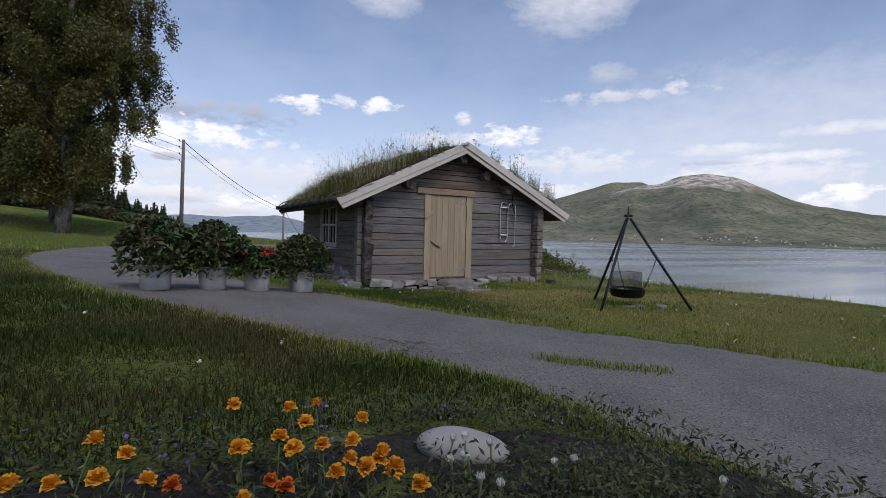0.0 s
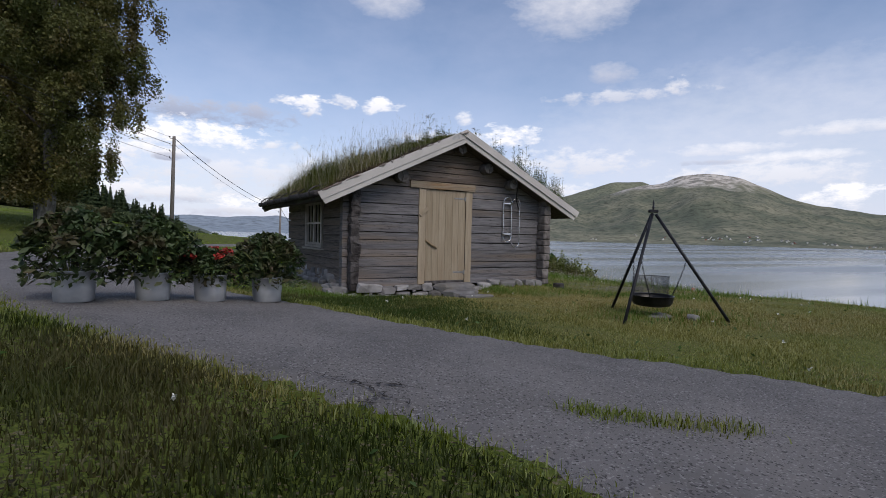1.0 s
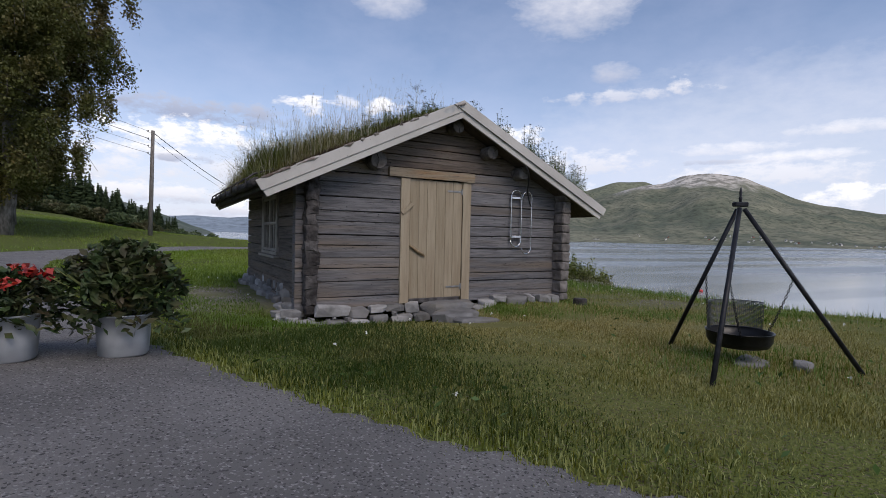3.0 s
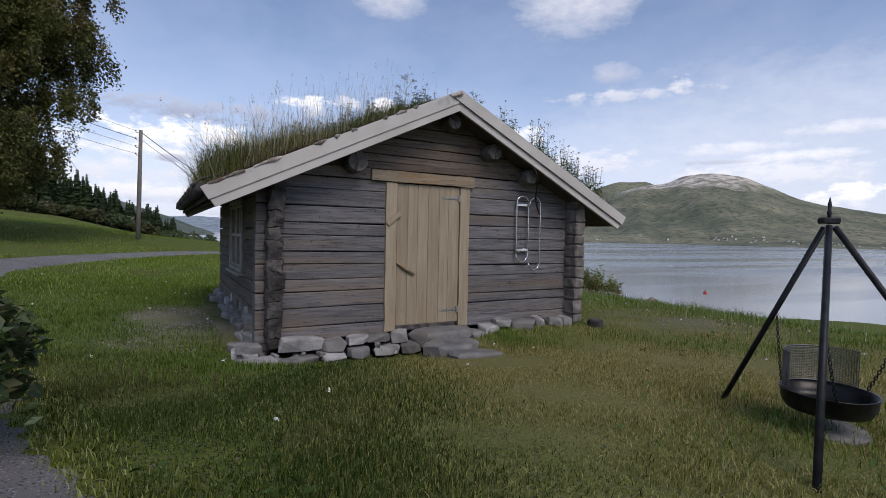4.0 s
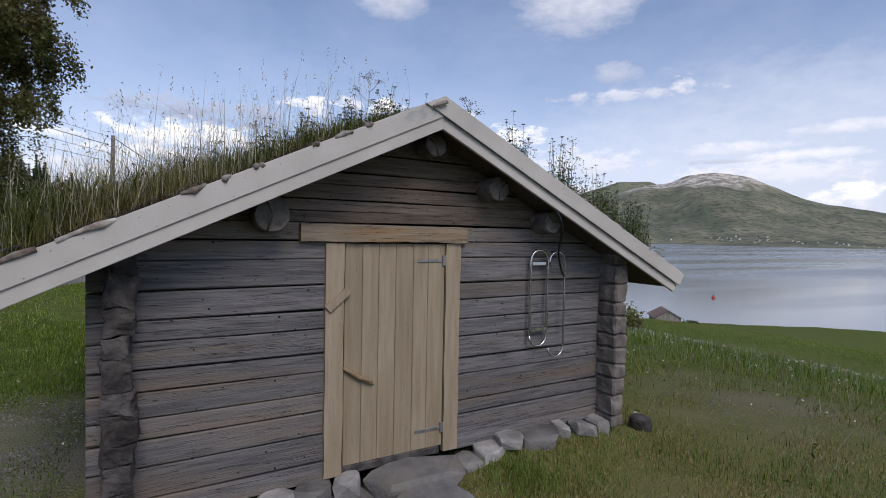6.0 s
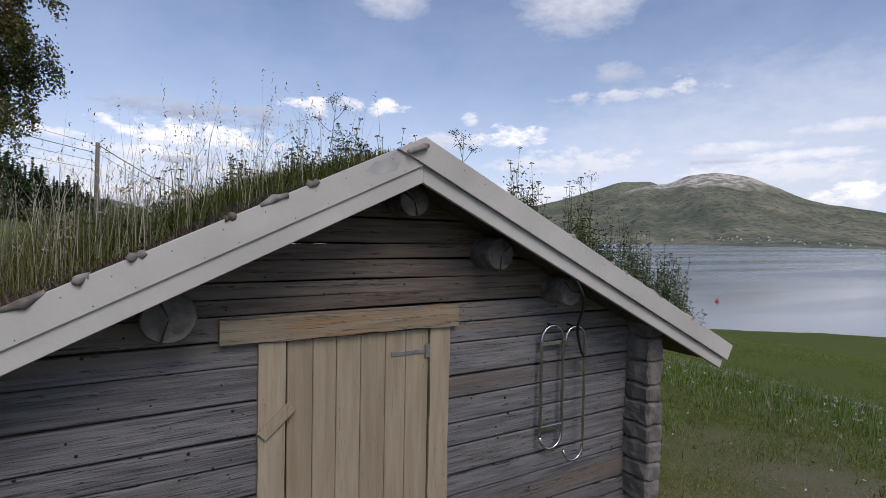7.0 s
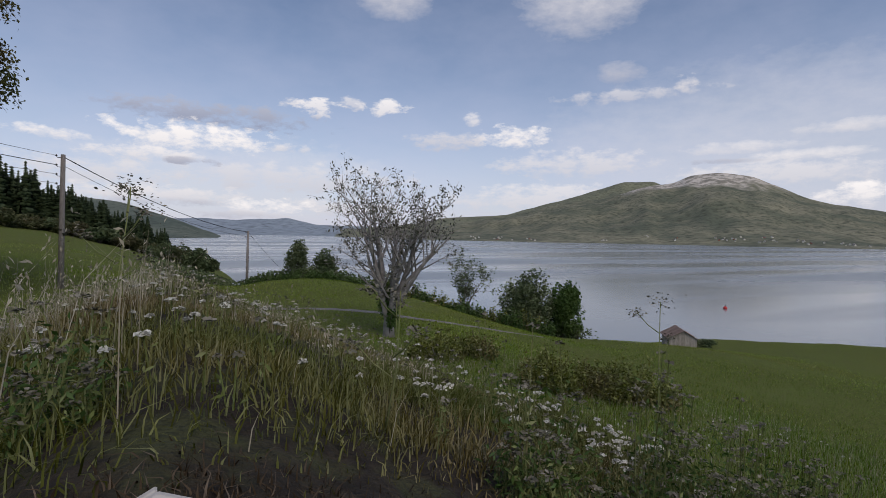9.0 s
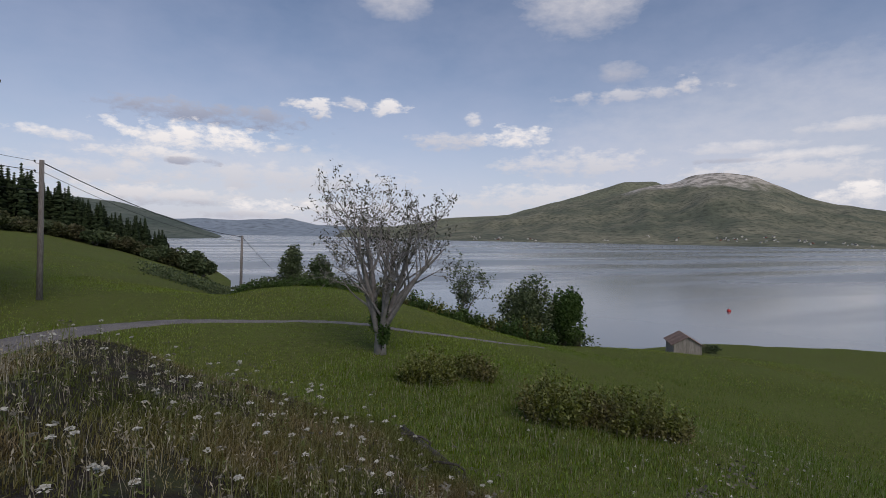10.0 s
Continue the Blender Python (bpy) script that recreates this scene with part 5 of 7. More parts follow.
def branch_tree(rand, base, height, spread, levels, trunk_r, start, n_main, up=0.7, wig=0.25, kids=5, tw=0.012):
    """Limbs and twigs as tubes; returns tubes and the twig tips."""
    tubes, tips, limbs = [], [], []

    def grow(p, d, ln, r, lvl):
        pts, rad = [p], [r]
        q, dd = p, d
        m = 5 if lvl < 2 else 3
        for k in range(m):
            dd = (dd + Vector(rand.normal(0, wig, 3)) * 0.5 + Vector((0, 0, 0.10 * up))).normalized()
            q = q + dd * ln / m
            pts.append(q)
            rad.append(r * (1 - 0.75 * (k + 1) / m))
        tubes.append(tube_data(pts, rad, 6 if lvl < 1 else (5 if lvl < 2 else 3), False))
        if lvl >= levels:
            tips.extend(pts[1:])
            return
        for c in range(kids):
            s = rand.uniform(0.3, 1.0)
            j = min(int(s * m), m - 1)
            at = pts[j].lerp(pts[j + 1], s * m - j)
            side = Vector(rand.normal(0, 1, 3))
            side = (side - dd * side.dot(dd)).normalized()
            nd = (dd * 0.65 + side * rand.uniform(0.5, 0.95) + Vector((0, 0, 0.15 * up))).normalized()
            grow(at, nd, ln * rand.uniform(0.42, 0.62), max(rad[j] * 0.5, tw), lvl + 1)
        tips.append(pts[-1])

    for k in range(n_main):
        a = 2 * math.pi * (k + rand.uniform(-0.3, 0.3)) / n_main
        out = rand.uniform(0.25, 1.0) * spread / height
        d = Vector((math.cos(a) * out, math.sin(a) * out, 1)).normalized()
        tubes.clear()
        grow(base + Vector((0, 0, start * rand.uniform(0.6, 1.1))), d, (height - start) * rand.uniform(0.72, 1.0) * (1 - 0.22 * min(out, 1.0)), trunk_r * rand.uniform(0.45, 0.7), 0)
        limbs.append(list(tubes))
    return limbs, tips


def bush(name, at, rx, ry, rz, n, size, leaf, label, seed, category="bush", group="", lumps=7, twig="dark_twig"):
    """A leafy bush: short stems and lumps of leaves with gaps."""
    rand = np.random.default_rng(seed)
    g = at[2]
    ob = thing(name, at, label, category, group)
    cs = []
    for k in range(lumps):
        a = rand.uniform(0, 2 * math.pi)
        r = math.sqrt(rand.uniform(0, 1)) * 0.62
        cs.append((r * math.cos(a) * rx, r * math.sin(a) * ry, rz * (0.3 + 1.25 * (1 - 1.3 * r * r) * rand.uniform(0.25, 1.0)), rand.uniform(0.3, 0.5)))
    pts = []
    for k in range(n):
        c = cs[k % lumps]
        d = rand.normal(size=3)
        d /= np.linalg.norm(d)
        rad = rand.uniform(0.35, 1.0) ** 0.45 * (1 + 0.25 * math.sin(d[0] * 5 + c[0] * 3) * math.sin(d[1] * 6 + 1))
        pts.append((at[0] + c[0] + d[0] * rad * c[3] * rx, at[1] + c[1] + d[1] * rad * c[3] * ry, max(g + 0.03, g + c[2] + d[2] * rad * c[3] * rz * 1.15)))
    v, f = leaf_quads(np.array(pts), size, rand)
    part("foliage", fast_mesh("foliage", v, f, [M[leaf]]), ob)
    tb = []
    for c in cs:
        tb.append(tube_data([(at[0] + c[0] * 0.15, at[1] + c[1] * 0.15, g - 0.05), (at[0] + c[0] * 0.6, at[1] + c[1] * 0.6, g + c[2] * 0.55), (at[0] + c[0], at[1] + c[1], g + c[2])], [0.02 * rz + 0.01, 0.014 * rz + 0.008, 0.004], 5, False))
    for q in tb:
        part("stem", mesh_of("stem", *q, [M[twig]], True), ob)
    return ob


# ---- planters ----
def planter(at, seed, spread, high, red, n, leafsize, label):
    rand = np.random.default_rng(seed)
    ob = thing("planter", at, label, "planter", "planters along the road")
    m, prof = 36, [(0.138, 0.0), (0.146, 0.012), (0.154, 0.13), (0.161, 0.262), (0.168, 0.266), (0.168, 0.276), (0.158, 0.276), (0.150, 0.24)]
    # slightly squared tub
    def rr(a):
        return 1 / (abs(math.cos(a)) ** 4 + abs(math.sin(a)) ** 4) ** 0.125
    vs = [(at[0] + r * rr(2 * math.pi * k / m) * math.cos(2 * math.pi * k / m), at[1] + r * rr(2 * math.pi * k / m) * math.sin(2 * math.pi * k / m), at[2] + z) for r, z in prof for k in range(m)]
    fs = [(j * m + k, j * m + (k + 1) % m, (j + 1) * m + (k + 1) % m, (j + 1) * m + k) for j in range(len(prof) - 1) for k in range(m)]
    fs.append(tuple(range(m - 1, -1, -1)))
    part("tub", mesh_of("tub", vs, fs, [M["zinc"]], True), ob, "grey galvanised metal tub")
    part("soil", mesh_of("soil", [(at[0] + 0.152 * math.cos(a), at[1] + 0.152 * math.sin(a), at[2] + 0.245) for a in np.linspace(0, 2 * math.pi, 25)[:-1]], [tuple(range(24))], [M["bed"]]), ob)
    stems, tips = [], []
    for k in range(16):
        a, r = rand.uniform(0, 2 * math.pi), math.sqrt(rand.uniform(0.02, 1))
        tip = Vector((at[0] + math.cos(a) * r * spread, at[1] + math.sin(a) * r * spread, at[2] + 0.27 + high * (1.02 - 0.55 * r * r)))
        b = Vector((at[0] + math.cos(a) * r * 0.12, at[1] + math.sin(a) * r * 0.12, at[2] + 0.24))
        stems.append(tube_data([b, b.lerp(tip, 0.5) + Vector((0, 0, 0.05)), tip], [0.008, 0.006, 0.003], 5, False))
    for q in stems:
        part("stem", mesh_of("stem", *q, [M["stem"]], True), ob)
    a = rand.uniform(0, 2 * math.pi, n)
    r = np.sqrt(rand.uniform(0, 1, n))
    zz = rand.uniform(0, 1, n)
    # a rounded heap of leaves that hangs over the rim
    top = high * (1.05 - 0.6 * r ** 2.2)
    low = -0.02 - 0.10 * r ** 2
    shell = rand.uniform(0.45, 1, n) ** 0.5
    c = np.c_[at[0] + np.cos(a) * r * spread * (0.8 + 0.2 * np.sin(a * 5 + seed)), at[1] + np.sin(a) * r * spread * (0.8 + 0.2 * np.sin(a * 4 + seed)), at[2] + 0.27 + low + (top - low) * np.where(rand.uniform(size=n) < 0.6, shell, zz)]
    v, f = leaf_quads(c, leafsize, rand, up=0.5, aspect=0.45, droop=0.9)
    part("foliage", fast_mesh("foliage", v, f, [M["dahlia"]]), ob, "dense dark green leaves hanging over the rim")
    for k in range(red):
        a_, r_ = rand.uniform(0, 2 * math.pi), rand.uniform(0.2, 0.85)
        q = np.array([at[0] + math.cos(a_) * r_ * spread, at[1] + math.sin(a_) * r_ * spread, at[2] + 0.27 + high * (1.05 - 0.6 * r_ ** 2)])
        pts = q + rand.normal(0, 0.022, (26, 3)) * [1, 1, 0.7]
        v, f = leaf_quads(pts, 0.022, rand, 0.4, 0.8)
        part("red_bloom", fast_mesh("red_bloom", v, f, [M["red"]]), ob, "bright red flower head")
    return ob


for k, (px, py, sp, hi, red, n, ls, lab) in enumerate((
        (-5.62, -3.33, 0.47, 0.52, 0, 2100, 0.042, "zinc tub with a tall sprawling dark green plant on the road"),
        (-5.04, -3.04, 0.47, 0.54, 0, 2400, 0.042, "zinc tub overflowing with broad dark leaves"),
        (-4.53, -2.96, 0.35, 0.27, 8, 1500, 0.033, "zinc tub with low leaves and red flowers"),
        (-3.95, -2.83, 0.43, 0.48, 0, 2300, 0.041, "zinc tub with a rounded mound of dark green leaves"))):
    planter((px, py, gz(px, py) + 0.035), 20 + k, sp, hi, red, n, ls, lab)

# ---- poles and wires ----
def utility_pole(at, h, label, insul=3):
    ob = thing("utility_pole", at, label, "utility pole", "power line")
    top = (at[0] + 0.02 * h, at[1], at[2] + h)
    tube("post", [(at[0], at[1], at[2] - 0.3), (at[0] + 0.01 * h, at[1], at[2] + h * 0.5), top], [0.125, 0.11, 0.09], M["pole"], ob, "", 12)
    for j in range(insul):
        zz = at[2] + h - 0.15 - 0.42 * j
        arm = tube("bracket", [(top[0], at[1], zz), (top[0] - 0.2, at[1] - 0.05, zz), (top[0] - 0.24, at[1] - 0.05, zz + 0.06)], 0.013, M["iron"], ob)
        tube("insulator", [(top[0] - 0.24, at[1] - 0.05, zz + 0.05), (top[0] - 0.24, at[1] - 0.05, zz + 0.09), (top[0] - 0.24, at[1] - 0.05, zz + 0.14)], [0.03, 0.045, 0.02], M["cable"], arm)
    return Vector(top)


p0 = utility_pole((-17.5, 1.5, gz(-17.5, 1.5)), 7.6, "weathered wooden power pole beside the road bend", 4)
p1 = utility_pole((-5.75, 26.6, gz(-5.75, 26.6)), 6.95 - gz(-5.75, 26.6), "tall weathered wooden power pole in the meadow", 4)
p2 = utility_pole((3.6, 45.0, gz(3.6, 45.0)), 3.67 - gz(3.6, 45.0), "distant wooden power pole at the top of the shore bank", 2)
p3 = Vector((12.0, 62.0, -3.5))
wires = thing("power_line", (-5.7, 26.6, gz(-5.75, 26.6)), "thin dark power cables strung between the poles", "cable")


def wire(a, b, sag, r):
    pts = []
    for s in np.linspace(0, 1, 22):
        q = a.lerp(b, float(s))
        q.z -= sag * 4 * s * (1 - s)
        pts.append(q)
    tube("wire", pts, r, M["cable"], wires, "", 5)


for j in range(4):
    dz = Vector((-0.24, -0.05, -0.06 - 0.42 * j))
    wire(p0 + dz, p1 + dz, 0.5, 0.016 if j == 1 else 0.009)
wire(p1 + Vector((0.0, 0, -0.1)), p2 + Vector((0, 0, -0.1)), 0.55, 0.022)
wire(p1 + Vector((0.0, 0, -0.5)), p2 + Vector((0, 0, -0.45)), 0.6, 0.011)
wire(p2 + Vector((0, 0, -0.1)), p3, 0.5, 0.02)

# ---- trees ----
def birch(at, h, lean, spread, seed, n_leaf, low, label, limbs=22):
    rand = np.random.default_rng(seed)
    ob = thing("birch_tree", at, label, "tree", "birches by the road")
    base = Vector(at)
    pts = [base + Vector((lean[0] * s * h + 0.12 * math.sin(s * 9 + seed), lean[1] * s * h, h * s - (0.2 if s == 0 else 0))) for s in np.linspace(0, 1, 10)]
    tube("trunk", pts, [0.30 * (1 - 0.9 * s) * h / 13 + 0.012 for s in np.linspace(0, 1, 10)], M["birch_trunk"], ob, "pale birch trunk with dark bark at the foot", 12)
    cl = []
    for k in range(limbs * 3):
        s = low + (0.97 - low) * rand.uniform(0, 1) ** 1.25
        p = pts[0].lerp(pts[-1], float(s))
        a = rand.uniform(0, 2 * math.pi)
        reach = spread * (math.sin(math.pi * min(1, (s - low) / (1 - low) * 0.82 + 0.18)) ** 0.7) * rand.uniform(0.55, 1.12)
        d = Vector((math.cos(a), math.sin(a), 0))
        q1 = p + d * reach * 0.45 + Vector((0, 0, reach * 0.42))
        q2 = p + d * reach * 0.85 + Vector((0, 0, reach * 0.42))
        q3 = p + d * reach * 1.0 + Vector((0, 0, reach * 0.18))
        part("limb", mesh_of("limb", *tube_data([p, q1, q2, q3], [0.045, 0.03, 0.015, 0.005], 5, False), [M["dark_twig"]], True), ob)
        for t_ in np.linspace(0.3, 1.0, 6):
            c = p.lerp(q1, t_ / 0.5) if t_ < 0.5 else q1.lerp(q2, (t_ - 0.5) / 0.5)
            cl.append((c.x, c.y, c.z, rand.uniform(0.35, 0.75)))
    cl = np.array(cl)
    pick = rand.integers(0, len(cl), n_leaf)
    c = cl[pick]
    # leaves hang in strands below the limbs
    strand = np.floor(rand.uniform(0, 7, n_leaf)) + pick * 7
    jx, jy = np.sin(strand * 12.9898) * 0.62, np.sin(strand * 78.233) * 0.62
    drop = rand.uniform(-0.35, 1.45, n_leaf) * (0.7 + 0.6 * np.abs(np.sin(strand * 3.7)))
    p = np.c_[c[:, 0] + jx * c[:, 3] + rand.normal(0, 0.13, n_leaf), c[:, 1] + jy * c[:, 3] + rand.normal(0, 0.13, n_leaf), c[:, 2] - drop * 0.66 + rand.normal(0, 0.12, n_leaf)]
    v, f = leaf_quads(p, 0.068, rand, up=0.1, aspect=0.62, droop=1.2)
    part("foliage", fast_mesh("foliage", v, f, [M["birch_leaf"]]), ob, "drooping olive-green birch leaves")


for (bx, by, h, ln, sp, sd, nl, lw) in ((-11.0, 21.6, 15.5, (0.03, 0.0), 4.9, 31, 165000, 0.13), (-14.6, 23.5, 17.0, (0.0, 0.0), 4.6, 32, 96000, 0.12), (-12.4, 27.0, 16.0, (0.02, 0.0), 5.0, 33, 70000, 0.13), (-18.5, 22.0, 16.0, (0.0, 0.0), 4.5, 34, 30000, 0.15)):
    birch((bx, by, gz(bx, by) - 0.05), h, ln, sp, sd, nl, lw, "tall drooping birch with dense olive-green leaves")

rand = np.random.default_rng(50)
rx, ry = 6.05, 15.4
rowan = thing("rowan_tree", (rx, ry, gz(rx, ry)), "sparse many-stemmed rowan with bare grey branches", "tree")
tb, tips = branch_tree(rand, Vector((rx, ry, gz(rx, ry) - 0.1)), 5.15, 2.9, 3, 0.22, 0.85, 13, 0.75, 0.20, 4, 0.007)
part("trunk", mesh_of("trunk", *tube_data([(rx, ry, gz(rx, ry) - 0.3), (rx, ry, gz(rx, ry) + 0.5), (rx + 0.03, ry, gz(rx, ry) + 1.0)], [0.24, 0.19, 0.17], 12), [M["twig"]], True), rowan)
for lb in tb:
    part("limb", mesh_of("limb", *joined(lb), [M["twig"]], True), rowan, "bare grey limb with many twigs")
tp = np.array([t[:] for t in tips])
tp = tp[rand.uniform(size=len(tp)) < 0.9]
tp = np.repeat(tp[rand.uniform(size=len(tp)) < 0.7], 2, 0)
v, f = leaf_quads(tp + rand.normal(0, 0.06, tp.shape), 0.062, rand, 0.1, 0.4, 0.8)
part("foliage", fast_mesh("foliage", v, f, [M["rowan_leaf"]]), rowan, "thin wilted dark leaves at the twig ends")
bush("bush", (rx - 0.02, ry - 0.1, gz(rx, ry)), 0.46, 0.46, 1.05, 2600, 0.05, "leaf", "dense dark shoots round the foot of the rowan", 51)

for (bx, by, a, b, c, n, lab, sd, sz, leaf) in (
        (23.4, 30.9, 2.2, 2.2, 3.0, 9000, "large rounded grey-green willow bush above the shore", 61, 0.12, "leaf_grey"),
        (26.6, 30.6, 2.1, 2.1, 2.85, 9000, "large rounded dark green willow bush above the shore", 62, 0.12, "leaf"),
        (28.2, 30.4, 0.9, 0.9, 0.9, 900, "small sapling beside the willows", 63, 0.10, "leaf_grey"),
        (6.9, 38.5, 1.25, 1.1, 1.75, 2800, "dark green bush on the edge of the bank", 64, 0.11, "leaf_grey"),
        (8.9, 38.2, 1.3, 1.1, 1.55, 2600, "dark green bush on the edge of the bank", 65, 0.11, "leaf_grey"),
        (47.5, 32.5, 1.6, 1.2, 0.5, 900, "scrub beside the grey shed", 72, 0.1, "leaf_grey")):
    bush("bush", (bx, by, gz(bx, by)), a, b, c, n, sz, leaf, lab, sd, group="meadow bushes", lumps=18)


def shoots(at, rx, ry, h, n, per, size, leaf, label, seed):
    """A loose low shrub: many slender upright shoots, each with leaves along it."""
    rand = np.random.default_rng(seed)
    ob = thing("shrub", at, label, "bush", "meadow shrubs")
    a, r = rand.uniform(0, 2 * math.pi, n), np.sqrt(rand.uniform(0, 1, n))
    x, y = at[0] + np.cos(a) * r * rx, at[1] + np.sin(a) * r * ry
    z = ground_z(x, y) - 0.03
    hh = h * rand.uniform(0.55, 1.15, n) * (1.0 - 0.45 * r * r) * (1 + 0.22 * np.sin(x * 5.1 + seed) * np.sin(y * 4.3))
    tip = np.c_[x + np.cos(a) * r * 0.25 * hh + rand.normal(0, 0.07, n), y + np.sin(a) * r * 0.25 * hh + rand.normal(0, 0.07, n), z + hh]
    foot = np.c_[x, y, z]
    tb = [tube_data([foot[k], (foot[k] + tip[k]) / 2 + rand.normal(0, 0.02, 3), tip[k]], [0.006, 0.004, 0.002], 3, False) for k in range(n)]
    st = part("shoot_tuft", mesh_of("shoot_tuft", *joined(tb), [M["dark_twig"]], True), ob)
    st["kind"] = "stuff"
    s_ = rand.uniform(0.12, 1.0, (n, per, 1)) ** 0.8
    c = foot[:, None] + (tip - foot)[:, None] * s_ + rand.normal(0, 0.05, (n, per, 3))
    v, f = leaf_quads(c.reshape(-1, 3), size, rand, 0.3, 0.5)
    part("foliage", fast_mesh("foliage", v, f, [M[leaf]]), ob)


for (bx, by, a, b, c, n, sd, leaf, lab) in (
        (8.1, 8.7, 0.85, 0.7, 0.95, 120, 66, "shrub", "low olive-green leafy shrub in the meadow"),
        (9.35, 8.05, 0.8, 0.7, 0.95, 120, 67, "shrub", "low olive-green leafy shrub in the meadow"),
        (10.4, 7.8, 0.75, 0.65, 0.85, 110, 68, "shrub", "low olive-green leafy shrub in the meadow"),
        (6.4, 12.2, 0.8, 0.7, 0.85, 90, 69, "shrub", "low dark olive shrub behind the cabin"),
        (8.1, 12.4, 0.6, 0.6, 0.75, 80, 70, "shrub", "low dark olive shrub behind the cabin")):
    shoots((bx, by, gz(bx, by)), a, b, c * 1.12, n, 40, 0.046, leaf, lab, sd)
rand = np.random.default_rng(53)
for k in range(17):                               # scrub along the edge of the bank
    w = k / 16
    bx, by = 12.5 + 9.5 * w + rand.normal(0, 0.3), 34.5 - 5.6 * w + rand.normal(0, 0.7)
    shoots((bx, by, gz(bx, by)), rand.uniform(0.7, 1.2), 0.9, rand.uniform(1.0, 1.8), 60, 16, 0.10, "leaf" if k % 3 else "shrub", "dark green scrub on the edge of the bank", 300 + k)
for k in range(9):
    bx, by = 3.0 + 0.8 * k + rand.normal(0, 0.2), 33.5 - 0.25 * k
    shoots((bx, by, gz(bx, by)), rand.uniform(0.5, 0.9), 0.7, rand.uniform(0.4, 0.75), 40, 14, 0.07, "leaf", "low dark scrub on the edge of the bank", 330 + k)
rand = np.random.default_rng(52)
sx_, sy_ = 18.4, 32.2
sap = thing("willow_sapling", (sx_, sy_, gz(sx_, sy_)), "slender young willow on the bank", "tree")
tb, tips = branch_tree(rand, Vector((sx_, sy_, gz(sx_, sy_) - 0.1)), 3.9, 1.2, 2, 0.10, 0.3, 4, 0.8, 0.3, 5)
for lb in tb:
    part("limb", mesh_of("limb", *joined(lb), [M["dark_twig"]], True), sap)
tp = np.repeat(np.array([t[:] for t in tips]), 6, 0)
v, f = leaf_quads(tp + rand.normal(0, 0.15, tp.shape), 0.09, rand)
part("foliage", fast_mesh("foliage", v, f, [M["leaf_grey"]]), sap)


def scrub(name, label, pts, size, leaf, seed, hgt):
    """A strip of undergrowth that nobody could count."""
    rand = np.random.default_rng(seed)
    c = np.array(pts)
    c[:, 2] += rand.uniform(0, 1, len(c)) ** 1.5 * hgt
    v, f = leaf_quads(c, size, rand, 0.2)
    tagged(new(name, fast_mesh(name, v, f, [M[leaf]])), label, "undergrowth", kind="stuff")


rand = np.random.default_rng(53)
line = np.array(spline([(-4, 56), (2, 46), (6, 39.5), (10, 37.5), (14, 35), (19, 32.5), (24, 31), (29, 31.5)], 30))
pts = []
for k in range(15000):
    q = line[rand.integers(0, len(line))] + rand.normal(0, 0.8, 2)
    pts.append((q[0], q[1], gz(q[0], q[1])))
scrub("bank_undergrowth", "tangled green undergrowth along the top of the shore bank", pts, 0.12, "leaf_grey", 54, 1.1)


# spruce wood on the hill
def spruce(seed):
    rand = np.random.default_rng(seed)
    ob = thing("spruce_tree", (0, 0, 0), "tall dark green spruce at the edge of the wood", "tree", "spruce wood")
    tube("trunk", [(0, 0, -0.5), (0, 0, 9.2)], [0.16, 0.02], M["dark_twig"], ob, "", 6)
    vs, fs = [], []
    for t_ in range(24):
        z = 0.8 + 8.5 * t_ / 24
        r = 2.0 * (1 - t_ / 24.5) ** 0.85 * rand.uniform(0.6, 1.25)
        m = 13 if t_ < 16 else 9
        for k in range(m):
            a = 2 * math.pi * (k + rand.uniform(-0.4, 0.4)) / m
            rr = r * rand.uniform(0.45, 1.3)
            c, s = math.cos(a), math.sin(a)
            w = 0.2 + 0.16 * rr
            o = len(vs)
            vs += [(0.05 * c, 0.05 * s, z + 0.25), (c * rr * 0.6 - s * w, s * rr * 0.6 + c * w, z - 0.1 * rr), (c * rr, s * rr, z - 0.32 * rr), (c * rr * 0.6 + s * w, s * rr * 0.6 - c * w, z - 0.1 * rr), (c * rr * 0.55, s * rr * 0.55, z - 0.45 * rr)]
            fs += [(o, o + 1, o + 2), (o, o + 2, o + 3), (o + 1, o + 4, o + 2), (o + 4, o + 3, o + 2)]
    part("crown", fast_mesh("crown", vs, fs, [M["spruce"]]), ob)
    return ob


protos = [spruce(s) for s in (81, 82, 83)]
rand = np.random.default_rng(84)
CREST = ([-26, -20.5, -15.6, -13.3, -10.2, -7.4, -5, -2.5], [21, 19.0, 16.2, 13.6, 10.5, 8.2, 5.8, 3.4])   # azimuth, height of the wood's top
for k in range(295):
    a = -27 + 24 * rand.uniform(0, 1) ** 0.85
    d = 118 + 20 * rand.uniform(0, 1)
    wx, wy = math.sin(radians(a)) * d, math.cos(radians(a)) * d
    sc = (float(np.interp(a, *CREST)) - gz(wx, wy)) * (0.50 + 0.66 * rand.uniform() ** 0.8 + 0.10 * math.sin(a * 2.1)) / 9.3
    m = pose(wx, wy, gz(wx, wy) - 0.1, 0, 0, rand.uniform(0, 360))
    if k < 3:
        o = protos[k]
        o.matrix_basis = m
    else:
        o = copy_thing(protos[k % 3], m)
    wide = sc * rand.uniform(0.75, 1.25)
    o.scale = (wide, wide, sc)
rand = np.random.default_rng(85)
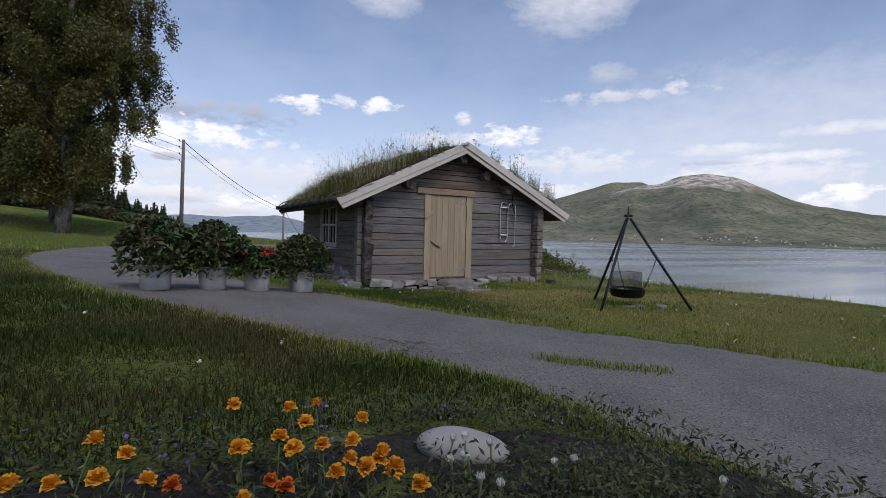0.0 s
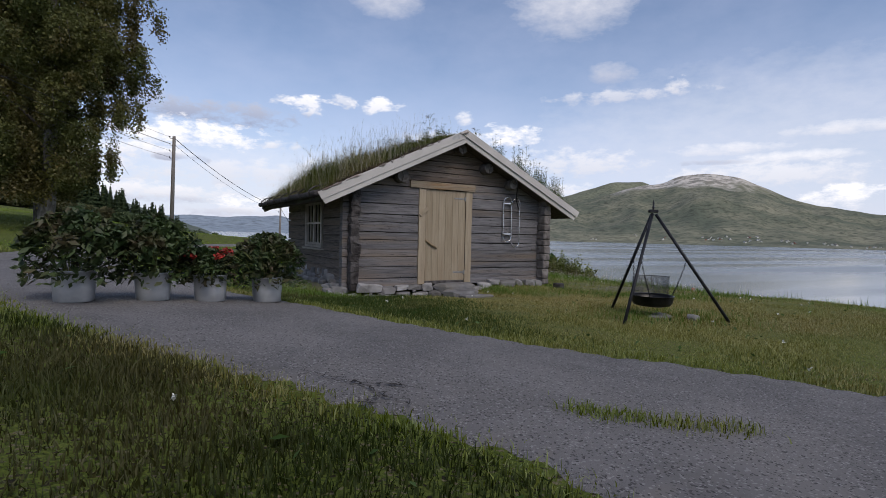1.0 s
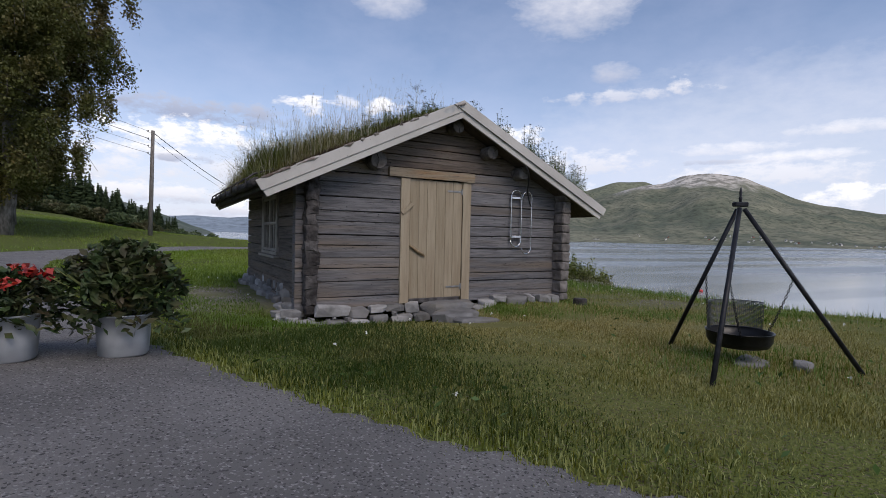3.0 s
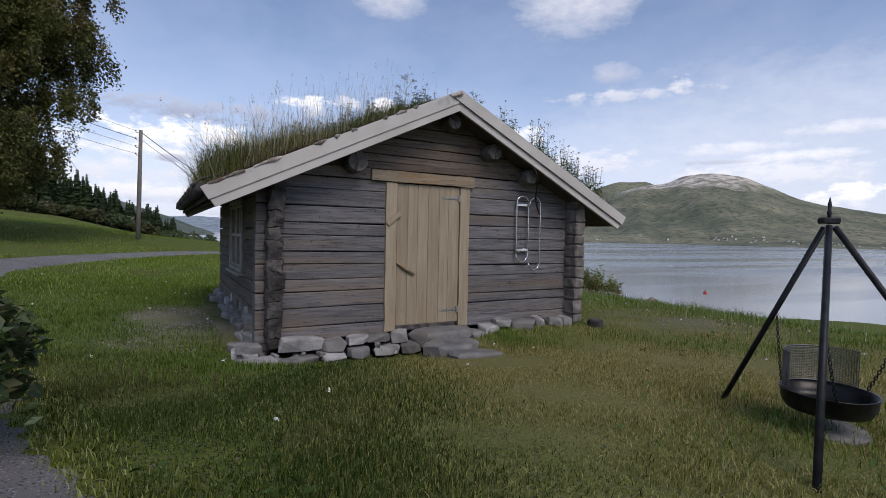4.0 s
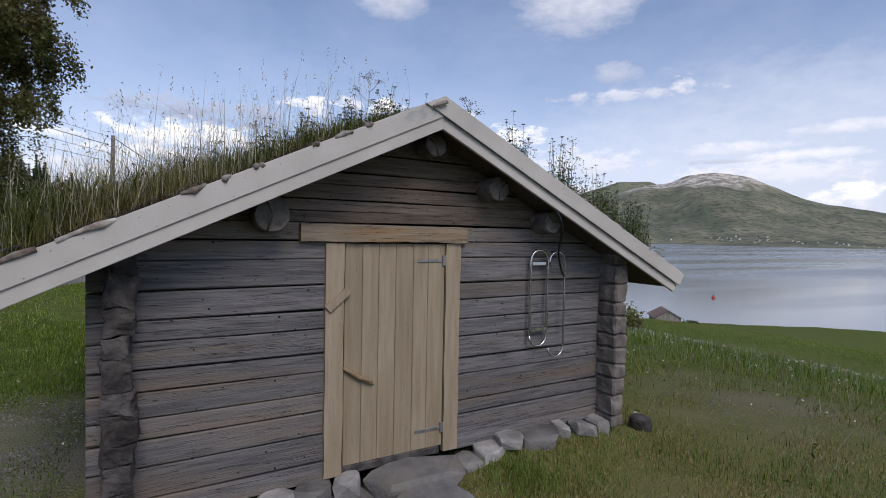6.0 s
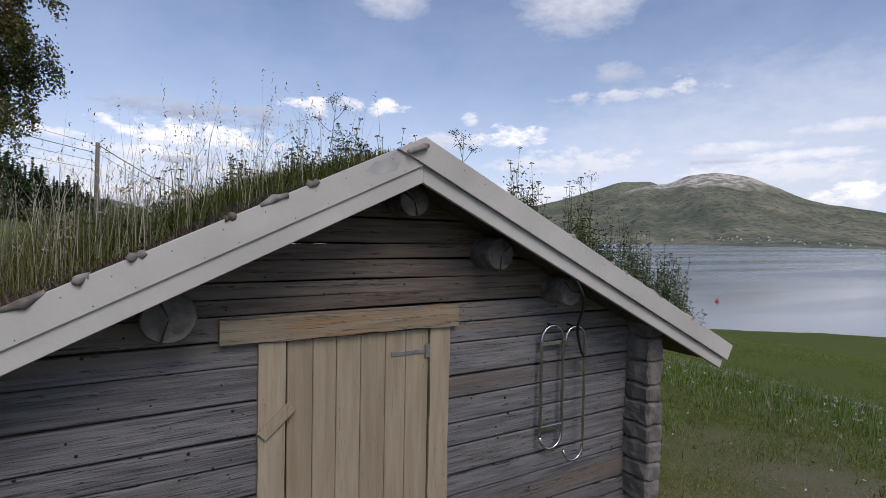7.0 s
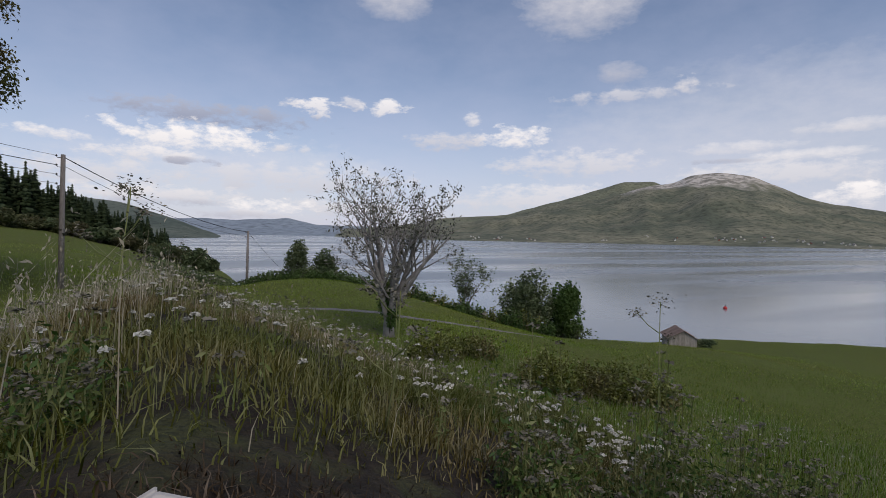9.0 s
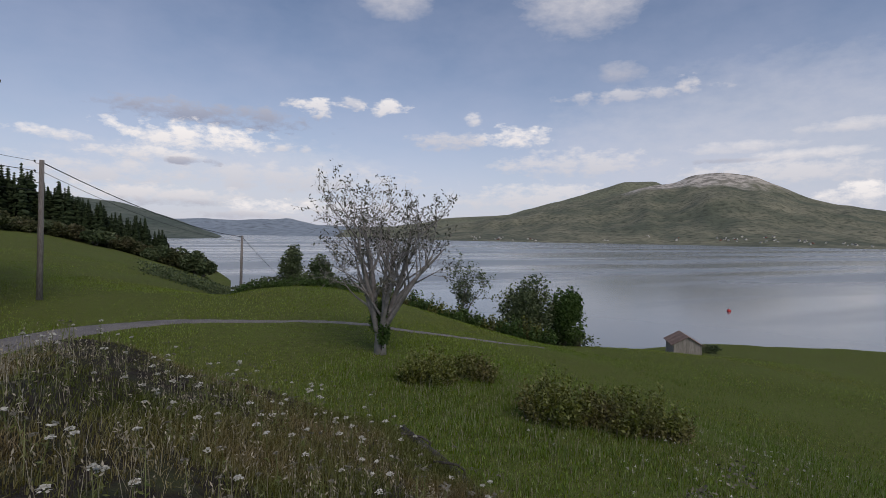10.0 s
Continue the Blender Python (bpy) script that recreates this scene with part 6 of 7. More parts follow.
for k in range(58):
    s = k / 57
    d = 108 - 6 * s + rand.normal(0, 2.5)
    az_ = -27 + 28 * s + rand.normal(0, 0.3)
    a = radians(az_)
    bx, by = math.sin(a) * d, math.cos(a) * d
    top = float(np.interp(az_, [-27, -15.6, -10, -5, -2.5, 1.0], [8.0, 6.2, 4.2, 2.2, 0.6, -1.2])) - gz(bx, by)
    rz = max(1.0, top / 1.75) * rand.uniform(0.6, 1.3 + 1.3 * max(0.0, 0.75 - s))
    bush("bush", (bx, by, gz(bx, by)), rand.uniform(2.2, 3.6), 2.4, rz, 1300, 0.30, "scrub" if k % 3 else "leaf_grey", "brownish green birch and willow scrub at the edge of the wood", 900 + k, group="scrub at the edge of the wood", lumps=7)

# ---- shed, buoy and village ----
SX, SY = 41.5, 31.1
shed = thing("shed", (SX, SY, gz(SX, SY)), "small grey board shed with a rusty sheet roof by the shore", "shed")
zg = gz(SX, SY) - 0.15
rot = Matrix.Translation((SX, SY, zg)) @ Matrix.Rotation(radians(-38), 4, "Z")


def shed_part(name, bm, mat, label=""):
    bmesh.ops.transform(bm, matrix=rot, verts=bm.verts)
    part_bm(name, bm, M[mat], shed, label)


W, L, H, P = 1.2, 1.5, 1.4, 0.7
for k in range(14):                              # gable boards
    x0 = -W + 2 * W * k / 14
    x1 = x0 + 2 * W / 14 - 0.012
    for yy in (-L, L - 0.03):
        bm = box_data(x0, x1, yy, yy + 0.03, 0, 1, 0.0)
        for v in bm.verts:
            v.co.z = 0 if v.co.z < 0.5 else H + P * (1 - abs(v.co.x) / W)
        shed_part("gable_plank", bm, "shed")
for k in range(16):
    y0 = -L + 2 * L * k / 16
    for xx in (-W, W - 0.03):
        shed_part("side_plank", box_data(xx, xx + 0.03, y0 + 0.03, y0 + 2 * L / 16 + 0.018, 0, H, 0.0), "shed")
for sg in (-1, 1):
    for k in range(6):
        y0 = -L - 0.15 + (2 * L + 0.3) * k / 6
        bm = box_data(0, 1, y0 + 0.01, y0 + (2 * L + 0.3) / 6, 0, 0.04, 0.0)
        for v in bm.verts:
            s = v.co.x
            v.co.x, v.co.z = sg * s * (W + 0.22), v.co.z + H + P + 0.03 - s * (W + 0.22) * P / W
        bmesh.ops.recalc_face_normals(bm, faces=bm.faces[:])
        shed_part("roof_sheet", bm, "shed_roof")
buoy = thing("buoy", (83.0, 54.3, WATER), "small red mooring buoy on the water", "buoy")
tube("float", [(83.0, 54.3, WATER - 0.2), (83.0, 54.3, WATER + 0.05), (83.0, 54.3, WATER + 0.3), (83.0, 54.3, WATER + 0.42)], [0.2, 0.34, 0.3, 0.08], M["buoy"], buoy, "", 14)
tube("ring", [(83.0, 54.3, WATER + 0.42), (83.0, 54.3, WATER + 0.75)], 0.05, M["iron"], buoy)


def village_house(wall, seed):
    ob = thing("village_house", (0, 0, 0), "small painted wooden house on the far shore", "house", "village across the fjord")
    w, l, h, p = 2.3, 3.1, 2.7, 1.6
    vs = [(-w, -l, -3), (w, -l, -3), (w, l, -3), (-w, l, -3), (-w, -l, h), (w, -l, h), (w, l, h), (-w, l, h), (0, -l, h + p), (0, l, h + p)]
    part("wall", mesh_of("wall", vs, [(0, 1, 5, 8, 4), (2, 3, 7, 9, 6), (1, 2, 6, 5), (3, 0, 4, 7)], [M[wall]]), ob)
    for sg in (-1, 1):
        vs = []
        for dz in (0.05, 0.35):
            vs += [(0, -l - 0.4, h + p + dz), (0, l + 0.4, h + p + dz), (sg * (w + 0.5), l + 0.4, h - 0.3 + dz), (sg * (w + 0.5), -l - 0.4, h - 0.3 + dz)]
        part("roof", mesh_of("roof", vs, [(0, 1, 2, 3), (4, 7, 6, 5), (0, 4, 5, 1), (1, 5, 6, 2), (2, 6, 7, 3), (3, 7, 4, 0)], [M["house_roof"]]), ob)
    for yy in (-1.7, 0.0, 1.7):
        for sg in (-1, 1):
            part("window", mesh_of("window", [(sg * (w + 0.02), yy - 0.4, 0.8), (sg * (w + 0.02), yy + 0.4, 0.8), (sg * (w + 0.02), yy + 0.4, 1.9), (sg * (w + 0.02), yy - 0.4, 1.9)], [(0, 1, 2, 3)], [M["house_roof"]]), ob)
    return ob


hp = [village_house("house_white", 1), village_house("house_red", 2)]
rand = np.random.default_rng(88)
spots = []
for centre, spread, n in ((56.3, 1.2, 12), (59.5, 1.0, 9), (62.3, 0.8, 8), (65.5, 1.4, 7), (51.5, 0.5, 3), (44.5, 0.7, 3), (48.5, 0.6, 2), (36.2, 0.8, 4), (32.5, 1.0, 8), (30.0, 0.8, 6), (69, 2, 6)):
    for k in range(n):
        a = rand.normal(centre, spread * 0.6)
        R = 1230 + abs(rand.normal(0, 60))
        spots.append((a, R))
for k, (a, R) in enumerate(spots):
    h = RIDGES["mountain"](a, R)
    m = pose(math.sin(radians(a)) * R, math.cos(radians(a)) * R, max(h, WATER) + 0.2, 0, 0, -a + rand.uniform(-60, 60))
    o = hp[k] if k < 2 else copy_thing(hp[0 if k % 9 else 1], m)
    o.matrix_basis = m @ Matrix.Scale(0.5 + 0.4 * ((k * 7) % 10) / 10, 4)

# ---- flower bed at the road's near edge ----
bed_pts = np.array(spline([(-7.2, -8.3), (-6.2, -7.85), (-5.3, -7.72), (-4.5, -7.62), (-3.85, -7.75), (-3.3, -8.4), (-3.0, -9.6)], 10))
k = 9
rows = []
for i, p in enumerate(bed_pts):
    inner = p + np.array([-0.5 + 0.3 * i / len(bed_pts), -2.2])
    for s in np.linspace(0, 1, k):
        q = p + (inner - p) * s
        rows.append((q[0], q[1], gz(q[0], q[1]) + 0.03 + 0.02 * math.sin(q[0] * 9) * math.sin(q[1] * 11) - (0.05 if s == 0 else 0)))
idx = np.arange(len(rows)).reshape(-1, k)
f = np.stack([idx[:-1, :-1], idx[:-1, 1:], idx[1:, 1:], idx[1:, :-1]], -1).reshape(-1, 4)[:, ::-1]
tagged(new("flower_bed", fast_mesh("flower_bed", rows, f, [M["bed"]], True)), "dark flower bed soil beside the lawn", "flower bed", kind="structure")
bstone = thing("bed_stone", (-4.42, -8.04, gz(-4.42, -8.04)), "smooth pale oval stone lying in the flower bed", "stone")
bm = bmesh.new()
bmesh.ops.create_icosphere(bm, subdivisions=4, radius=1)
for v in bm.verts:
    p = v.co
    n_ = 1 + 0.06 * noise.noise(p * 1.3)
    v.co = Vector((p.x * 0.17 * n_, p.y * 0.10 * n_, p.z * 0.062 * n_ * (1 - 0.25 * p.x)))
bmesh.ops.rotate(bm, verts=bm.verts, cent=(0, 0, 0), matrix=Matrix.Rotation(radians(-38), 3, "Z"))
bmesh.ops.translate(bm, verts=bm.verts, vec=(-4.42, -8.04, gz(-4.42, -8.04) + 0.055))
part_bm("boulder", bm, M["white_stone"], bstone, "", True)


def marigold(mat, seed, h):
    rand = np.random.default_rng(seed)
    ob = thing("marigold", (0, 0, 0), "orange marigold in bloom in the flower bed" if mat == "orange" else "deep orange marigold in bloom in the flower bed", "flower", "marigolds in the flower bed")
    tube("stem", [(0, 0, -0.03), (0.006, 0.003, h * 0.5), (0.0, 0.004, h)], [0.0025, 0.0022, 0.003], M["stem"], ob, "", 5)
    tube("calyx", [(0, 0.004, h - 0.012), (0, 0.004, h + 0.004)], [0.004, 0.008], M["stem"], ob, "", 7)
    vs, fs = [(0, 0.004, h + 0.004)], []
    for lay, (m, r, z, tilt) in enumerate(((12, 0.030, 0.0, 0.2), (12, 0.026, 0.006, 0.45), (11, 0.020, 0.011, 0.75), (9, 0.014, 0.015, 1.05), (6, 0.008, 0.018, 1.35))):
        for k in range(m):
            a = 2 * math.pi * (k + 0.5 * lay + rand.uniform(-0.25, 0.25)) / m
            c, s = math.cos(a), math.sin(a)
            rr = r * rand.uniform(0.85, 1.15)
            w = rr * 0.42
            zt = h + z + rr * math.sin(tilt + rand.uniform(-0.3, 0.3)) * 0.7
            o = len(vs) - 1
            vs += [(c * rr * 0.75 - s * w, 0.004 + s * rr * 0.75 + c * w, zt), (c * rr, 0.004 + s * rr, zt + rand.uniform(-0.008, 0.003)), (c * rr * 0.75 + s * w, 0.004 + s * rr * 0.75 - c * w, zt)]
            fs += [(0, o + 1, o + 2, o + 3)]
    part("bloom", mesh_of("bloom", vs, fs, [M[mat]]), ob, "ruffled orange petals")
    c = np.array([(0.02 * math.cos(k * 2.4) * rand.uniform(0.5, 1.6), 0.02 * math.sin(k * 2.4) * rand.uniform(0.5, 1.6), h * (0.1 + 0.055 * k)) for k in range(13)])
    v, f = leaf_quads(c, 0.017, rand, 0.2, 0.3)
    part("leaves", fast_mesh("leaves", v, f, [M["stem"]]), ob)
    return ob


def white_bloom(seed, h):
    rand = np.random.default_rng(seed)
    ob = thing("white_flower", (0, 0, 0), "closed white daisy on a short stem in the flower bed", "flower", "white flowers in the flower bed")
    tube("stem", [(0, 0, -0.03), (0.004, 0, h)], [0.0025, 0.003], M["stem"], ob, "", 5)
    vs, fs = [], []
    for k in range(16):
        a = 2 * math.pi * k / 16
        c, s = math.cos(a), math.sin(a)
        o = len(vs)
        t = rand.uniform(0.010, 0.016)
        vs += [(0.003 * c, 0.003 * s, h), (c * t * 0.9 - s * 0.004, s * t * 0.9 + c * 0.004, h + 0.018), (c * t * 0.8, s * t * 0.8, h + 0.03), (c * t * 0.9 + s * 0.004, s * t * 0.9 - c * 0.004, h + 0.018)]
        fs.append((o, o + 1, o + 2, o + 3))
    part("bloom", mesh_of("bloom", vs, fs, [M["white_petal"]]), ob)
    return ob


mp = [marigold("orange", 1, 0.20), marigold("orange", 2, 0.17), marigold("deep_orange", 3, 0.15), marigold("orange", 4, 0.22)]
wp = [white_bloom(1, 0.12), white_bloom(2, 0.09)]
rand = np.random.default_rng(90)
ORANGE = [(-5.16, -7.96), (-5.20, -8.18), (-5.16, -8.28), (-5.10, -8.23), (-5.00, -8.04), (-4.93, -8.05), (-4.89, -8.12), (-4.83, -8.17), (-5.02, -8.27), (-4.98, -8.28), (-4.90, -8.34), (-4.81, -8.40), (-4.99, -8.39), (-4.89, -8.49), (-5.04, -8.48), (-4.79, -8.54), (-5.19, -8.48), (-4.94, -8.53), (-5.45, -8.21), (-5.49, -8.27), (-5.55, -8.28), (-5.50, -8.34), (-5.42, -8.36), (-5.55, -8.38), (-4.99, -8.06), (-4.88, -8.39)]
DEEP = [(-5.12, -8.35), (-5.34, -8.37), (-5.12, -8.39)]
WHITE = [(-4.56, -8.15), (-4.58, -8.26), (-4.58, -8.33), (-4.53, -8.42), (-4.61, -8.44), (-4.50, -8.24), (-4.51, -8.20), (-4.25, -8.38), (-4.21, -8.39), (-3.83, -8.60), (-4.42, -8.23)]
for k, (px, py) in enumerate(ORANGE + DEEP):
    j = (0, 1, 3)[k % 3] if k < len(ORANGE) else 2
    m = pose(px, py, gz(px, py) + 0.02, rand.uniform(-14, 14), rand.uniform(-14, 14), rand.uniform(0, 360))
    o = mp[j] if k < 3 or k == len(ORANGE) else copy_thing(mp[j], m)
    sc = rand.uniform(0.62, 0.85)
    o.matrix_basis = m @ Matrix.Diagonal((sc, sc, rand.uniform(0.92, 1.08), 1))
for k, (px, py) in enumerate(WHITE):
    m = pose(px, py, gz(px, py) + 0.02, rand.uniform(-16, 16), rand.uniform(-16, 16), 0)
    o = wp[k] if k < 2 else copy_thing(wp[k % 2], m)
    o.matrix_basis = m

# bedding foliage, violet lobelia and grass edge
n = 20000
px = rand.uniform(-7.0, -2.8, n)
py = np.interp(px, bed_pts[:, 0], bed_pts[:, 1]) - rand.uniform(0.0, 1.25, n) ** 1.1
keep = np.sin(px * 8.3) + np.sin(py * 9.7 + px * 4) + rand.normal(0, 0.5, n) > -0.6
keep &= np.hypot(px + 4.42, py + 8.04) > 0.19
keep &= ~on_road(px, py)
px, py = px[keep], py[keep]
c = np.c_[px, py, ground_z(px, py) + 0.02 + rand.uniform(0, 1, len(px)) ** 1.4 * 0.16]
v, f = leaf_quads(c, 0.016, rand, 0.3, 0.28)
tagged(new("bedding_plants", fast_mesh("bedding_plants", v, f, [M["dahlia"]])), "small dark bedding leaves covering the flower bed", "bedding plants", kind="stuff")
q = np.concatenate([rand.normal((-4.05, -8.42), (0.16, 0.12), (2600, 2)), rand.normal((-4.55, -8.42), (0.10, 0.08), (900, 2))])
v, f = leaf_quads(np.c_[q, ground_z(q[:, 0], q[:, 1]) + 0.02 + rand.uniform(0, 0.09, len(q))], 0.012, rand, 0.5, 0.3)
tagged(new("silver_plants", fast_mesh("silver_plants", v, f, [M["leaf_grey"]])), "low grey-green leafy plants in the flower bed", "bedding plants", kind="stuff")
n = 1300
px = rand.uniform(-7.0, -2.7, n)
py = np.interp(px, bed_pts[:, 0], bed_pts[:, 1]) - rand.uniform(0.02, 0.4, n)
keep = (np.sin(px * 13.0 + 2) + rand.normal(0, 0.4, n) > 0.2) & ~on_road(px, py) & (np.hypot(px + 4.42, py + 8.04) > 0.2)
px, py = px[keep], py[keep]
c = np.c_[px, py, ground_z(px, py) + 0.05 + rand.uniform(0, 0.09, len(px))]
v, f = leaf_quads(c, 0.007, rand, 0.6, 0.7)
tagged(new("violet_flowers", fast_mesh("violet_flowers", v, f, [M["violet"]])), "tiny violet lobelia flowers along the bed edge", "flowers", kind="stuff")


# ---- grass ----
def off_cabin(x, y, pad=0.12):
    qx, qy = x - PIVOT[0], y - PIVOT[1]
    x, y = qx * math.cos(LEAN) + qy * math.sin(LEAN) + PIVOT[0], qy * math.cos(LEAN) - qx * math.sin(LEAN) + PIVOT[1]
    step_ = (np.abs(x + 0.18) < 0.36) & (y > -1.14)
    heap = (x > -2.62) & (x < 0.3) & (y > -0.36) & (y < 4.6)
    return ~(step_ & (y < 4)) & ~heap & ~((x > XL - 0.15 - pad) & (x < XR + 0.15 + pad) & (y > -0.15 - pad) & (y < YB + 0.2 + pad))


def bare(x, y):
    """Trodden patches where the grass is thin: 0 bare to 1 full."""
    t = np.ones(len(x))
    for cx_, cy_, r1, r2, th in ((-3.2, 2.2, 0.7, 1.1, 0.0), (-0.1, -1.35, 0.9, 0.4, -0.3), (4.5, -0.2, 1.6, 0.7, 0.4), (0.9, 14.2, 0.9, 0.5, 0.0), (6.0, -1.5, 1.2, 0.6, 0.2), (-2.6, -1.1, 0.8, 0.4, 0.2)):
        dx, dy = x - cx_, y - cy_
        u = (dx * math.cos(th) + dy * math.sin(th)) / r1
        w = (dy * math.cos(th) - dx * math.sin(th)) / r2
        t = np.minimum(t, np.clip((u * u + w * w) * 1.0 - 0.15, 0, 1) + 0.18)
    return t


def lawn(name, label, boxes, h, w, mat, seed, fine, lean=0.4, patchy=0.35):
    rand = np.random.default_rng(seed)
    P = []
    for x0, x1, y0, y1, n in boxes:
        x, y = rand.uniform(x0, x1, n), rand.uniform(y0, y1, n)
        fray = min(1.2 if h < 0.1 else 4.0, 0.2 * min(x1 - x0, y1 - y0))
        x, y = x + rand.normal(0, fray, n), y + rand.normal(0, fray, n)
        keep = off_cabin(x, y) & ~on_road(x, y) & (rand.uniform(size=n) < bare(x, y))
        near_bed = (x > -7.2) & (x < -2.7) & (y < np.interp(x, bed_pts[:, 0], bed_pts[:, 1]) - 0.05)
        keep &= ~near_bed
        x, y = x[keep], y[keep]
        P.append(np.c_[x, y, ground_z(x, y) - 0.01])
    P = np.concatenate(P)
    x, y = P[:, 0], P[:, 1]
    clump = 0.5 + 0.5 * np.sin(x * 2.3 + 2 * np.sin(y * 1.7)) * np.sin(y * 2.9 + 1.5 * np.sin(x * 1.3))
    hh = h * (1 - patchy + 2 * patchy * clump) * rand.uniform(0.5, 1.3, len(P)) * (0.5 + 0.5 * bare(x, y))
    v, f = blades(P, hh, np.full(len(P), w), rand, lean, fine)
    tagged(new(name, fast_mesh(name, v, f, [M[mat]])), label, "grass", kind="stuff")


# this lawn's blades carry shade in their dark colour
lawn("lawn_grass", "short thick green lawn grass beside the road, coloured dark for shade", [(-7.5, -3.3, -8.2, -5.2, 60000), (-9.5, -4.2, -5.2, -1.5, 34000), (-12, -5.5, -1.5, 6, 22000), (-10, -6.5, -9.5, -6, 14000)], 0.065, 0.0075, "shaded_lawn_blade", 101, True)
lawn("yard_grass", "rough uneven grass in front of the log cabin", [(-2.2, 2.5, -5.5, -0.1, 100000), (-1.2, 5.5, -8.5, -3.5, 80000), (2.2, 7.5, -4.0, 3.0, 60000), (5, 12, -9, 3, 18000)], 0.042, 0.0055, "blade", 102, True, 0.6, 0.45)
# darker blades give the left of the yard its shade
lawn("shade_grass", "green grass beside the trodden path, darkened in colour for shade", [(-4.4, -1.6, -4.6, -0.5, 60000)], 0.055, 0.006, "shade_blade", 105, True, 0.6, 0.45)
lawn("side_grass", "fresh green clover grass between the road and the cabin", [(-6.2, -2.5, -0.6, 9.0, 80000)], 0.06, 0.007, "tuft", 106, True, 0.6, 0.45)
lawn("meadow_grass", "open green meadow grass behind the cabin", [(-6, 12, 4.5, 20, 70000), (-14, 22, 20, 38, 60000), (10, 45, -6, 32, 70000), (-30, -5, 5, 60, 50000)], 0.09, 0.021, "meadow_blade", 103, False, 0.5, 0.4)
# grass growing in the road
rand = np.random.default_rng(104)
line = np.array(spline([(-3.02, -6.74), (-2.85, -6.9), (-2.6, -7.08), (-2.3, -7.22)], 20))
q = line[rand.integers(0, len(line), 900)] + rand.normal(0, 0.055, (900, 2))
P = np.c_[q, ground_z(q[:, 0], q[:, 1]) + 0.03]
e = np.concatenate([ROAD_L, ROAD_R])
i = rand.integers(0, 12 * 14, 16000) + np.where(rand.uniform(size=16000) < 0.5, 0, len(ROAD_L))
q2 = e[i] + rand.normal(0, 0.10, (16000, 2)) + rand.uniform(-0.25, 0.25, (16000, 1)) * np.array([[0.4, -0.9]])
P2 = np.c_[q2, ground_z(q2[:, 0], q2[:, 1]) + 0.005]
P = np.concatenate([P, P2])
v, f = blades(P, 0.04 * rand.uniform(0.4, 1.6, len(P)), np.full(len(P), 0.007), rand, 0.5)
tagged(new("road_verge_grass", fast_mesh("road_verge_grass", v, f, [M["blade"]])), "ragged grass along the road edges and in a worn strip", "grass", kind="stuff")

lawn("meadow_tufts", "taller uneven tufts in the meadow below the cabin", [(6.5, 16, -1, 9.5, 26000), (3.4, 9, 6, 14, 16000), (14, 30, 0, 20, 22000)], 0.15, 0.014, "tuft", 107, False, 0.45, 0.5)
lawn("meadow_straw", "pale dry stalks among the meadow grass", [(6.5, 16, -1, 9.5, 5000), (3.4, 9, 5.5, 14, 3000)], 0.26, 0.006, "straw", 108, False, 0.25, 0.5)
rand = np.random.default_rng(109)
q = np.c_[rand.uniform(6.5, 14, 260), rand.uniform(0, 8.5, 260)]
q = q[np.sin(q[:, 0] * 1.3) * np.sin(q[:, 1] * 1.7 + q[:, 0]) > -0.2]
c = np.repeat(np.c_[q, ground_z(q[:, 0], q[:, 1]) + 0.16], 8, 0) + rand.normal(0, 0.012, (len(q) * 8, 3))
v, f = leaf_quads(c, 0.012, rand, 1.0, 0.8)
tagged(new("meadow_flowers", fast_mesh("meadow_flowers", v, f, [M["umbel"]])), "scattered small white flowers in the meadow", "wildflowers", kind="stuff")

# turf roof: grass, dry stalks and flowers
def roof_points(rand, n, x0=EL + 0.05, x1=ER - 0.05, y0=FRONT + 0.08, y1=REAR - 0.05):
    x, y = rand.uniform(x0, x1, n), rand.uniform(y0, y1, n)
    return np.c_[x, y, sod_z(x, y) - 0.01]


rand = np.random.default_rng(110)
P = np.concatenate([roof_points(rand, 120000), roof_points(rand, 60000, x0=-1.6, y0=1.6), roof_points(rand, 16000, x0=2.3, y0=0.3)])
x, y = P[:, 0], P[:, 1]
edge = np.clip((y - FRONT - 0.10) / 0.40, 0.05, 1)
thick = np.clip(0.55 + 0.5 * np.sin(x * 3.1 + 1.7 * np.sin(y * 2)) * np.sin(y * 2.7 + x), 0.15, 1) * edge
P = P[rand.uniform(size=len(P)) < thick]
x, y = P[:, 0], P[:, 1]
leftness = np.clip((-x) / 2.5, 0, 1)
h = (0.075 + 0.36 * leftness ** 1.2 + 0.10 * np.clip((x - 0.6) / 1.6, 0, 1) + 0.14 * np.clip((x - 2.3) / 0.4, 0, 1) * (y > 0.3) + 0.05 * np.sin(x * 2.2) * np.sin(y * 3)) * rand.uniform(0.5, 1.35, len(P)) * np.clip((y - FRONT) / 0.5, 0.35, 1) * np.clip(1.25 - y / 4.6, 0.45, 1)
v, f = blades(P, h, np.where(y > 1.6, 0.0042, 0.005), rand, 0.7, True, (0.05, 0.02))
tagged(new("roof_grass", fast_mesh("roof_grass", v, f, [M["roof_blade"]])), "long tufted grass growing on the turf roof", "grass", kind="stuff")
P = np.concatenate([roof_points(rand, 5200, y0=FRONT + 0.18, y1=REAR - 0.5), roof_points(rand, 3600, y0=1.5)])
keep = rand.uniform(size=len(P)) < np.where(P[:, 1] > 1.5, 0.5, 0.025) + 0.975 * np.clip((0.1 - P[:, 0]) / 1.6, 0, 1)
P = P[keep]
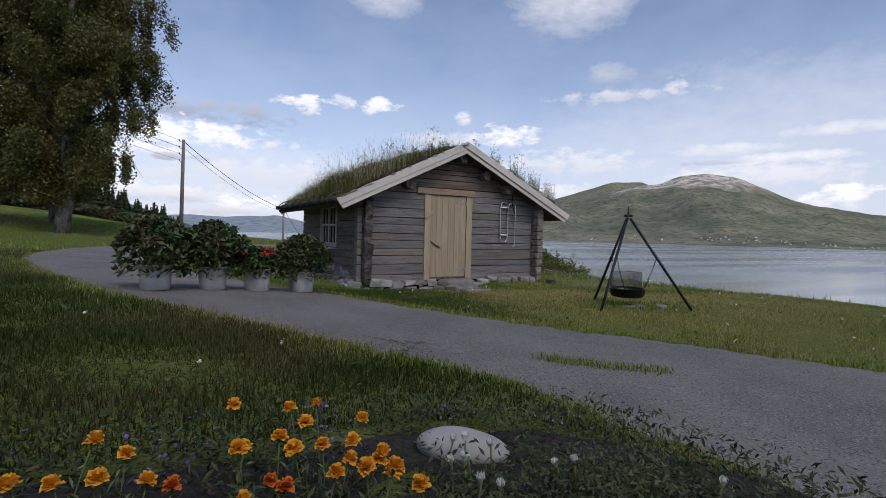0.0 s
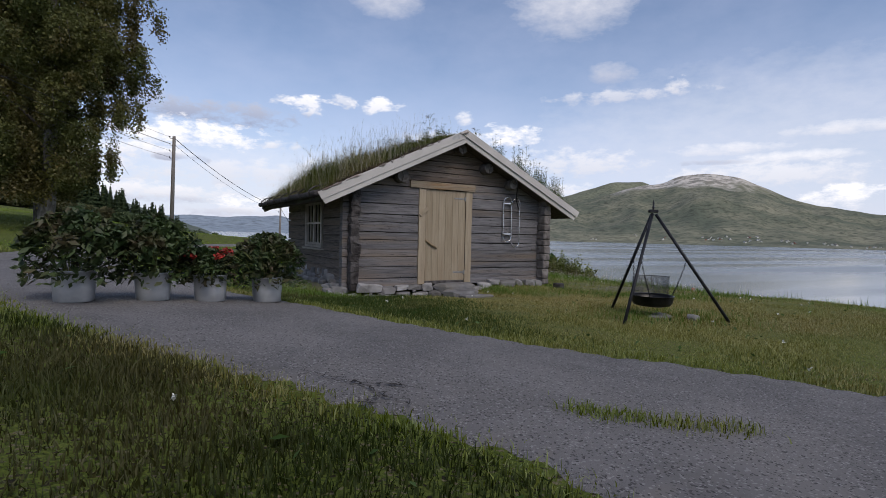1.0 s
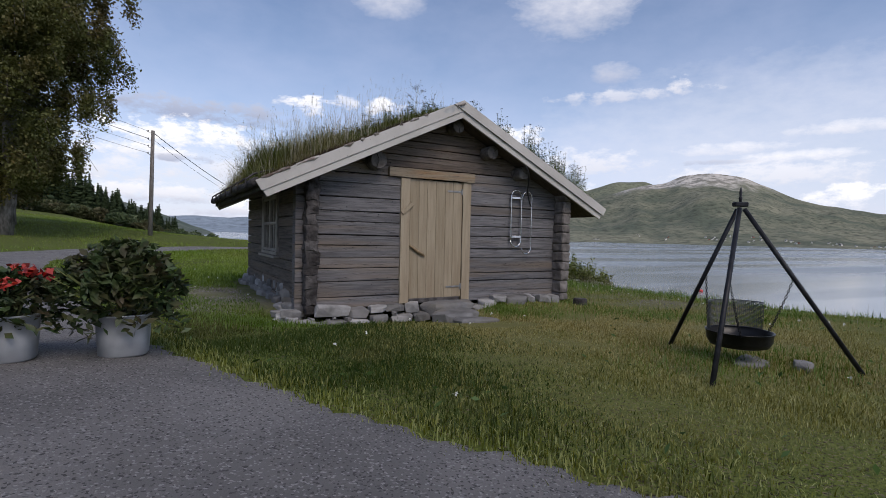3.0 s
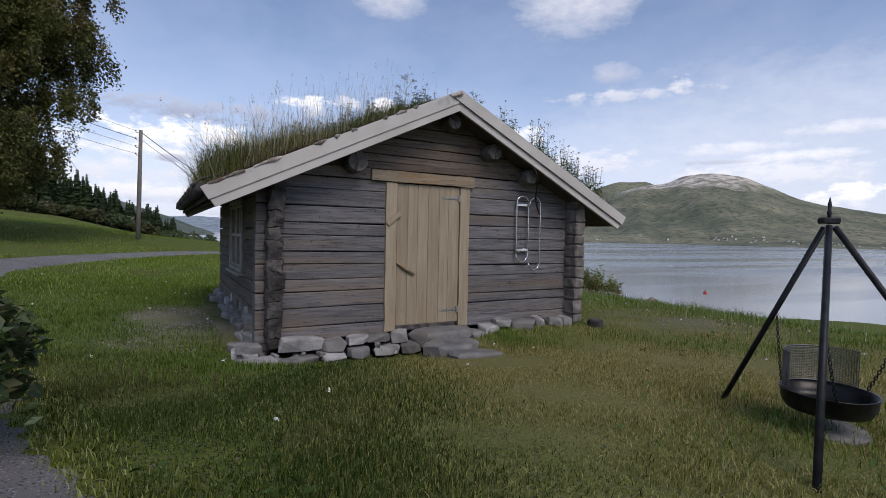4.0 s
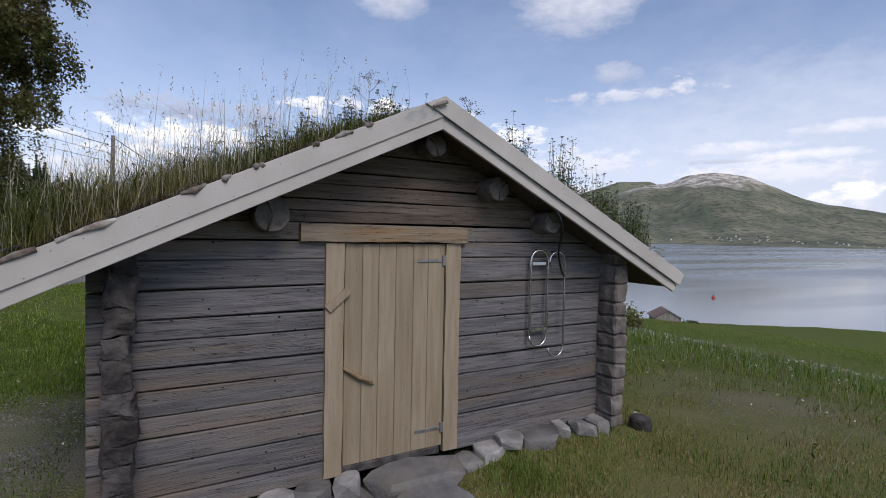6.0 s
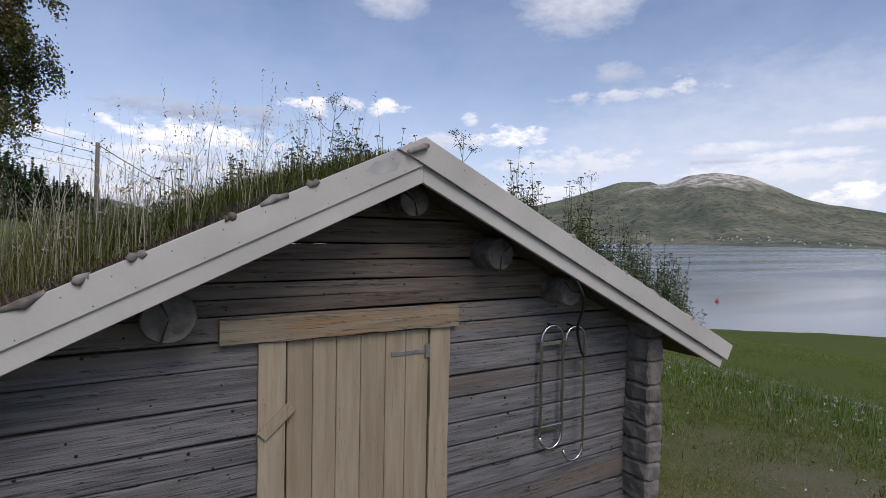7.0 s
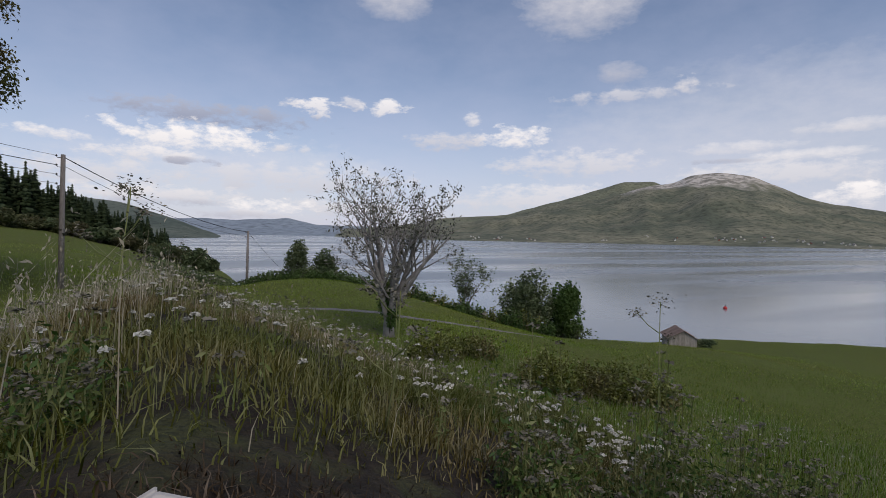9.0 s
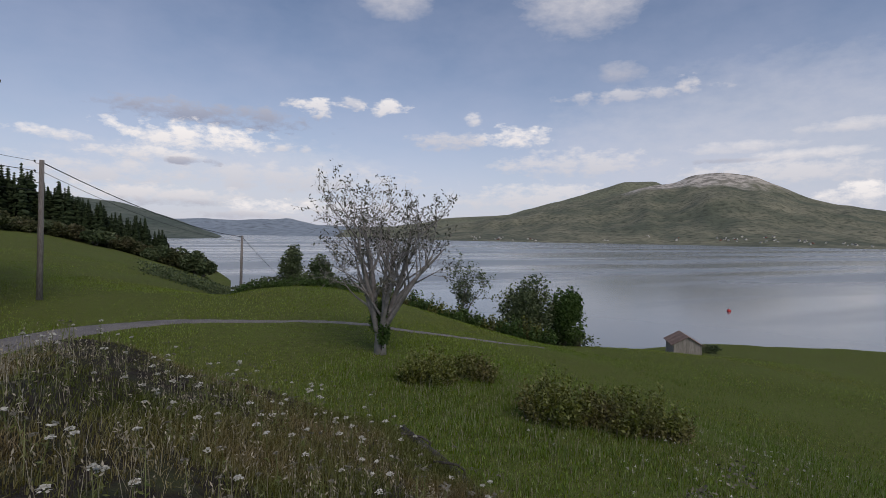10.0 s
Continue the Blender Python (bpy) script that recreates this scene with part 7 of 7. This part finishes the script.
h = rand.uniform(0.25, 0.92, len(P)) * np.where(P[:, 0] < 0, 0.60 + 0.40 * np.clip(-P[:, 0] / 2, 0, 1), 0.36) * np.clip(1.2 - P[:, 1] / 3.6, 0.34, 1)
v, f = blades(P, h, np.where(P[:, 0] < -1.0, 0.0038, 0.0026), rand, 0.28, True, (0.05, 0.02))
tips = v.reshape(-1, 5, 3)[:, 4]
hd = np.repeat(tips[::2], 5, 0) + rand.normal(0, 0.006, (len(tips[::2]) * 5, 3)) + np.tile(np.linspace(-0.05, 0.02, 5)[:, None] * [0, 0, 1], (len(tips[::2]), 1))
v2, f2 = leaf_quads(hd, 0.011, rand, 0.0, 0.3, 2.0)
v, f = merge((v, f), (v2, f2))
tagged(new("roof_stalks", fast_mesh("roof_stalks", v, f, [M["straw"]])), "tall dry straw-coloured grass stalks on the turf roof", "grass", kind="stuff")


def umbels(name, label, P, h, r, mat, rand, bits=14):
    """Slender stems, each with a flat head of tiny florets on short rays."""
    n = len(P)
    lean = rand.normal(0, 0.12, (n, 2)) * h[:, None]
    top = P + np.c_[lean, h]
    sv, sf = [], []
    for turn in (0.0, math.pi / 2):
        side = np.array([math.cos(turn), math.sin(turn), 0]) * 0.0022
        sv.append(np.stack([P - side, P + side, top + side * 0.7, top - side * 0.7], 1).reshape(-1, 3))
    i = np.arange(n)[:, None] * 4
    tri_ = np.concatenate([i + [0, 1, 2], i + [0, 2, 3]])
    stems = merge((sv[0], tri_), (sv[1], tri_))
    a = rand.uniform(0, 2 * math.pi, (n, bits))
    rr = np.sqrt(rand.uniform(0, 1, (n, bits))) * r[:, None]
    fl = top[:, None, :] + np.stack([np.cos(a) * rr, np.sin(a) * rr, 0.3 * r[:, None] - 0.35 * rr ** 2 / r[:, None] + rand.normal(0, 0.002, (n, bits))], -1)
    heads = leaf_quads(fl.reshape(-1, 3), 0.0065, rand, 1.6, 0.9)
    # leaves on the stem
    s = rand.uniform(0.1, 0.75, (n, 7, 1))
    lf = P[:, None] + (top - P)[:, None] * s + rand.normal(0, 0.012, (n, 7, 3))
    leaves = leaf_quads(lf.reshape(-1, 3), 0.016, rand, 0.2, 0.25)
    # rays under the head
    q = fl[:, ::3].reshape(-1, 3)
    b = np.repeat(top - np.c_[lean, h] * 0.07, fl[:, ::3].shape[1], 0)
    sd = np.array([0.0012, 0.0012, 0])
    rays = (np.stack([b - sd, b + sd, q], 1).reshape(-1, 3), np.arange(len(q))[:, None] * 3 + [0, 1, 2])
    v, f = merge(stems, leaves, rays)
    tagged(new(name + "_stems", fast_mesh(name + "_stems", v, f, [M["stem"]])), "green stems and feathery leaves of the " + label.split(" of ")[-1], "wildflowers", kind="stuff")
    v, f = heads
    tagged(new(name, fast_mesh(name, v, f, [M[mat]])), label, "wildflowers", kind="stuff")


rand = np.random.default_rng(112)
P = np.concatenate([roof_points(rand, 300, x0=-1.9, x1=2.6, y0=0.1), roof_points(rand, 70, x0=1.7, x1=2.6, y0=0.2, y1=1.4)])
umbels("yarrow_flowers", "flat white heads of yarrow", P, rand.uniform(0.09, 0.2, len(P)) * (1 + 0.7 * np.clip((np.abs(P[:, 0]) - 0.6) / 1.5, 0, 1)), rand.uniform(0.011, 0.025, len(P)), "umbel", rand, 30)
P = np.concatenate([roof_points(rand, 170, x0=-2.6, x1=0.2, y0=0.0), roof_points(rand, 200, x0=0.5, x1=2.6, y0=-0.1)])
umbels("faded_flowers", "brownish faded heads of wild herbs", P, rand.uniform(0.10, 0.24, len(P)) * (1 + 0.8 * np.clip((np.abs(P[:, 0]) - 0.5) / 1.2, 0, 1)), rand.uniform(0.010, 0.022, len(P)), "umbel_dull", rand, 12)


# bushy dark herbs along the right slope and a few left of the ridge
pts = []
for hx, hy, hn, hs in ((0.80, -0.15, 24, 0.04), (1.0, -0.12, 30, 0.05), (1.36, -0.15, 40, 0.06), (1.52, -0.10, 44, 0.06), (1.68, -0.16, 40, 0.06), (1.98, -0.12, 60, 0.08), (2.16, -0.15, 56, 0.07), (2.48, -0.12, 70, 0.08), (2.64, -0.14, 50, 0.07), (1.4, 0.8, 16, 0.09), (-0.30, 0.2, 34, 0.07), (-0.62, 0.25, 36, 0.08), (-0.95, 0.35, 22, 0.08), (-1.3, 0.2, 20, 0.09)):
    q = np.c_[rand.normal(hx, hs, hn), rand.normal(hy, hs, hn)]
    q[:, 0] = np.clip(q[:, 0], EL + 0.1, ER - 0.1)
    q[:, 1] = np.clip(q[:, 1], FRONT + 0.06, 4)
    pts.append(np.c_[q, sod_z(q[:, 0], q[:, 1]) - 0.02, 1.2 - 0.5 * np.hypot(q[:, 0] - hx, q[:, 1] - hy) / hs])
P = np.concatenate(pts)
tall = np.where(P[:, 0] > 1.2, 1.62, np.where(P[:, 0] > 0.3, 1.2, 0.95)) * np.clip(P[:, 3], 0.4, 1.1)
P = P[:, :3]
umbels("herb_heads", "dark seed heads of bushy wild herbs", P, rand.uniform(0.2, 0.40, len(P)) * tall, rand.uniform(0.012, 0.024, len(P)), "umbel_dull", rand, 14)
c = np.repeat(P, 18, 0) + np.c_[rand.normal(0, 0.028, (len(P) * 18, 2)), rand.uniform(0.0, 1.0, len(P) * 18) ** 1.1 * 0.33 * np.repeat(tall, 18)]
v, f = leaf_quads(c, 0.012, rand, 0.2, 0.35)
tagged(new("herb_leaves", fast_mesh("herb_leaves", v, f, [M["leaf"]])), "small green leaves of bushy herbs on the turf roof", "wildflowers", kind="stuff")
# brown thatch hanging at the front edge of the turf
n = 9000
x = rand.uniform(EL + 0.1, ER - 0.1, n)
y = FRONT + 0.05 + np.abs(rand.normal(0, 0.10, n))
v, f = blades(np.c_[x, y, sod_z(x, y) - 0.02], rand.uniform(0.02, 0.06, n) * (1 + 0.6 * np.clip(-x / 2, 0, 1)), np.full(n, 0.005), rand, 0.7)
tagged(new("roof_thatch", fast_mesh("roof_thatch", v, f, [M["thatch"]])), "matted brown dead grass along the front edge of the turf", "grass", kind="stuff")


def angelica(at, h, seed, lean, label):
    """A tall stalk with a few round flower heads on branches."""
    rand = np.random.default_rng(seed)
    ob = thing("angelica_plant", at, label, "plant", "tall plants on the roof")
    b = Vector(at)
    top = b + Vector((lean[0], lean[1], h))
    tube("stalk", [b, b.lerp(top, 0.5) + Vector((0.015, 0, 0)), top], [0.0035, 0.0027, 0.002], M["stem"], ob, "", 6)
    for k in range(5):
        s = 0.45 + 0.14 * k
        p = b.lerp(top, min(s, 1.0))
        a = seed + k * 2.4
        e = p + Vector((math.cos(a) * 0.11, math.sin(a) * 0.11, 0.10)) if k < 4 else top + Vector((0, 0, 0.03))
        tube("side_stem", [p, p.lerp(e, 0.5) + Vector((0, 0, -0.01)), e], 0.0022, M["stem"], ob, "", 5)
        r = 0.045 if k < 4 else 0.07
        c = np.array(e[:]) + rand.normal(0, 1, (70, 3)) * [r * 0.5, r * 0.5, r * 0.28]
        v, f = leaf_quads(c, 0.006, rand, 1.0, 0.8)
        fh = part("flower_head", fast_mesh("flower_head", v, f, [M["umbel_dull"]]), ob)
        fh["kind"] = "stuff"


for k, (ax, ay, h, ln) in enumerate(((-0.28, 0.80, 0.58, (0.10, 0.03)), (2.02, 0.35, 0.98, (0.06, 0.03)), (0.50, 0.15, 0.42, (0.05, 0.0)), (2.3, 0.25, 0.5, (0.08, 0.0)), (-1.5, 1.9, 0.5, (-0.03, 0.05)))):
    angelica((ax, ay, float(sod_z(ax, ay)) - 0.02), h, 120 + k, ln, "tall angelica stalk with faded round flower heads")

# clover and dandelion heads in the lawn
rand = np.random.default_rng(115)
n = 130
x, y = rand.uniform(-8.5, 6, n), rand.uniform(-8, 8, n)
keep = off_cabin(x, y) & ~on_road(x, y)
x, y = x[keep], y[keep]
P = np.c_[x, y, ground_z(x, y)]
c = np.repeat(P + [0, 0, 0.075], 9, 0) + rand.normal(0, 0.007, (len(P) * 9, 3))
v, f = leaf_quads(c, 0.009, rand, 0.4, 0.8)
tagged(new("clover_heads", fast_mesh("clover_heads", v, f, [M["white_petal"]])), "scattered white clover heads in the lawn", "wildflowers", kind="stuff")
# broad weed leaves
n = 1500
x, y = rand.uniform(-8, 7, n), rand.uniform(-8, 3, n)
keep = off_cabin(x, y) & ~on_road(x, y) & (np.sin(x * 1.9) * np.sin(y * 2.3 + x) > 0.1)
x, y = x[keep], y[keep]
v, f = leaf_quads(np.c_[x, y, ground_z(x, y) + rand.uniform(0.02, 0.07, len(x))], 0.03, rand, 0.8, 0.42)
tagged(new("lawn_weeds", fast_mesh("lawn_weeds", v, f, [M["leaf"]])), "broad-leaved weeds scattered in the lawn", "weeds", kind="stuff")

# gravel and crumbs of earth on the trodden ground
rand = np.random.default_rng(116)
q = np.concatenate([np.c_[rand.normal(-3.15, 0.4, 5000), rand.normal(1.5, 0.9, 5000)], np.c_[rand.normal(4.8, 0.9, 900), rand.normal(0.1, 0.6, 900)], np.c_[rand.normal(-1.6, 0.7, 800), rand.normal(-0.6, 0.12, 800)]])
q = q[off_cabin(q[:, 0], q[:, 1]) & ~on_road(q[:, 0], q[:, 1])]
z = ground_z(q[:, 0], q[:, 1])
sz = rand.uniform(0.004, 0.013, len(q))
oct_ = np.array([(1, 0, 0), (0, 1, 0), (-1, 0, 0), (0, -1, 0), (0, 0, 0.7), (0, 0, -0.7)])
v = (np.c_[q, z + 0.004][:, None] + oct_[None] * sz[:, None, None] * rand.uniform(0.6, 1.3, (len(q), 6, 1))).reshape(-1, 3)
tri_ = np.array([(0, 1, 4), (1, 2, 4), (2, 3, 4), (3, 0, 4), (1, 0, 5), (2, 1, 5), (3, 2, 5), (0, 3, 5)])
f = (np.arange(len(q))[:, None, None] * 6 + tri_[None]).reshape(-1, 3)
tagged(new("gravel", fast_mesh("gravel", v, f, [M["pebble"]])), "loose gravel and crumbs of earth on trodden ground", "gravel", kind="stuff")
# longer tufts where the mower does not reach
n = 12000
cx = np.array([(2.4, -0.7), (3.0, -1.6), (1.2, -0.55), (0.7, -0.5), (3.6, -2.4), (1.5, -4.2), (0.6, -3.9), (-2.9, -0.9), (-2.6, -0.5), (5.2, -2.2), (2.4, 0.6), (2.5, 2.0)])
j = rand.integers(0, len(cx), n)
q = cx[j] + rand.normal(0, 1, (n, 2)) * np.where(j == 3, 0.18, 0.38)[:, None]
ok = off_cabin(q[:, 0], q[:, 1], 0.03) & ~on_road(q[:, 0], q[:, 1])
q = q[ok]
v, f = blades(np.c_[q, ground_z(q[:, 0], q[:, 1]) - 0.01], rand.uniform(0.04, 0.12, len(q)), np.full(len(q), 0.006), rand, 0.4)
tagged(new("grass_tufts", fast_mesh("grass_tufts", v, f, [M["tuft"]])), "tall fresh green grass tufts by the cabin and the tripod", "grass", kind="stuff")

# stump beside the cabin corner
stump = thing("stump", (2.62, -0.05, gz(2.62, -0.05)), "short weathered tree stump beside the cabin corner", "stump")
tube("block", [(2.62, -0.05, gz(2.62, -0.05) - 0.05), (2.62, -0.05, gz(2.62, -0.05) + 0.1), (2.62, -0.05, gz(2.62, -0.05) + 0.13)], [0.13, 0.12, 0.112], M["log_dark"], stump, "", 14)

# turn the cabin and all that sits on it into place
TURN = Matrix.Translation((*PIVOT, 0)) @ Matrix.Rotation(LEAN, 4, "Z") @ Matrix.Translation((-PIVOT[0], -PIVOT[1], 0))
ON_CABIN = ("log_cabin", "stone_step", "bathing_ladder", "cable", "roof_", "yarrow_", "faded_", "herb_", "angelica_")
for ob in list(scene.collection.all_objects):
    if ob.parent is None and ob.name.startswith(ON_CABIN):
        ob.matrix_basis = TURN @ ob.matrix_basis
